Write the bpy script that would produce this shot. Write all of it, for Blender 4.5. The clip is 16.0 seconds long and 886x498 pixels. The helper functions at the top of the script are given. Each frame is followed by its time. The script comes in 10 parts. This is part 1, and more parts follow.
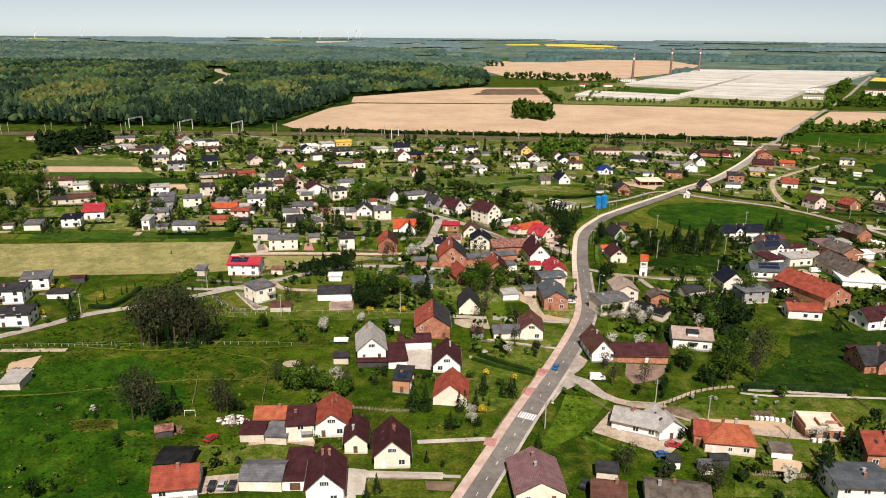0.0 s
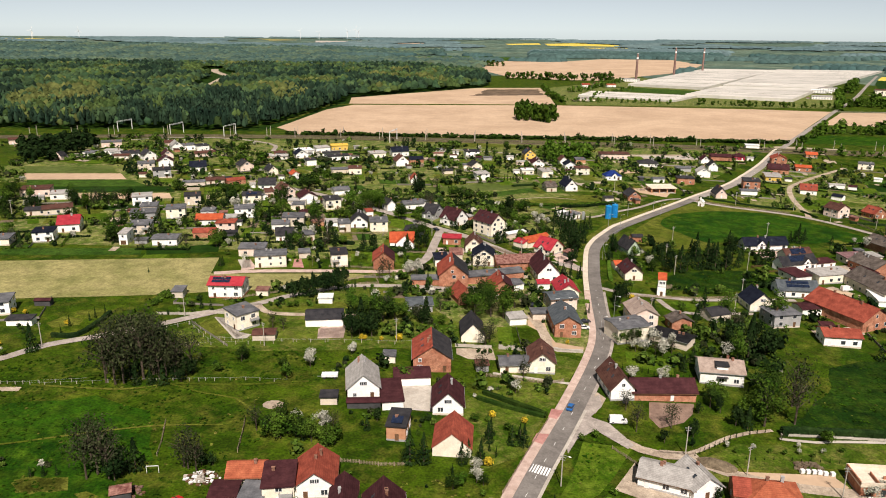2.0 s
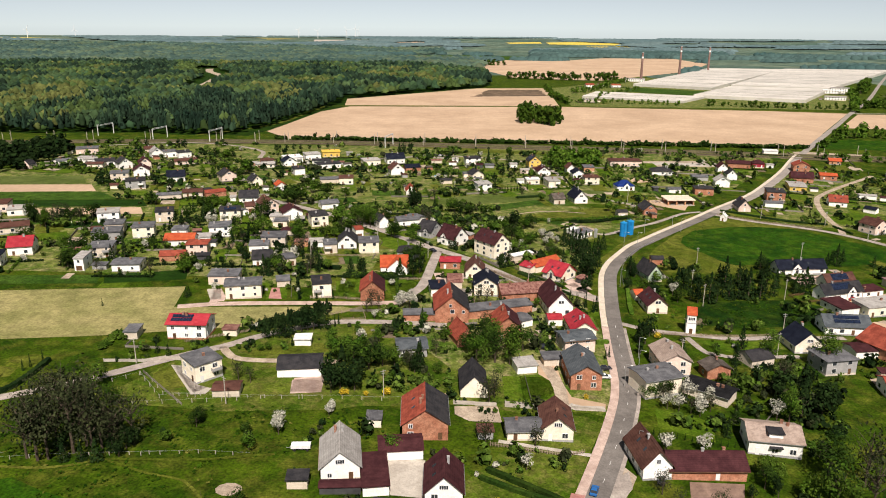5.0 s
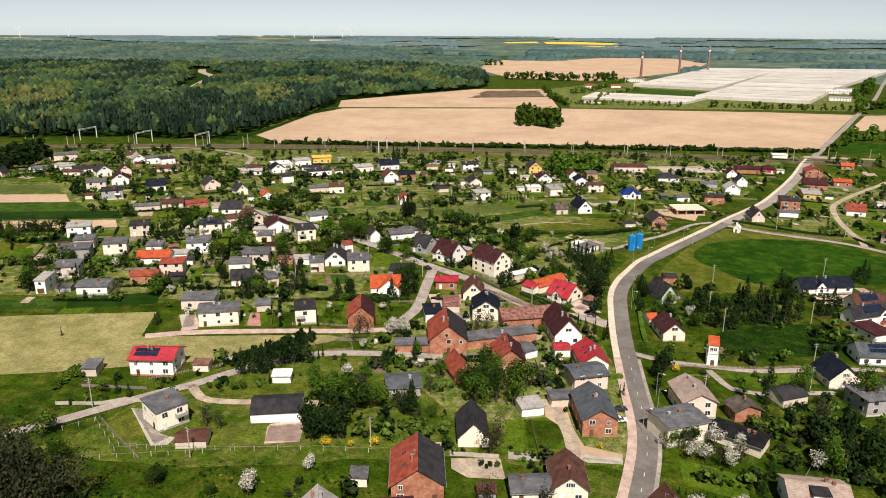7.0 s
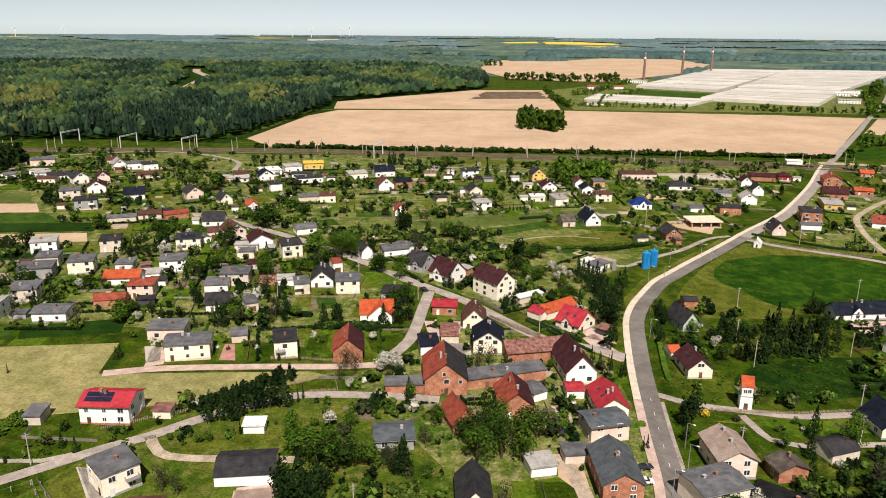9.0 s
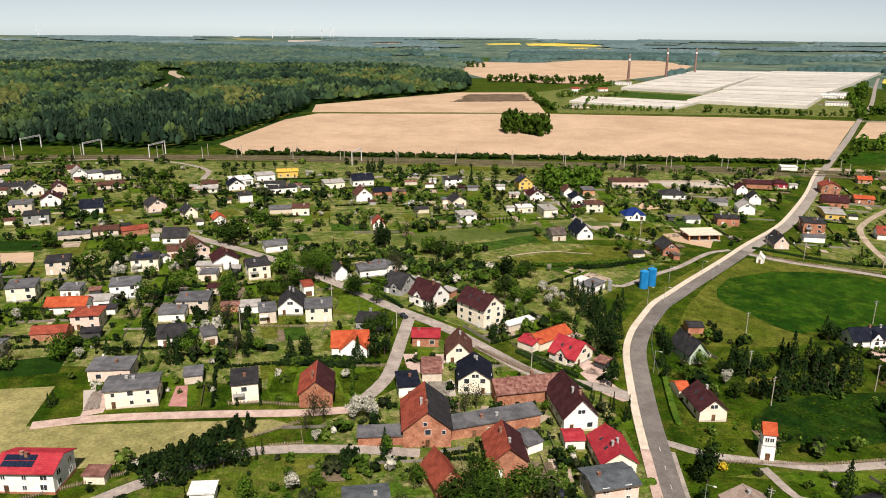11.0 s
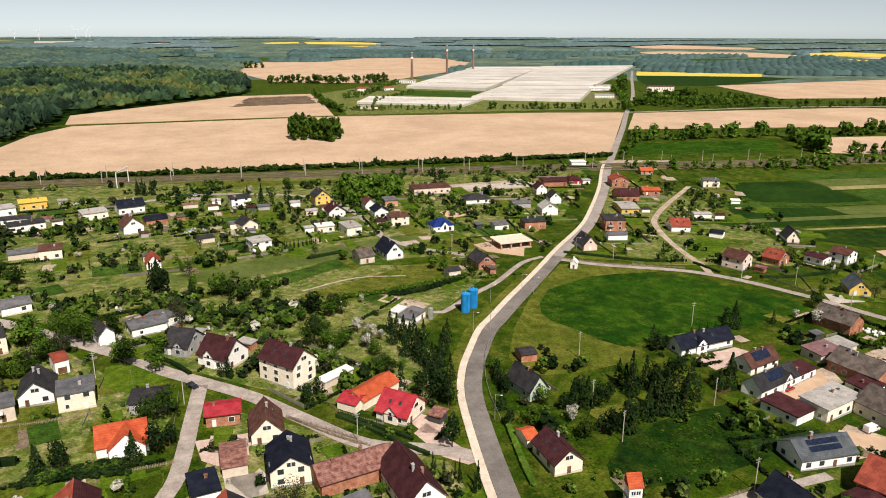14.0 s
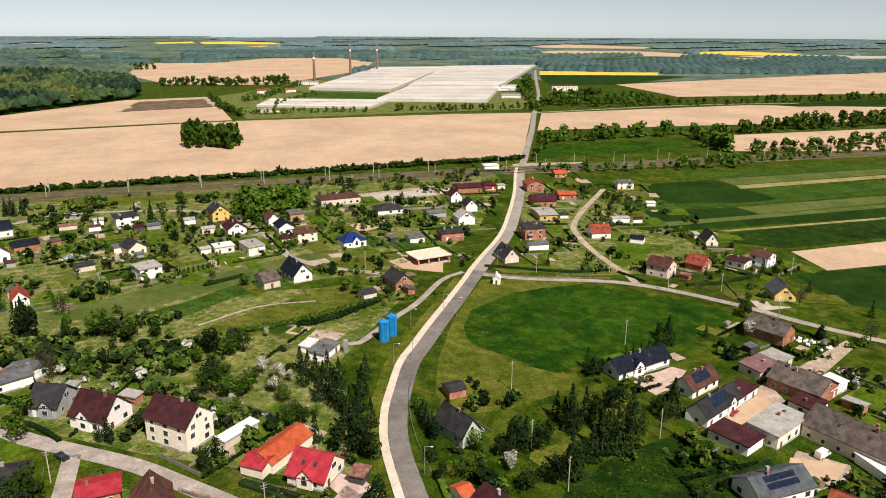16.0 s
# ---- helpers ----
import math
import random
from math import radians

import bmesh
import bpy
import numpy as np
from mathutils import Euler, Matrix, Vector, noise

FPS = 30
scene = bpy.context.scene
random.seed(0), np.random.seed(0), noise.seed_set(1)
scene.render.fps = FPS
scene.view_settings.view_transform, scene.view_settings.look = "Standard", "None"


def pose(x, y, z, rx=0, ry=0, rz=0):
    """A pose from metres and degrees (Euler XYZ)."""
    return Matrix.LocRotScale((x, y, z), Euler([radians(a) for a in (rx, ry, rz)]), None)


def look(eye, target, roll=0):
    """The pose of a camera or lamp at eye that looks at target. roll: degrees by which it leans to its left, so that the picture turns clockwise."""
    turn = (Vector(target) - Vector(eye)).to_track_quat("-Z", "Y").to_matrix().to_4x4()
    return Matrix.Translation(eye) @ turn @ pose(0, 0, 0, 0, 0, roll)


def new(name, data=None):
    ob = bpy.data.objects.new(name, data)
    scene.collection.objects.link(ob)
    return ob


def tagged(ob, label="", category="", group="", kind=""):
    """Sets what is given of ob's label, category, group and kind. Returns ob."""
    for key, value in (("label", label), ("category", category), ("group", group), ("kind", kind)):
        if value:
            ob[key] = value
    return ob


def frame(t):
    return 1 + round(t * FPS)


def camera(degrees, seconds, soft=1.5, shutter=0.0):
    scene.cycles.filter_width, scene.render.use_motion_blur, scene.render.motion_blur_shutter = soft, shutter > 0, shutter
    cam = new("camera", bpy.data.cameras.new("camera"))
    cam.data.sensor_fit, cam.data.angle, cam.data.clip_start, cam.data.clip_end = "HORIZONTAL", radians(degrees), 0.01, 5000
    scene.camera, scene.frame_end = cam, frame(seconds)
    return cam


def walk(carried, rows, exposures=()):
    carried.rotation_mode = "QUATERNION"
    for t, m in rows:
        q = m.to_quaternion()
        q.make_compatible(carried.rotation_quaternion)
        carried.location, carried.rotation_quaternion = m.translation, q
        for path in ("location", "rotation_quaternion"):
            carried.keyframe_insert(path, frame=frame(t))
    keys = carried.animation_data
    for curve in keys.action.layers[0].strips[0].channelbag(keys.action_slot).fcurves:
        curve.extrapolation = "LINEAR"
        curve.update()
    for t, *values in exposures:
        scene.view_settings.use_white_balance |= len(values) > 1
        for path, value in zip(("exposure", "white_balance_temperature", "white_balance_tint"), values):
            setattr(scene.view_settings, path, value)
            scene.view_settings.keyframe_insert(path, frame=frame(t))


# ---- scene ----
DAY = 16.0
cam = camera(62.55, DAY, soft=1.0)
PATH = [
    (0, look((1.02, -4.24, 107.18), (-0.54, 91.50, 78.33), 0.48)),
    (0.5, look((0.95, 2.91, 106.92), (-0.68, 98.65, 78.07), 0.48)),
    (1, look((0.75, 9.92, 107.06), (-0.89, 105.64, 78.17), 0.43)),
    (1.5, look((0.66, 17.44, 106.78), (-0.98, 113.16, 77.90), 0.41)),
    (2, look((0.43, 24.83, 106.75), (-1.17, 120.55, 77.84), 0.40)),
    (2.5, look((0.51, 32.35, 106.60), (-1.08, 128.07, 77.70), 0.37)),
    (3, look((0.85, 40.07, 106.52), (-0.83, 135.78, 77.58), 0.36)),
    (3.5, look((0.65, 47.42, 106.34), (-1.01, 143.11, 77.33), 0.38)),
    (4, look((0.85, 54.51, 106.25), (-0.87, 150.19, 77.23), 0.35)),
    (6.5, look((1.14, 88.82, 106.54), (-0.22, 184.48, 77.42), 0.31)),
    (7, look((1.18, 96.13, 106.44), (-0.07, 191.79, 77.33), 0.29)),
    (7.5, look((1.13, 103.54, 106.33), (-0.06, 199.22, 77.29), 0.36)),
    (8, look((1.06, 111.82, 106.20), (-0.07, 207.48, 77.08), 0.42)),
    (8.5, look((0.68, 119.64, 105.99), (-0.31, 215.30, 76.85), 0.47)),
    (9, look((1.13, 127.38, 105.66), (0.06, 223.04, 76.54), 0.45)),
    (11.5, look((1.77, 163.63, 105.18), (4.76, 259.31, 76.28), 0.40)),
    (12, look((1.85, 170.65, 105.31), (7.91, 266.20, 76.43), 0.27)),
    (12.5, look((1.57, 177.23, 105.91), (13.41, 272.20, 76.94), 0.29)),
    (13, look((1.92, 184.22, 106.02), (19.52, 278.29, 77.02), 0.27)),
    (13.5, look((2.51, 191.51, 105.91), (26.14, 284.25, 76.94), 0.29)),
    (14, look((3.57, 198.72, 106.05), (32.00, 290.09, 77.03), 0.20)),
    (14.5, look((4.78, 205.31, 106.41), (36.35, 295.62, 77.30), 0.20)),
    (15, look((6.48, 212.01, 106.23), (40.27, 301.52, 77.15), 0.25)),
    (15.5, look((8.75, 218.80, 106.40), (45.27, 307.24, 77.31), 0.22)),
    (16, look((10.63, 225.70, 106.31), (50.60, 312.65, 77.27), 0.28)),
]
walk(cam, PATH, [(0.0, 0.4, 6500, 15), (16.0, 0.4, 6500, 15)])

# ---- daylight ----
SUN_TO = Vector((0.07, -0.61, 0.79)).normalized()
world = bpy.data.worlds.new("sky")
scene.world = world
world.use_nodes = True
wn = world.node_tree.nodes
sky = wn.new("ShaderNodeTexSky")
sky.sky_type = 'NISHITA'
sky.sun_disc = False
sky.sun_elevation = math.asin(SUN_TO.z)
sky.sun_rotation = math.atan2(SUN_TO.x, SUN_TO.y)
sky.air_density, sky.dust_density, sky.ozone_density = 0.42, 0.0, 2.0
wn["Background"].inputs["Strength"].default_value = 0.062
haze = wn.new("ShaderNodeHueSaturation")
haze.inputs["Saturation"].default_value = 0.34
air = wn.new("ShaderNodeVectorMath")
air.operation = 'MULTIPLY'
air.inputs[1].default_value = (0.945, 1.0, 0.95)
world.node_tree.links.new(sky.outputs[0], haze.inputs["Color"])
world.node_tree.links.new(haze.outputs[0], air.inputs[0])
world.node_tree.links.new(air.outputs[0], wn["Background"].inputs["Color"])
sun = new("sun", bpy.data.lights.new("sun", 'SUN'))
sun.data.energy, sun.data.angle, sun.data.color = 5.0, radians(0.5), (1.0, 0.92, 0.82)
sun.matrix_world = look(SUN_TO * 300, (0, 0, 0))


# ---- materials ----
def material(name, low, high, size=4.0, fine=0.4, rough=0.9, bump=0.3, amount=0.35, metal=0.0, island=0.0, thing=0.0, rows=0.0, spec=0.06, worn=None):
    """Two colours mixed by a broad noise of that size in metres, with finer grain over it; rows: courses of that width along y."""
    m = bpy.data.materials.new(name)
    m.use_nodes = True
    n, link = m.node_tree.nodes, m.node_tree.links.new
    b = n["Principled BSDF"]
    b.inputs["Roughness"].default_value, b.inputs["Metallic"].default_value = rough, metal
    b.inputs["Specular IOR Level"].default_value = spec
    geo, at = n.new("ShaderNodeNewGeometry"), n.new("ShaderNodeTexCoord")
    big = n.new("ShaderNodeTexNoise")
    big.inputs["Scale"].default_value, big.inputs["Detail"].default_value = 1 / size, 6
    link(geo.outputs["Position"], big.inputs["Vector"])
    ramp = n.new("ShaderNodeValToRGB")
    ramp.color_ramp.elements[0].position, ramp.color_ramp.elements[1].position = 0.36, 0.64
    ramp.color_ramp.elements[0].color, ramp.color_ramp.elements[1].color = (*low, 1), (*high, 1)
    link(big.outputs["Fac"], ramp.inputs["Fac"])
    colour = ramp.outputs["Color"]
    if worn:
        spots = n.new("ShaderNodeTexNoise")
        spots.inputs["Scale"].default_value, spots.inputs["Detail"].default_value, spots.inputs["Roughness"].default_value = 3.2 / size, 8, 0.68
        link(geo.outputs["Position"], spots.inputs["Vector"])
        share = n.new("ShaderNodeMapRange")
        share.inputs["From Min"].default_value, share.inputs["From Max"].default_value = 0.47, 0.68
        link(spots.outputs["Fac"], share.inputs["Value"])
        mixed = n.new("ShaderNodeMix")
        mixed.data_type = 'RGBA'
        link(share.outputs["Result"], mixed.inputs[0]), link(colour, mixed.inputs[6])
        mixed.inputs[7].default_value = (*worn, 1)
        colour = mixed.outputs[2]
    grain = n.new("ShaderNodeTexNoise")
    grain.inputs["Scale"].default_value, grain.inputs["Detail"].default_value = 1 / fine, 4
    link(geo.outputs["Position"], grain.inputs["Vector"])
    value = n.new("ShaderNodeMapRange")
    value.inputs["From Min"].default_value, value.inputs["From Max"].default_value = 0.25, 0.75
    value.inputs["To Min"].default_value, value.inputs["To Max"].default_value = max(0.06, 1 - 1.15 * amount), 1 + amount
    link(grain.outputs["Fac"], value.inputs["Value"])
    out = value.outputs["Result"]
    for source, by in ((geo.outputs["Random Per Island"], island), (None, thing)):
        if by:
            if source is None:
                source = n.new("ShaderNodeObjectInfo").outputs["Random"]
            r = n.new("ShaderNodeMapRange")
            r.inputs["To Min"].default_value, r.inputs["To Max"].default_value = 1 - by, 1 + by
            link(source, r.inputs["Value"])
            t = n.new("ShaderNodeMath")
            t.operation = 'MULTIPLY'
            link(out, t.inputs[0]), link(r.outputs["Result"], t.inputs[1])
            out = t.outputs[0]
    middle = n.new("ShaderNodeTexNoise")
    middle.inputs["Scale"].default_value, middle.inputs["Detail"].default_value = 1 / math.sqrt(size * fine), 3
    link(geo.outputs["Position"], middle.inputs["Vector"])
    r = n.new("ShaderNodeMapRange")
    r.inputs["From Min"].default_value, r.inputs["From Max"].default_value = 0.3, 0.7
    r.inputs["To Min"].default_value, r.inputs["To Max"].default_value = 1 - amount * 0.7, 1 + amount * 0.7
    link(middle.outputs["Fac"], r.inputs["Value"])
    t = n.new("ShaderNodeMath")
    t.operation = 'MULTIPLY'
    link(out, t.inputs[0]), link(r.outputs["Result"], t.inputs[1])
    out = t.outputs[0]
    height = grain.outputs["Fac"]
    if rows:
        w = n.new("ShaderNodeTexWave")
        w.bands_direction = 'Y'
        w.wave_profile = 'SAW'
        w.inputs["Scale"].default_value = 0.314 / rows
        w.inputs["Distortion"].default_value = 0.6
        link(at.outputs["Object"], w.inputs["Vector"])
        r = n.new("ShaderNodeMapRange")
        r.inputs["To Min"].default_value, r.inputs["To Max"].default_value = 0.82, 1.1
        link(w.outputs["Fac"], r.inputs["Value"])
        t = n.new("ShaderNodeMath")
        t.operation = 'MULTIPLY'
        link(out, t.inputs[0]), link(r.outputs["Result"], t.inputs[1])
        out, height = t.outputs[0], w.outputs["Fac"]
    tint = n.new("ShaderNodeVectorMath")
    tint.operation = 'SCALE'
    link(colour, tint.inputs[0]), link(out, tint.inputs["Scale"])
    link(tint.outputs["Vector"], b.inputs["Base Color"])
    if bump:
        bp = n.new("ShaderNodeBump")
        bp.inputs["Strength"].default_value, bp.inputs["Distance"].default_value = bump, fine * 0.5
        link(height, bp.inputs["Height"]), link(bp.outputs["Normal"], b.inputs["Normal"])
    return m


GRASS = material("grass", (0.01575, 0.04032, 0.0008736), (0.0399, 0.0714, 0.002184), 26, 0.7, amount=0.50, bump=0.8, worn=(0.086, 0.096, 0.011))
MEADOW = material("meadow_grass", (0.00774, 0.03612, 0.00086), (0.02064, 0.06364, 0.00172), 26, 0.7, amount=0.48, bump=0.8, worn=(0.044, 0.088, 0.004))
PASTURE = material("dark_pasture_grass", (0.0048, 0.0208, 0.0016), (0.0144, 0.04, 0.0024), 20, 0.7, amount=0.5, bump=0.8, worn=(0.028, 0.052, 0.004))
FRESH = material("fresh_lawn", (0.0352, 0.0817, 0.0024), (0.0748, 0.1178, 0.0072), 10, 0.6, amount=0.38, bump=0.6, worn=(0.092, 0.135, 0.012))
VERGE = material("yellowish_grass", (0.0336, 0.07, 0.0033), (0.08064, 0.11, 0.011), 12, 0.6, amount=0.45, bump=0.6, worn=(0.135, 0.132, 0.032))
GARDEN = material("garden_ground", (0.046, 0.090, 0.008), (0.128, 0.150, 0.032), 13, 0.7, amount=0.50, bump=0.6, worn=(0.26, 0.225, 0.105))
DRYGRASS = material("dry_grass", (0.058, 0.080, 0.006), (0.112, 0.120, 0.018), 14, 0.7, amount=0.45, bump=0.4)
CROP = material("young_crop", (0.024, 0.060, 0.006), (0.044, 0.086, 0.010), 18, 0.8, amount=0.5)
CROPDARK = material("dark_crop", (0.008, 0.028, 0.002), (0.016, 0.044, 0.004), 18, 0.8, amount=0.35)
STRIP = material("olive_crop", (0.066, 0.094, 0.018), (0.098, 0.122, 0.034), 22, 0.8, amount=0.25)
PALE = material("stubble", (0.19, 0.185, 0.066), (0.28, 0.25, 0.105), 14, 0.8, amount=0.3)
SOIL = material("dry_soil", (0.42, 0.300, 0.200), (0.50, 0.365, 0.248), 70, 3.0, amount=0.10, bump=0.2)
SOILDARK = material("turned_soil", (0.10, 0.075, 0.05), (0.17, 0.12, 0.08), 20, 3.0, amount=0.3)
RAPE = material("rape_blossom", (0.54, 0.42, 0.07), (0.64, 0.50, 0.10), 40, 2.0, amount=0.15)
ASPHALT = material("asphalt", (0.1386, 0.126, 0.1139), (0.1974, 0.1806, 0.1632), 9, 0.5, amount=0.18, bump=0.15)
PAVING = material("pink_paving", (0.40, 0.295, 0.245), (0.52, 0.40, 0.34), 3, 0.25, amount=0.15)
REDPAVING = material("red_block_paving", (0.34, 0.16, 0.14), (0.44, 0.23, 0.20), 3, 0.25, amount=0.15)
CONCRETE = material("pale_concrete", (0.36, 0.325, 0.275), (0.47, 0.43, 0.37), 5, 0.4, amount=0.15)
GRAVEL = material("gravel", (0.30, 0.24, 0.18), (0.43, 0.355, 0.27), 4, 0.4, amount=0.25)
LANE = material("worn_lane", (0.27, 0.235, 0.205), (0.37, 0.325, 0.285), 5, 0.5, amount=0.2)
BALLAST = material("track_ballast", (0.105, 0.085, 0.060), (0.175, 0.145, 0.100), 6, 0.6, amount=0.3)
PAINT = material("road_paint", (0.75, 0.75, 0.72), (0.82, 0.82, 0.80), 2, 0.2, amount=0.1, bump=0)
# land colour with the distance haze put in
HAZYLAND = material("hazed_far_land", (0.060, 0.105, 0.082), (0.125, 0.165, 0.115), 170, 20.0, amount=0.4, bump=0)

WALLS = {
    "white": ((0.86, 0.835, 0.775), (0.91, 0.89, 0.84)), "cream": ((0.80, 0.715, 0.565), (0.88, 0.80, 0.655)), "yellow": ((0.66, 0.44, 0.10), (0.72, 0.50, 0.13)),
    "pink": ((0.70, 0.54, 0.45), (0.80, 0.64, 0.54)), "tan": ((0.58, 0.50, 0.40), (0.68, 0.60, 0.49)), "brick": ((0.33, 0.135, 0.080), (0.46, 0.225, 0.140)),
    "orange": ((0.44, 0.22, 0.12), (0.52, 0.28, 0.16)), "grey": ((0.30, 0.30, 0.29), (0.38, 0.37, 0.36)), "green": ((0.40, 0.50, 0.38), (0.46, 0.56, 0.42)), "dark": ((0.05, 0.05, 0.05), (0.08, 0.08, 0.08)), "crimson": ((0.30, 0.03, 0.05), (0.36, 0.05, 0.07)),
}
WALL = {k: material(k + "_wall", a, b, 3, 0.3, rough=0.92, amount=0.10 if k != "brick" else 0.3, thing=0.07, bump=0.15) for k, (a, b) in WALLS.items()}
ROOFS = {
    "red": ((0.19, 0.044, 0.028), (0.30, 0.072, 0.045)), "clay": ((0.26, 0.070, 0.036), (0.36, 0.110, 0.055)), "plum": ((0.14, 0.078, 0.080), (0.19, 0.110, 0.112)), "orange": ((0.38, 0.068, 0.028), (0.47, 0.105, 0.042)), "crimson": ((0.30, 0.024, 0.036), (0.38, 0.042, 0.052)),
    "maroon": ((0.040, 0.014, 0.016), (0.064, 0.023, 0.025)), "brown": ((0.070, 0.032, 0.025), (0.112, 0.053, 0.040)), "dark": ((0.024, 0.024, 0.027), (0.043, 0.041, 0.043)),
    "grey": ((0.080, 0.082, 0.088), (0.135, 0.136, 0.142)), "lgrey": ((0.28, 0.265, 0.245), (0.37, 0.355, 0.33)), "slate": ((0.058, 0.068, 0.076), (0.092, 0.104, 0.112)),
    "navy": ((0.007, 0.009, 0.017), (0.014, 0.017, 0.028)), "blue": ((0.008, 0.022, 0.11), (0.014, 0.034, 0.16)), "black": ((0.010, 0.010, 0.011), (0.020, 0.020, 0.021)),
    "beige": ((0.25, 0.19, 0.155), (0.34, 0.27, 0.225)), "rust": ((0.12, 0.048, 0.040), (0.27, 0.145, 0.115)), "white": ((0.62, 0.62, 0.60), (0.72, 0.72, 0.70)), "yellow": ((0.62, 0.40, 0.06), (0.68, 0.46, 0.09)), "old": ((0.068, 0.056, 0.048), (0.135, 0.112, 0.095)),
}
ROOF = {k: material(k + "_roof", a, b, 2.2 if k != "rust" else 1.2, 0.35, rough=0.7 if k in ("crimson", "blue", "navy") else 0.85, amount=0.16, thing=0.10, rows=0.45, bump=0.35) for k, (a, b) in ROOFS.items()}
FELT = {k: material(k + "_flat_roof", a, b, 3.0, 0.5, amount=0.18, thing=0.12, bump=0.15) for k, (a, b) in ROOFS.items()}
FRAME = material("white_frame", (0.72, 0.72, 0.70), (0.78, 0.78, 0.76), 2, 0.2, rough=0.5, amount=0.05, bump=0)
DARKWOOD = material("dark_wood", (0.10, 0.055, 0.03), (0.16, 0.09, 0.05), 2, 0.2, amount=0.25, thing=0.2)
WOOD = material("weathered_wood", (0.22, 0.17, 0.12), (0.32, 0.25, 0.18), 2, 0.2, amount=0.25, thing=0.15)
CHIMNEYBRICK = material("chimney_brick", (0.18, 0.085, 0.055), (0.30, 0.17, 0.12), 1.5, 0.2, amount=0.25, thing=0.2)
STEEL = material("galvanised_steel", (0.42, 0.43, 0.43), (0.52, 0.53, 0.53), 2, 0.3, rough=0.45, metal=0.6, amount=0.1, bump=0)
GLASS = material("window_glass", (0.025, 0.03, 0.036), (0.04, 0.047, 0.055), 3, 0.5, rough=0.06, amount=0.1, bump=0, spec=0.8)
SOLAR = material("solar_cells", (0.010, 0.016, 0.035), (0.016, 0.024, 0.050), 2, 0.5, rough=0.12, amount=0.1, bump=0, spec=0.6)


# ---- ground shape ----
def ease(a, b, v):
    v = min(1.0, max(0.0, (v - a) / (b - a)))
    return v * v * (3 - 2 * v)


def gz(x, y):
    """The ground's height: it falls to the east through the village and rises far off."""
    east = 1 - ease(480, 900, y)
    z = -6.1 + 0.012 * (y if y < 480 else 480 + 40 * ease(480, 640, y)) - 0.027 * max(-320, min(320, x)) * east
    return z + 44 * ease(2500, 4700, math.hypot(x, y - 150))


def mesh(name, verts, faces):
    me = bpy.data.meshes.new(name)
    me.from_pydata([tuple(v) for v in verts], [], [tuple(f) for f in faces])
    me.update()
    return me


def triangles(name, verts, tris):
    """A mesh from arrays of points and triangles."""
    me = bpy.data.meshes.new(name)
    me.vertices.add(len(verts))
    me.vertices.foreach_set("co", np.asarray(verts, np.float32).ravel())
    me.loops.add(3 * len(tris))
    me.loops.foreach_set("vertex_index", np.asarray(tris, np.int32).ravel())
    me.polygons.add(len(tris))
    me.polygons.foreach_set("loop_start", np.arange(0, 3 * len(tris), 3, dtype=np.int32))
    me.update()
    me.validate()
    return me


def structure(name, me, mat, label, category="ground", kind="structure"):
    ob = new(name, me)
    me.materials.append(mat)
    return tagged(ob, label, category, kind=kind)


def part(name, bm, mat, parent, label=""):
    me = bpy.data.meshes.new(name)
    bm.to_mesh(me)
    bm.free()
    me.materials.append(mat)
    return child(name, me, parent, label)


def child(name, me, parent, label=""):
    ob = new(name, me)
    ob.parent = parent
    return tagged(ob, label)


def thing(name, m, label, category, group=""):
    e = new(name)
    e.empty_display_size = 0.5
    e.matrix_world = m
    return tagged(e, label, category, group)


def box(bm, x0, y0, z0, x1, y1, z1):
    v = [bm.verts.new((x, y, z)) for z in (z0, z1) for x, y in ((x0, y0), (x1, y0), (x1, y1), (x0, y1))]
    for f in ((3, 2, 1, 0), (4, 5, 6, 7), (0, 1, 5, 4), (1, 2, 6, 5), (2, 3, 7, 6), (3, 0, 4, 7)):
        bm.faces.new([v[i] for i in f])
    return bm


def tube(bm, x, y, z0, z1, r0, r1, n=12):
    a = [bm.verts.new((x + r0 * math.cos(6.2832 * i / n), y + r0 * math.sin(6.2832 * i / n), z0)) for i in range(n)]
    b = [bm.verts.new((x + r1 * math.cos(6.2832 * i / n), y + r1 * math.sin(6.2832 * i / n), z1)) for i in range(n)]
    for i in range(n):
        bm.faces.new((a[i], a[(i + 1) % n], b[(i + 1) % n], b[i]))
    bm.faces.new(b), bm.faces.new(a[::-1])
    return bm


def spaced(parts):
    out = []
    for a, b, step in parts:
        out += list(np.arange(a, b, step))
    return out + [parts[-1][1]]


# ---- ground and its surfaces ----
xs = spaced([(-4700, -2000, 150), (-2000, -500, 60), (-500, 500, 20), (500, 2000, 60), (2000, 4700, 150)])
ys = spaced([(-4600, -200, 220), (-200, 100, 50), (100, 920, 20), (920, 2000, 60), (2000, 4900, 120)])
gv = [(x, y, gz(x, y)) for y in ys for x in xs]
gf = [(j * len(xs) + i, j * len(xs) + i + 1, (j + 1) * len(xs) + i + 1, (j + 1) * len(xs) + i) for j in range(len(ys) - 1) for i in range(len(xs) - 1)]
ground = structure("ground", mesh("ground", gv, gf), GRASS, "uneven green and olive grass over gently sloping village land")
# ground beyond 1700 m takes the colour with painted-in haze
ground.data.materials.append(HAZYLAND)
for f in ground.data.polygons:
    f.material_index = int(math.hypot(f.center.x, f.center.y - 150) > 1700)


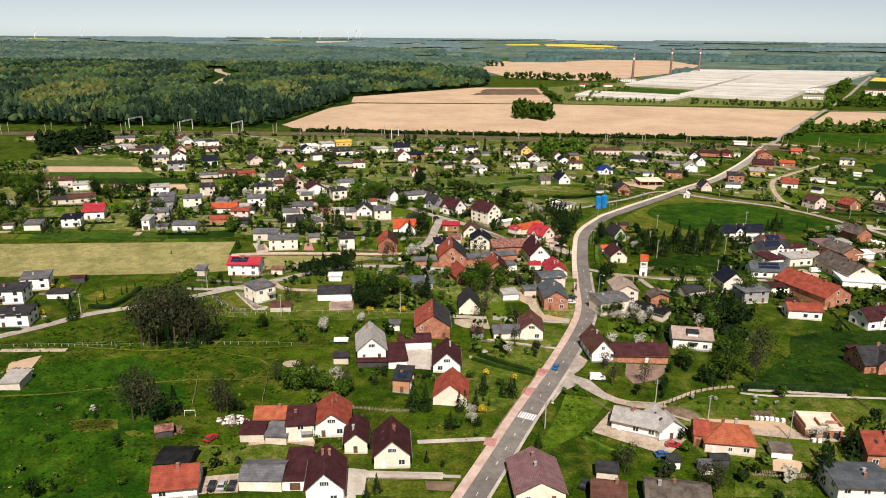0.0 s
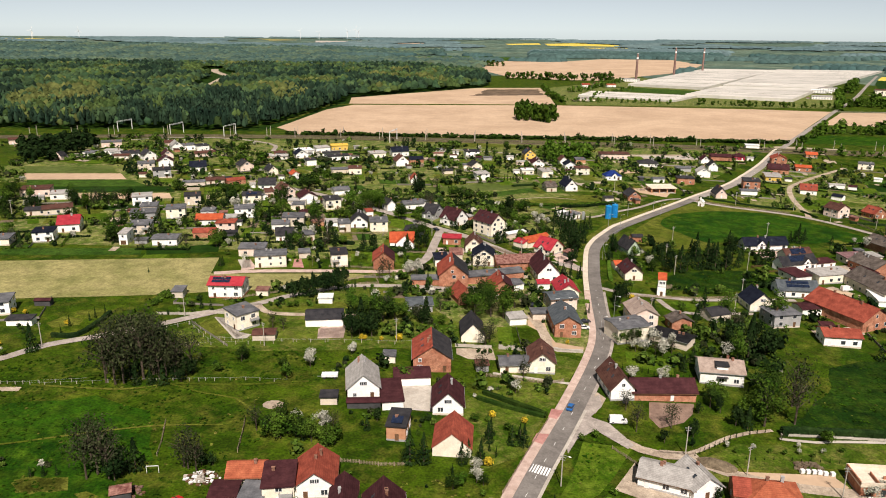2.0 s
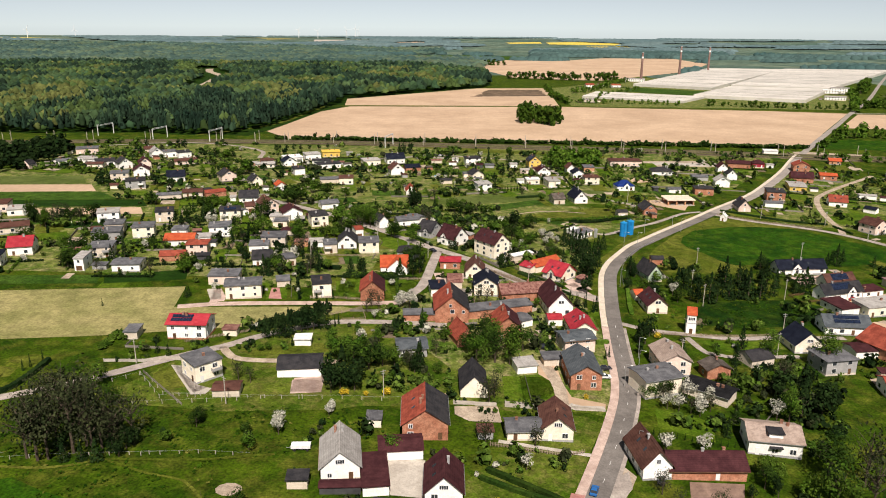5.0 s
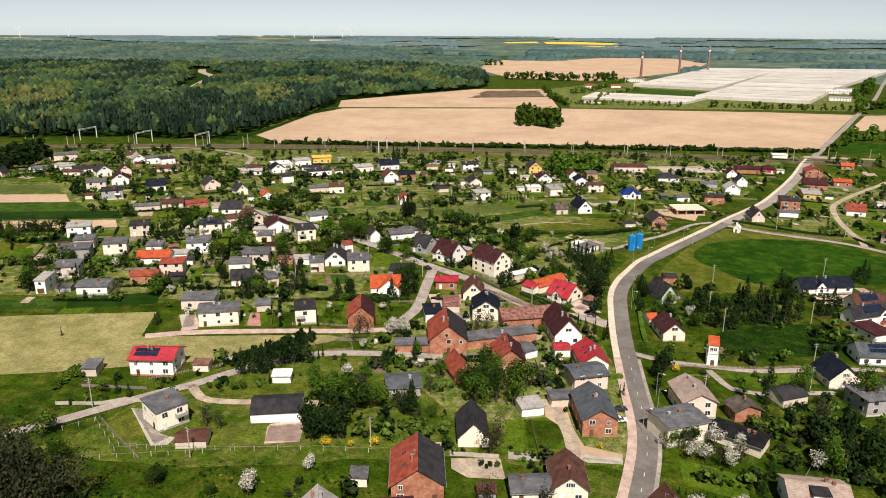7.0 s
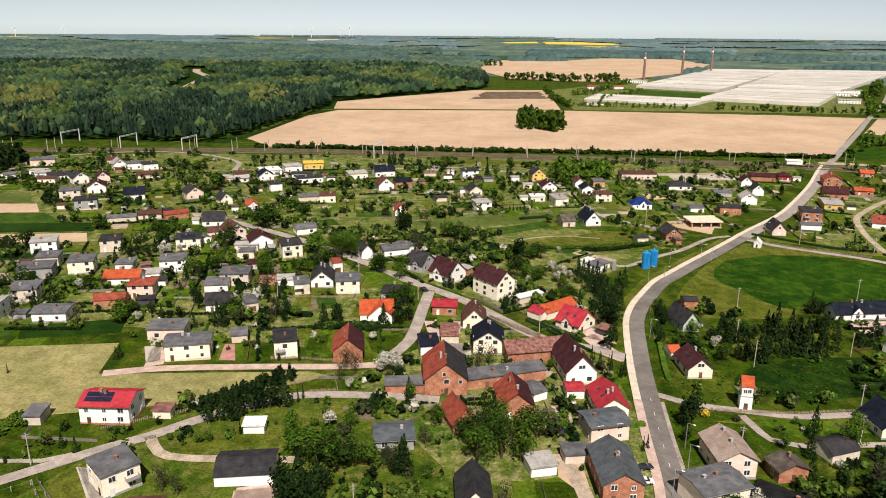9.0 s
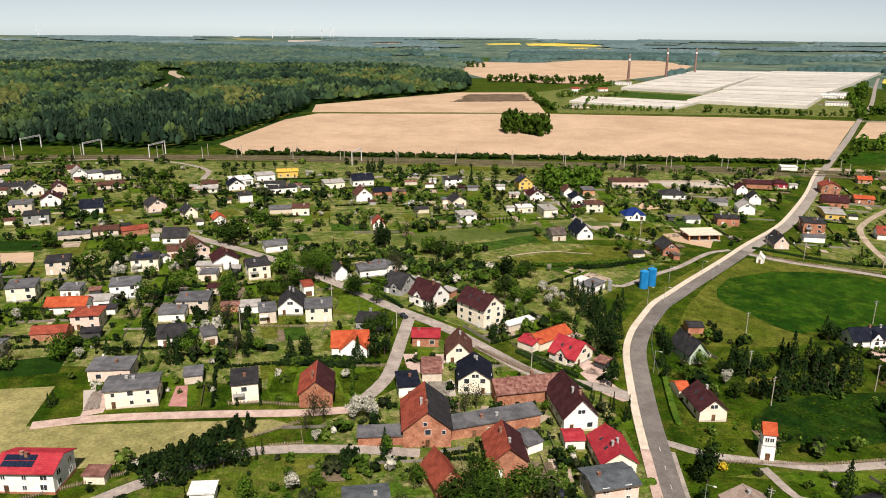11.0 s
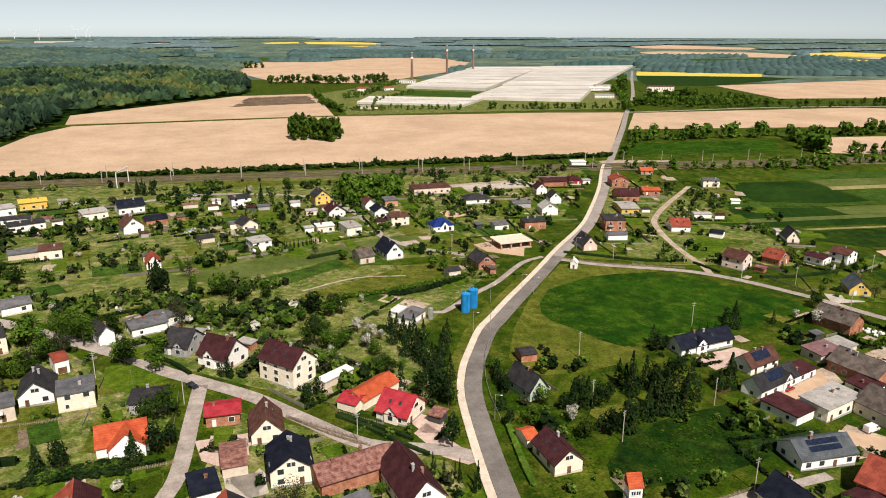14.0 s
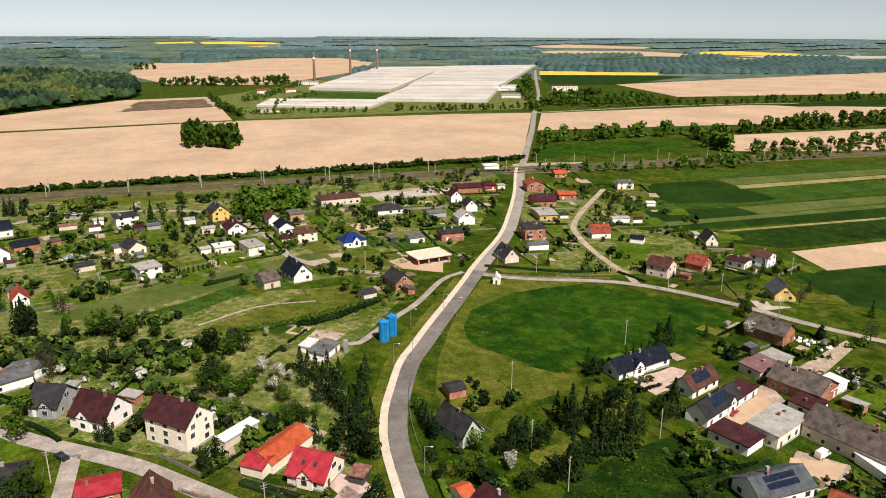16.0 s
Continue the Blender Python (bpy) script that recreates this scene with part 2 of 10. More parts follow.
def patch(name, corners, mat, label, lift=0.12, category="field", cell=40, wave=0.0):
    """A field of that outline laid on the ground."""
    pts = []
    for i, (x, y) in enumerate(corners):
        u, v = corners[(i + 1) % len(corners)]
        steps = max(1, int(math.hypot(u - x, v - y) / 8)) if wave else 1
        for k in range(steps):
            px, py = x + (u - x) * k / steps, y + (v - y) * k / steps
            if wave:
                w = noise.noise_vector((px / 14, py / 14, 3.0))
                px, py = px + wave * w.x, py + wave * w.y
            pts.append((px, py))
    bm = bmesh.new()
    bm.faces.new([bm.verts.new((x, y, 0)) for x, y in pts])
    lo, hi = np.min(pts, 0), np.max(pts, 0)
    for axis in (0, 1):
        for c in np.arange(math.ceil(lo[axis] / cell) * cell, hi[axis], cell):
            co, no = ((c, 0, 0), (1, 0, 0)) if axis == 0 else ((0, c, 0), (0, 1, 0))
            bmesh.ops.bisect_plane(bm, geom=bm.verts[:] + bm.edges[:] + bm.faces[:], plane_co=co, plane_no=no)
    bmesh.ops.triangulate(bm, faces=bm.faces[:])
    for v in bm.verts:
        v.co.z = gz(v.co.x, v.co.y) + lift
    bm.normal_update()
    for f in bm.faces:
        if f.normal.z < 0:
            f.normal_flip()
    me = bpy.data.meshes.new(name)
    bm.to_mesh(me)
    bm.free()
    return structure(name, me, mat, label, category)


def smooth(points, step=4.0):
    """Points along a smooth line through those given."""
    p = [Vector((*q, 0)) for q in points]
    p = [2 * p[0] - p[1]] + p + [2 * p[-1] - p[-2]]
    out = []
    for a, b, c, d in zip(p, p[1:], p[2:], p[3:]):
        n = max(1, int((c - b).length / step))
        for i in range(n):
            t = i / n
            out.append(0.5 * (2 * b + (c - a) * t + (2 * a - 5 * b + 4 * c - d) * t * t + (3 * b - a - 3 * c + d) * t ** 3))
    return out + [p[-2]]


def strip(name, line, a, b, mat, label, lift=0.2, category="road", thick=0.0, kind="structure"):
    """A band along a line, from a to b metres to its right; thick: with a kerb of that height at its sides."""
    v, f = [], []
    for i, p in enumerate(line):
        d = (line[min(i + 1, len(line) - 1)] - line[max(i - 1, 0)]).normalized()
        side = Vector((d.y, -d.x, 0))
        l, r = p + side * a, p + side * b
        zl, zr = gz(l.x, l.y) + lift, gz(r.x, r.y) + lift
        v += [(l.x, l.y, zl), (r.x, r.y, zr)]
        if thick:
            v += [(l.x, l.y, zl - thick), (r.x, r.y, zr - thick)]
        k = 4 if thick else 2
        if i:
            o, q = (i - 1) * k, i * k
            f.append((o, o + 1, q + 1, q))
            if thick:
                f += [(o + 2, o, q, q + 2), (o + 1, o + 3, q + 3, q + 1)]
    return structure(name, mesh(name, v, f), mat, label, category, kind)


MAIN = smooth([(-150, -220), (-96, -90), (-50, 18), (-17, 95), (2, 140), (12.8, 166), (23.5, 192.2), (37.8, 225.2), (51.2, 259.7), (57.4, 282), (61.0, 311.9), (65.3, 345.1), (69.6, 371), (73.7, 391), (79.6, 407), (86.5, 420), (95.8, 436), (104.5, 446.5), (118.1, 463),
               (134.4, 482), (151.1, 502), (173.5, 529), (207.0, 567), (234.1, 605), (269.5, 659), (306.6, 721), (356.7, 797), (429.2, 907), (522.4, 1054), (659.8, 1266), (875.0, 1625), (1060, 1930)])
strip("main_road", [p for p in MAIN if p.y < 520], -2.8, 2.8, ASPHALT, "grey asphalt two-lane road curving through the village", 0.25)
strip("main_road_north", [p for p in MAIN if p.y > 514], -3.0, 3.0, material("bleached_asphalt", (0.24, 0.215, 0.19), (0.31, 0.28, 0.25), 12, 0.6, amount=0.15, bump=0.1), "pale bleached asphalt road running straight to the fields", 0.245)
strip("pavement", [p for p in MAIN if p.y < 330], -5.4, -2.8, PAVING, "pinkish block-paved footway with kerb beside the road", 0.38, "pavement", 0.4)
strip("footpath", [p for p in MAIN if 327 <= p.y < 515], -5.3, -2.9, material("cream_footway", (0.52, 0.45, 0.355), (0.62, 0.545, 0.44), 4, 0.4, amount=0.12), "pale concrete footway with kerb beside the road", 0.38, "pavement", 0.4)
strip("footpath_north", [p for p in MAIN if 514 <= p.y < 735], -5.4, -3.1, bpy.data.materials["cream_footway"], "pale concrete footway beside the straight road", 0.38, "pavement", 0.4)
strip("road_edge", [p for p in MAIN if 225 < p.y < 331], 2.8, 3.9, LANE, "dusty grey gravel edge along the road", 0.29, "pavement")
strip("road_shoulder", [p for p in MAIN if p.y < 229], 2.8, 3.7, CONCRETE, "narrow pale concrete edge along the road", 0.30, "pavement")
strip("road_verge", [p for p in MAIN if 395 < p.y < 510], -9.0, -5.3, DRYGRASS, "dry brownish bank beside the footway", 0.10, "verge")
# lanes
LANES = [
    ([(64.9, 356.5), (54.8, 363.9), (35.9, 371.5), (21.1, 388.7), (7.7, 405.5), (-7.5, 419.5), (-18.1, 429.0), (-29.6, 441.7), (-38.6, 450.0), (-68.2, 476.4), (-92.9, 495.0), (-130, 520)], 5.5, LANE, "worn grey asphalt village street"),
    ([(-7.5, 417), (-9.8, 395.1), (-11.6, 376.8), (-13.7, 364.8), (-18.1, 354.6), (-22.2, 346.4)], 4.5, LANE, "worn grey asphalt side street"),
    ([(-22.2, 346.4), (-36.2, 343.9), (-60.2, 341.9), (-90.8, 338.1), (-107.6, 333.4)], 4.0, PAVING, "pinkish paved lane in front of houses"),
    ([(-190, 205), (-152.7, 240.4), (-140.9, 254.4), (-125.2, 264.4), (-109.3, 276), (-88.5, 293), (-79.3, 299.5), (-69.5, 308.5), (-58, 317), (-44.1, 324.3), (-20, 326), (-1.8, 325)], 4.0, LANE, "pale narrow lane through meadows"),
    ([(-79.3, 299.5), (-74, 292), (-66, 290), (-46, 291), (-38, 291)], 3.0, GRAVEL, "beige unpaved driveway"),
    ([(162.1, 514.2), (176.8, 502.1), (208.6, 486.6), (220.2, 479.0), (233.9, 463.9), (249.4, 438.4), (259.8, 414.1), (273.9, 389.3), (300, 350)], 4.5, LANE, "pale village lane beside a meadow"),
    ([(224, 476), (229.4, 490.7), (231.8, 505.8), (239.2, 535.4), (249.7, 563.5), (261.3, 580.4), (286.7, 606.6), (333.7, 649.6)], 3.6, GRAVEL, "beige winding lane to the fields"),
    ([(40.5, 217.0), (45.6, 211.8), (52.9, 204.0), (59, 201.5), (65.7, 201.5)], 3.6, GRAVEL, "beige gravel lane"),
    ([(58, 203.5), (65.7, 202.9), (73.0, 207.2), (80.0, 212.0), (87.0, 215.0), (94.6, 216.8)], 1.5, GRAVEL, "narrow beige garden path beside a thuja row"),
    ([(94.9, 212.4), (104.9, 211.2), (117.1, 212.3), (180, 213)], 1.3, CONCRETE, "pale concrete strip along a hedge"),
    ([(65.7, 202.9), (66.8, 199.5), (77.2, 192.8), (92.0, 188.6), (115.4, 186.7), (150, 187)], 4.0, GRAVEL, "beige unmade track"),
    ([(63.5, 334), (67.6, 332.2), (76.0, 327.7), (89.5, 325.1), (105.2, 322.8), (125.4, 325.3), (150, 327)], 3.2, LANE, "grey narrow lane beside a meadow"),
    ([(88.4, 322.2), (91.7, 309.4), (98.3, 306.8), (107.4, 307.5), (125, 309)], 2.6, LANE, "grey narrow path"),
    ([(78.5, 459.5), (84.2, 458.2), (94.2, 466.6), (107.0, 477.9), (119.0, 487.6), (142.0, 512.0), (156, 519)], 2.8, LANE, "grey service lane to blue tanks"),
    ([(-330, 700), (-268, 738), (-215, 735), (-170, 700), (-160, 660)], 4, LANE, "grey lane by the railway"),
    ([(522, 1056), (430, 1085), (150, 1117), (-150, 1104), (-185, 1060), (-205, 900), (-260, 800)], 6, DRYGRASS, "grassy track between bare fields"),
    ([(522, 1056), (860, 1040), (1300, 880), (1800, 700)], 6, LANE, "grey field road lined by trees"),
]
for line, width, mat, label in LANES:
    strip("lane", smooth(line), -width / 2, width / 2, mat, label, 0.17)

# fields
patch("field_bare", [(-198.8, 836), (-160.6, 778), (150, 770), (338, 772), (519, 1055), (420, 1080), (150, 1112), (-148, 1097), (-176.4, 1030)], SOIL, "wide bare beige ploughed field", 0.15)
patch("field_bare_north", [(-157.5, 1113), (-167.4, 1209), (39.8, 1431), (164.9, 1444), (146.9, 1122)], SOIL, "bare beige field strip at the wood", 0.15)
patch("field_turned", [(58, 1395), (150, 1408), (149.9, 1283), (26.4, 1262)], SOILDARK, "dark turned soil in a bare field", 0.3, wave=12)
patch("field_bare_east", [(528, 1046), (864, 1022), (1031, 925), (878, 817), (600, 875), (435, 905)], SOIL, "bare beige field beside the road", 0.15)
patch("field_bare_southeast", [(531, 733), (606, 801), (820, 776), (1000, 700), (800, 640)], SOIL, "bare beige field behind trees", 0.15)
patch("field_bare_far", [(937, 1425), (1886, 1528), (2300, 1300), (1262, 1080), (862, 1164)], SOIL, "large bare beige field far off", 0.2)
patch("field_rape", [(1047, 1886), (1292, 1718), (1214, 1626), (958, 1743)], RAPE, "yellow flowering rape field", 0.3)
patch("field_crop_far", [(880, 1610), (958, 1743), (1214, 1626), (1250, 1560), (937, 1425), (800, 1440)], CROPDARK, "dark green crop field", 0.25)
patch("field_pale", [(-260, 330), (-153.7, 348.5), (-112, 355.5), (-108.8, 333), (-43.4, 340.0), (-37.2, 337.3), (-67.3, 319.2), (-87.7, 314.2), (-127.3, 304.0), (-260, 280)], PALE, "pale straw-green stubble field", 0.10)
patch("meadow", [(123, 448), (128, 460), (138, 473), (151, 480), (164, 485), (181, 488), (197, 485), (212, 472), (228, 453), (240, 432), (228, 424), (209, 422), (194, 416), (176, 416), (158, 415), (138, 412), (133, 419), (130, 429), (124, 440)], MEADOW, "lush rounded green meadow above the road", 0.08, wave=2)
patch("garden_land_north", [(-330, 492), (-100, 505), (-60, 478), (60, 530), (140, 533), (200, 588), (270, 690), (285, 722), (60, 738), (-60, 742), (-250, 735), (-330, 700)], GARDEN, "patchwork of olive and pale garden ground between houses", 0.04, "garden")
patch("garden_land_west", [(-300, 365), (-110, 369), (-30, 354), (-15, 400), (-60, 466), (-100, 490), (-200, 485), (-300, 470)], GARDEN, "patchwork of olive and pale garden ground between houses", 0.04, "garden")
patch("garden_land_centre", [(-58, 470), (8, 412), (55, 378), (66, 400), (72, 445), (130, 512), (60, 525)], GARDEN, "rough olive garden ground with bushes", 0.04, "garden")
patch("garden_land_south", [(-30, 338), (-8, 362), (0, 400), (55, 358), (58, 300), (50, 265), (0, 290), (-20, 320)], GARDEN, "trodden garden ground among farm houses", 0.04, "garden")
patch("garden_land_east", [(195, 498), (280, 478), (300, 520), (320, 620), (290, 690), (235, 600)], GARDEN, "patchwork of olive garden ground between houses", 0.04, "garden")
patch("garden_land_farm", [(-108, 262), (-62, 256), (-8, 266), (48, 262), (52, 290), (0, 302), (-12, 332), (-60, 322), (-84, 300)], VERGE, "yellowish green grass round farm houses", 0.03, "garden", wave=4)
patch("garden_land_road", [(8, 190), (20, 200), (46, 258), (30, 262), (2, 225), (-4, 200)], VERGE, "yellowish green garden grass beside the road", 0.03, "garden", wave=3)
patch("garden_land_orchard", [(72, 172), (120, 170), (150, 184), (148, 206), (118, 212), (80, 208), (68, 198)], VERGE, "yellowish green orchard grass", 0.03, "garden", wave=3)
patch("garden_land_lane", [(78, 318), (150, 312), (200, 318), (160, 330), (95, 322)], VERGE, "yellowish green grass beside a lane", 0.03, "garden", wave=2)


# ---- houses ----
def window_meshes():
    sets = {}
    for key, (w, h) in {"big": (1.5, 1.4), "small": (0.95, 1.1)}.items():
        bm = bmesh.new()
        for x0, x1, z0, z1 in ((-w / 2 - 0.12, w / 2 + 0.12, -0.12, 0), (-w / 2 - 0.12, w / 2 + 0.12, h, h + 0.12), (-w / 2 - 0.12, -w / 2, 0, h), (w / 2, w / 2 + 0.12, 0, h), (-0.05, 0.05, 0, h)):
            box(bm, x0, -0.10, z0, x1, 0.03, z1)
        fr = bpy.data.meshes.new("window_frame")
        bm.to_mesh(fr), bm.free(), fr.materials.append(FRAME)
        bm = bmesh.new()
        box(bm, -w / 2, -0.04, 0, w / 2, 0.02, h)
        pn = bpy.data.meshes.new("pane")
        bm.to_mesh(pn), bm.free(), pn.materials.append(GLASS)
        sets[key] = fr, pn
    return sets


WINDOWS = window_meshes()
FARWINDOWS = {}
for key, (w, h) in {"big": (1.5, 1.4), "small": (0.95, 1.1)}.items():
    both = box(box(bmesh.new(), -w / 2 - 0.1, -0.05, -0.1, w / 2 + 0.1, 0.03, h + 0.1), -w / 2, -0.08, 0, w / 2, 0.03, h)
    both.faces.ensure_lookup_table()
    for f in both.faces[6:]:
        f.material_index = 1
    FARWINDOWS[key] = bpy.data.meshes.new("window")
    both.to_mesh(FARWINDOWS[key]), both.free(), FARWINDOWS[key].materials.append(FRAME), FARWINDOWS[key].materials.append(GLASS)
SKYLIGHT = bpy.data.meshes.new("skylight")
light = box(bmesh.new(), -0.4, -0.6, 0, 0.4, 0.6, 0.08)
light.to_mesh(SKYLIGHT), light.free(), SKYLIGHT.materials.append(GLASS)
PANEL = bpy.data.meshes.new("solar_panel")
cells = box(bmesh.new(), -0.5, -0.8, 0, 0.5, 0.8, 0.05)
cells.to_mesh(PANEL), cells.free(), PANEL.materials.append(SOLAR)
PLOTS = []
ROOFWORD = {"clay": "weathered clay-tiled", "plum": "plum-brown", "red": "red tiled", "orange": "orange-red tiled", "crimson": "bright red metal", "maroon": "dark maroon", "brown": "red-brown tiled", "dark": "anthracite", "grey": "grey felt", "lgrey": "pale grey", "slate": "slate-grey",
            "navy": "blue-black", "blue": "bright blue", "black": "black", "rust": "rust-streaked red metal", "white": "white", "yellow": "yellow", "old": "weathered brown-grey", "beige": "faded pinkish-beige"}
WALLWORD = {"white": "white rendered", "cream": "cream rendered", "yellow": "yellow", "pink": "pale pink", "tan": "bare grey-tan", "brick": "red brick", "orange": "orange", "grey": "grey", "green": "pale green", "dark": "dark timber", "crimson": "dark red"}


def opening(parent, name, x, y, z, turn, key, near=True):
    fr, pn = WINDOWS[key]
    if not near:
        child(name, FARWINDOWS[key], parent).matrix_local = pose(x, y, z, 0, 0, turn)
        return
    w = child(name, fr, parent)
    w.matrix_local = pose(x, y, z, 0, 0, turn)
    child("pane", pn, w)


def house(x, y, rot, length, width, eave, rise, kind, wall, roof, solar=0, cross=0, blind=0):
    """A house or shed whose ridge runs along its length. kind: g gable, h hip, f flat."""
    base = gz(x, y)
    near = y < 330 and abs(x) < 130
    PLOTS.append((x, y, radians(rot), length / 2 + 1.0, width / 2 + 1.0))
    rnd = random.Random(int(x * 31 + y * 17))
    shed = eave < 3.05 or length * width < 45
    shape = {"g": "gabled", "h": "hip-roofed", "f": "flat-roofed"}[kind]
    size = "shed" if shed else ("two-storey house" if eave > 4.9 else "house")
    if not shed and wall == "brick" and eave >= 4.4 and length > 12:
        size = "barn-like house"
    h = thing("shed" if shed else "house", pose(x, y, base, 0, 0, rot), f"{shape} {WALLWORD[wall]} {size} with {ROOFWORD[roof]} roof", "shed" if shed else "house", "village houses")
    a, b = length / 2, width / 2
    bm = bmesh.new()
    if kind == "g" and rise > 0.3:
        v = [bm.verts.new(p) for p in ((-a, -b, -1.2), (a, -b, -1.2), (a, b, -1.2), (-a, b, -1.2), (-a, -b, eave), (a, -b, eave), (a, b, eave), (-a, b, eave), (-a, 0, eave + rise), (a, 0, eave + rise))]
        for f in ((0, 1, 5, 4), (2, 3, 7, 6), (1, 2, 6, 9, 5), (3, 0, 4, 8, 7), (4, 5, 9, 8), (6, 7, 8, 9), (3, 2, 1, 0)):
            bm.faces.new([v[i] for i in f])
    else:
        box(bm, -a, -b, -1.2, a, b, eave)
    part("wall", bm, WALL[wall], h)
    # plinth
    if not shed and wall != "brick":
        bm = bmesh.new()
        box(bm, -a - 0.05, -b - 0.05, -1.2, a + 0.05, b + 0.05, 0.55)
        part("plinth", bm, WALL["brick" if roof == "crimson" and solar else "grey" if rnd.random() < 0.6 else "tan"], h)
    # roof
    bm = bmesh.new()
    o, t = (0.3, 0.16) if shed else (0.55, 0.24)
    if kind == "g" and rise > 0.3:
        k = rise / b
        z0, z1 = eave - o * k, eave + rise
        # on long brick barns the slope facing east takes a darker material
        dark_east = wall == "brick" and rise > 3 and length > 11 and abs(math.sin(radians(rot))) > 0.5
        for s in (-1, 1):
            before = len(bm.faces)
            q = [(-a - o, s * (b + o), z0), (a + o, s * (b + o), z0), (a + o, 0, z1), (-a - o, 0, z1)]
            lo = [bm.verts.new((p[0], p[1], p[2] + 0.02)) for p in q]
            hi = [bm.verts.new((p[0], p[1], p[2] + t)) for p in q]
            for f in ((0, 1, 2, 3),):
                bm.faces.new([hi[i] for i in (f if s < 0 else f[::-1])])
                bm.faces.new([lo[i] for i in (f[::-1] if s < 0 else f)])
            for i in (0, 1, 3):
                j = (i + 1) % 4
                bm.faces.new((lo[i], lo[j], hi[j], hi[i]))
            if dark_east and -math.sin(radians(rot)) * s > 0:
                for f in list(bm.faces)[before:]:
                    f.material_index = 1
        box(bm, -a - o, -0.14, z1 + t - 0.10, a + o, 0.14, z1 + t + 0.05)
    elif kind == "h":
        m = max(0.3, a - b)
        lo = [bm.verts.new(p) for p in ((-a - o, -b - o, eave), (a + o, -b - o, eave), (a + o, b + o, eave), (-a - o, b + o, eave))]
        hi = [bm.verts.new((v.co.x, v.co.y, eave + 0.15)) for v in lo]
        top = [bm.verts.new((-m, 0, eave + 0.15 + rise)), bm.verts.new((m, 0, eave + 0.15 + rise))]
        for i in range(4):
            bm.faces.new((lo[i], lo[(i + 1) % 4], hi[(i + 1) % 4], hi[i]))
        bm.faces.new(lo[::-1])
        bm.faces.new((hi[0], hi[1], top[1], top[0])), bm.faces.new((hi[2], hi[3], top[0], top[1]))
        bm.faces.new((hi[1], hi[2], top[1])), bm.faces.new((hi[3], hi[0], top[0]))
    else:
        fall = 0.25 if not shed else 0.15
        lo = [bm.verts.new(p) for p in ((-a - 0.35, -b - 0.35, eave - fall), (a + 0.35, -b - 0.35, eave - fall), (a + 0.35, b + 0.35, eave + fall), (-a - 0.35, b + 0.35, eave + fall))]
        hi = [bm.verts.new((v.co.x, v.co.y, v.co.z + 0.4)) for v in lo]
        bm.faces.new(hi), bm.faces.new(lo[::-1])
        for i in range(4):
            bm.faces.new((lo[i], lo[(i + 1) % 4], hi[(i + 1) % 4], hi[i]))
    bmesh.ops.recalc_face_normals(bm, faces=bm.faces[:])
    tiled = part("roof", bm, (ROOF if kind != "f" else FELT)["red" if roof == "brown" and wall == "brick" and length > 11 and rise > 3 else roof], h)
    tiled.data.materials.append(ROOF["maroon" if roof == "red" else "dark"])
    # rain gutter
    if near and not shed and kind == "g" and rise > 0.3:
        for s in (-1, 1):
            bm = bmesh.new()
            box(bm, -a - o, s * (b + o) - 0.09, eave - o * rise / b - 0.08, a + o, s * (b + o) + 0.09, eave - o * rise / b + 0.06)
            part("gutter", bm, STEEL if rnd.random() < 0.5 else DARKWOOD, h)
    # chimneys
    if not shed:
        for c in range(1 if length * width < 110 else 2):
            cx, cy = rnd.uniform(-0.6, 0.6) * a, rnd.uniform(-0.25, 0.25) * b
            top = eave + rise + (0.9 if kind != "f" else 1.3)
            bm = bmesh.new()
            box(bm, cx - 0.38, cy - 0.3, eave - 0.2, cx + 0.38, cy + 0.3, top)
            box(bm, cx - 0.46, cy - 0.38, top, cx + 0.46, cy + 0.38, top + 0.12)
            part("chimney", bm, CHIMNEYBRICK if rnd.random() < 0.6 else WALL["grey"], h)
    # windows and door
    if (not shed or eave > 2.9) and not blind:
        floors = [1.1] if eave < 4.9 else ([1.1, 3.8] if eave < 7 else [1.1, 3.6, 6.0])
        ca, sa = math.cos(radians(rot)), math.sin(radians(rot))
        for nx, ny, run, off in ((0, -1, length, b), (0, 1, length, b), (1, 0, width, a), (-1, 0, width, a)):
            wx, wy = nx * ca - ny * sa, nx * sa + ny * ca
            if wy > 0.35:
                continue
            turn = {(0, -1): 0, (0, 1): 180, (1, 0): 90, (-1, 0): -90}[(nx, ny)]
            n = max(1, int(run / (4.2 if not shed else 5.5)))
            levels = list(floors)
            if kind == "g" and rise >= 3.4 and nx:
                levels.append(eave + rise * 0.18)
            for li, lv in enumerate(levels):
                attic = lv > eave
                k = (2 if width > 8 else 1) if attic else n
                span = 2.2 if attic else run
                door = rnd.randrange(k) if li == 0 and wy < -0.5 else -1
                for i in range(k):
                    if wall == "brick" and length > 12.5 and roof != "slate" and i != door and rnd.random() < 0.7:
                        continue
                    u = (i + 0.5) / k * span - span / 2 + (0 if attic else rnd.uniform(-0.25, 0.25))
                    px, py = (u if ny else nx * off), (u if nx else ny * off)
                    if i == door:
                        bm = bmesh.new()
                        wide = 1.3 if shed and eave > 2.4 else 0.55
                        box(bm, -wide, -0.08, 0, wide, 0.03, 2.1)
                        d = part("door", bm, DARKWOOD if rnd.random() < 0.6 else FRAME, h)
                        d.matrix_local = pose(px, py, 0.12, 0, 0, turn)
                    else:
                        opening(h, "window", px, py, lv, turn, "small" if attic or shed or rnd.random() < 0.3 else "big", near)
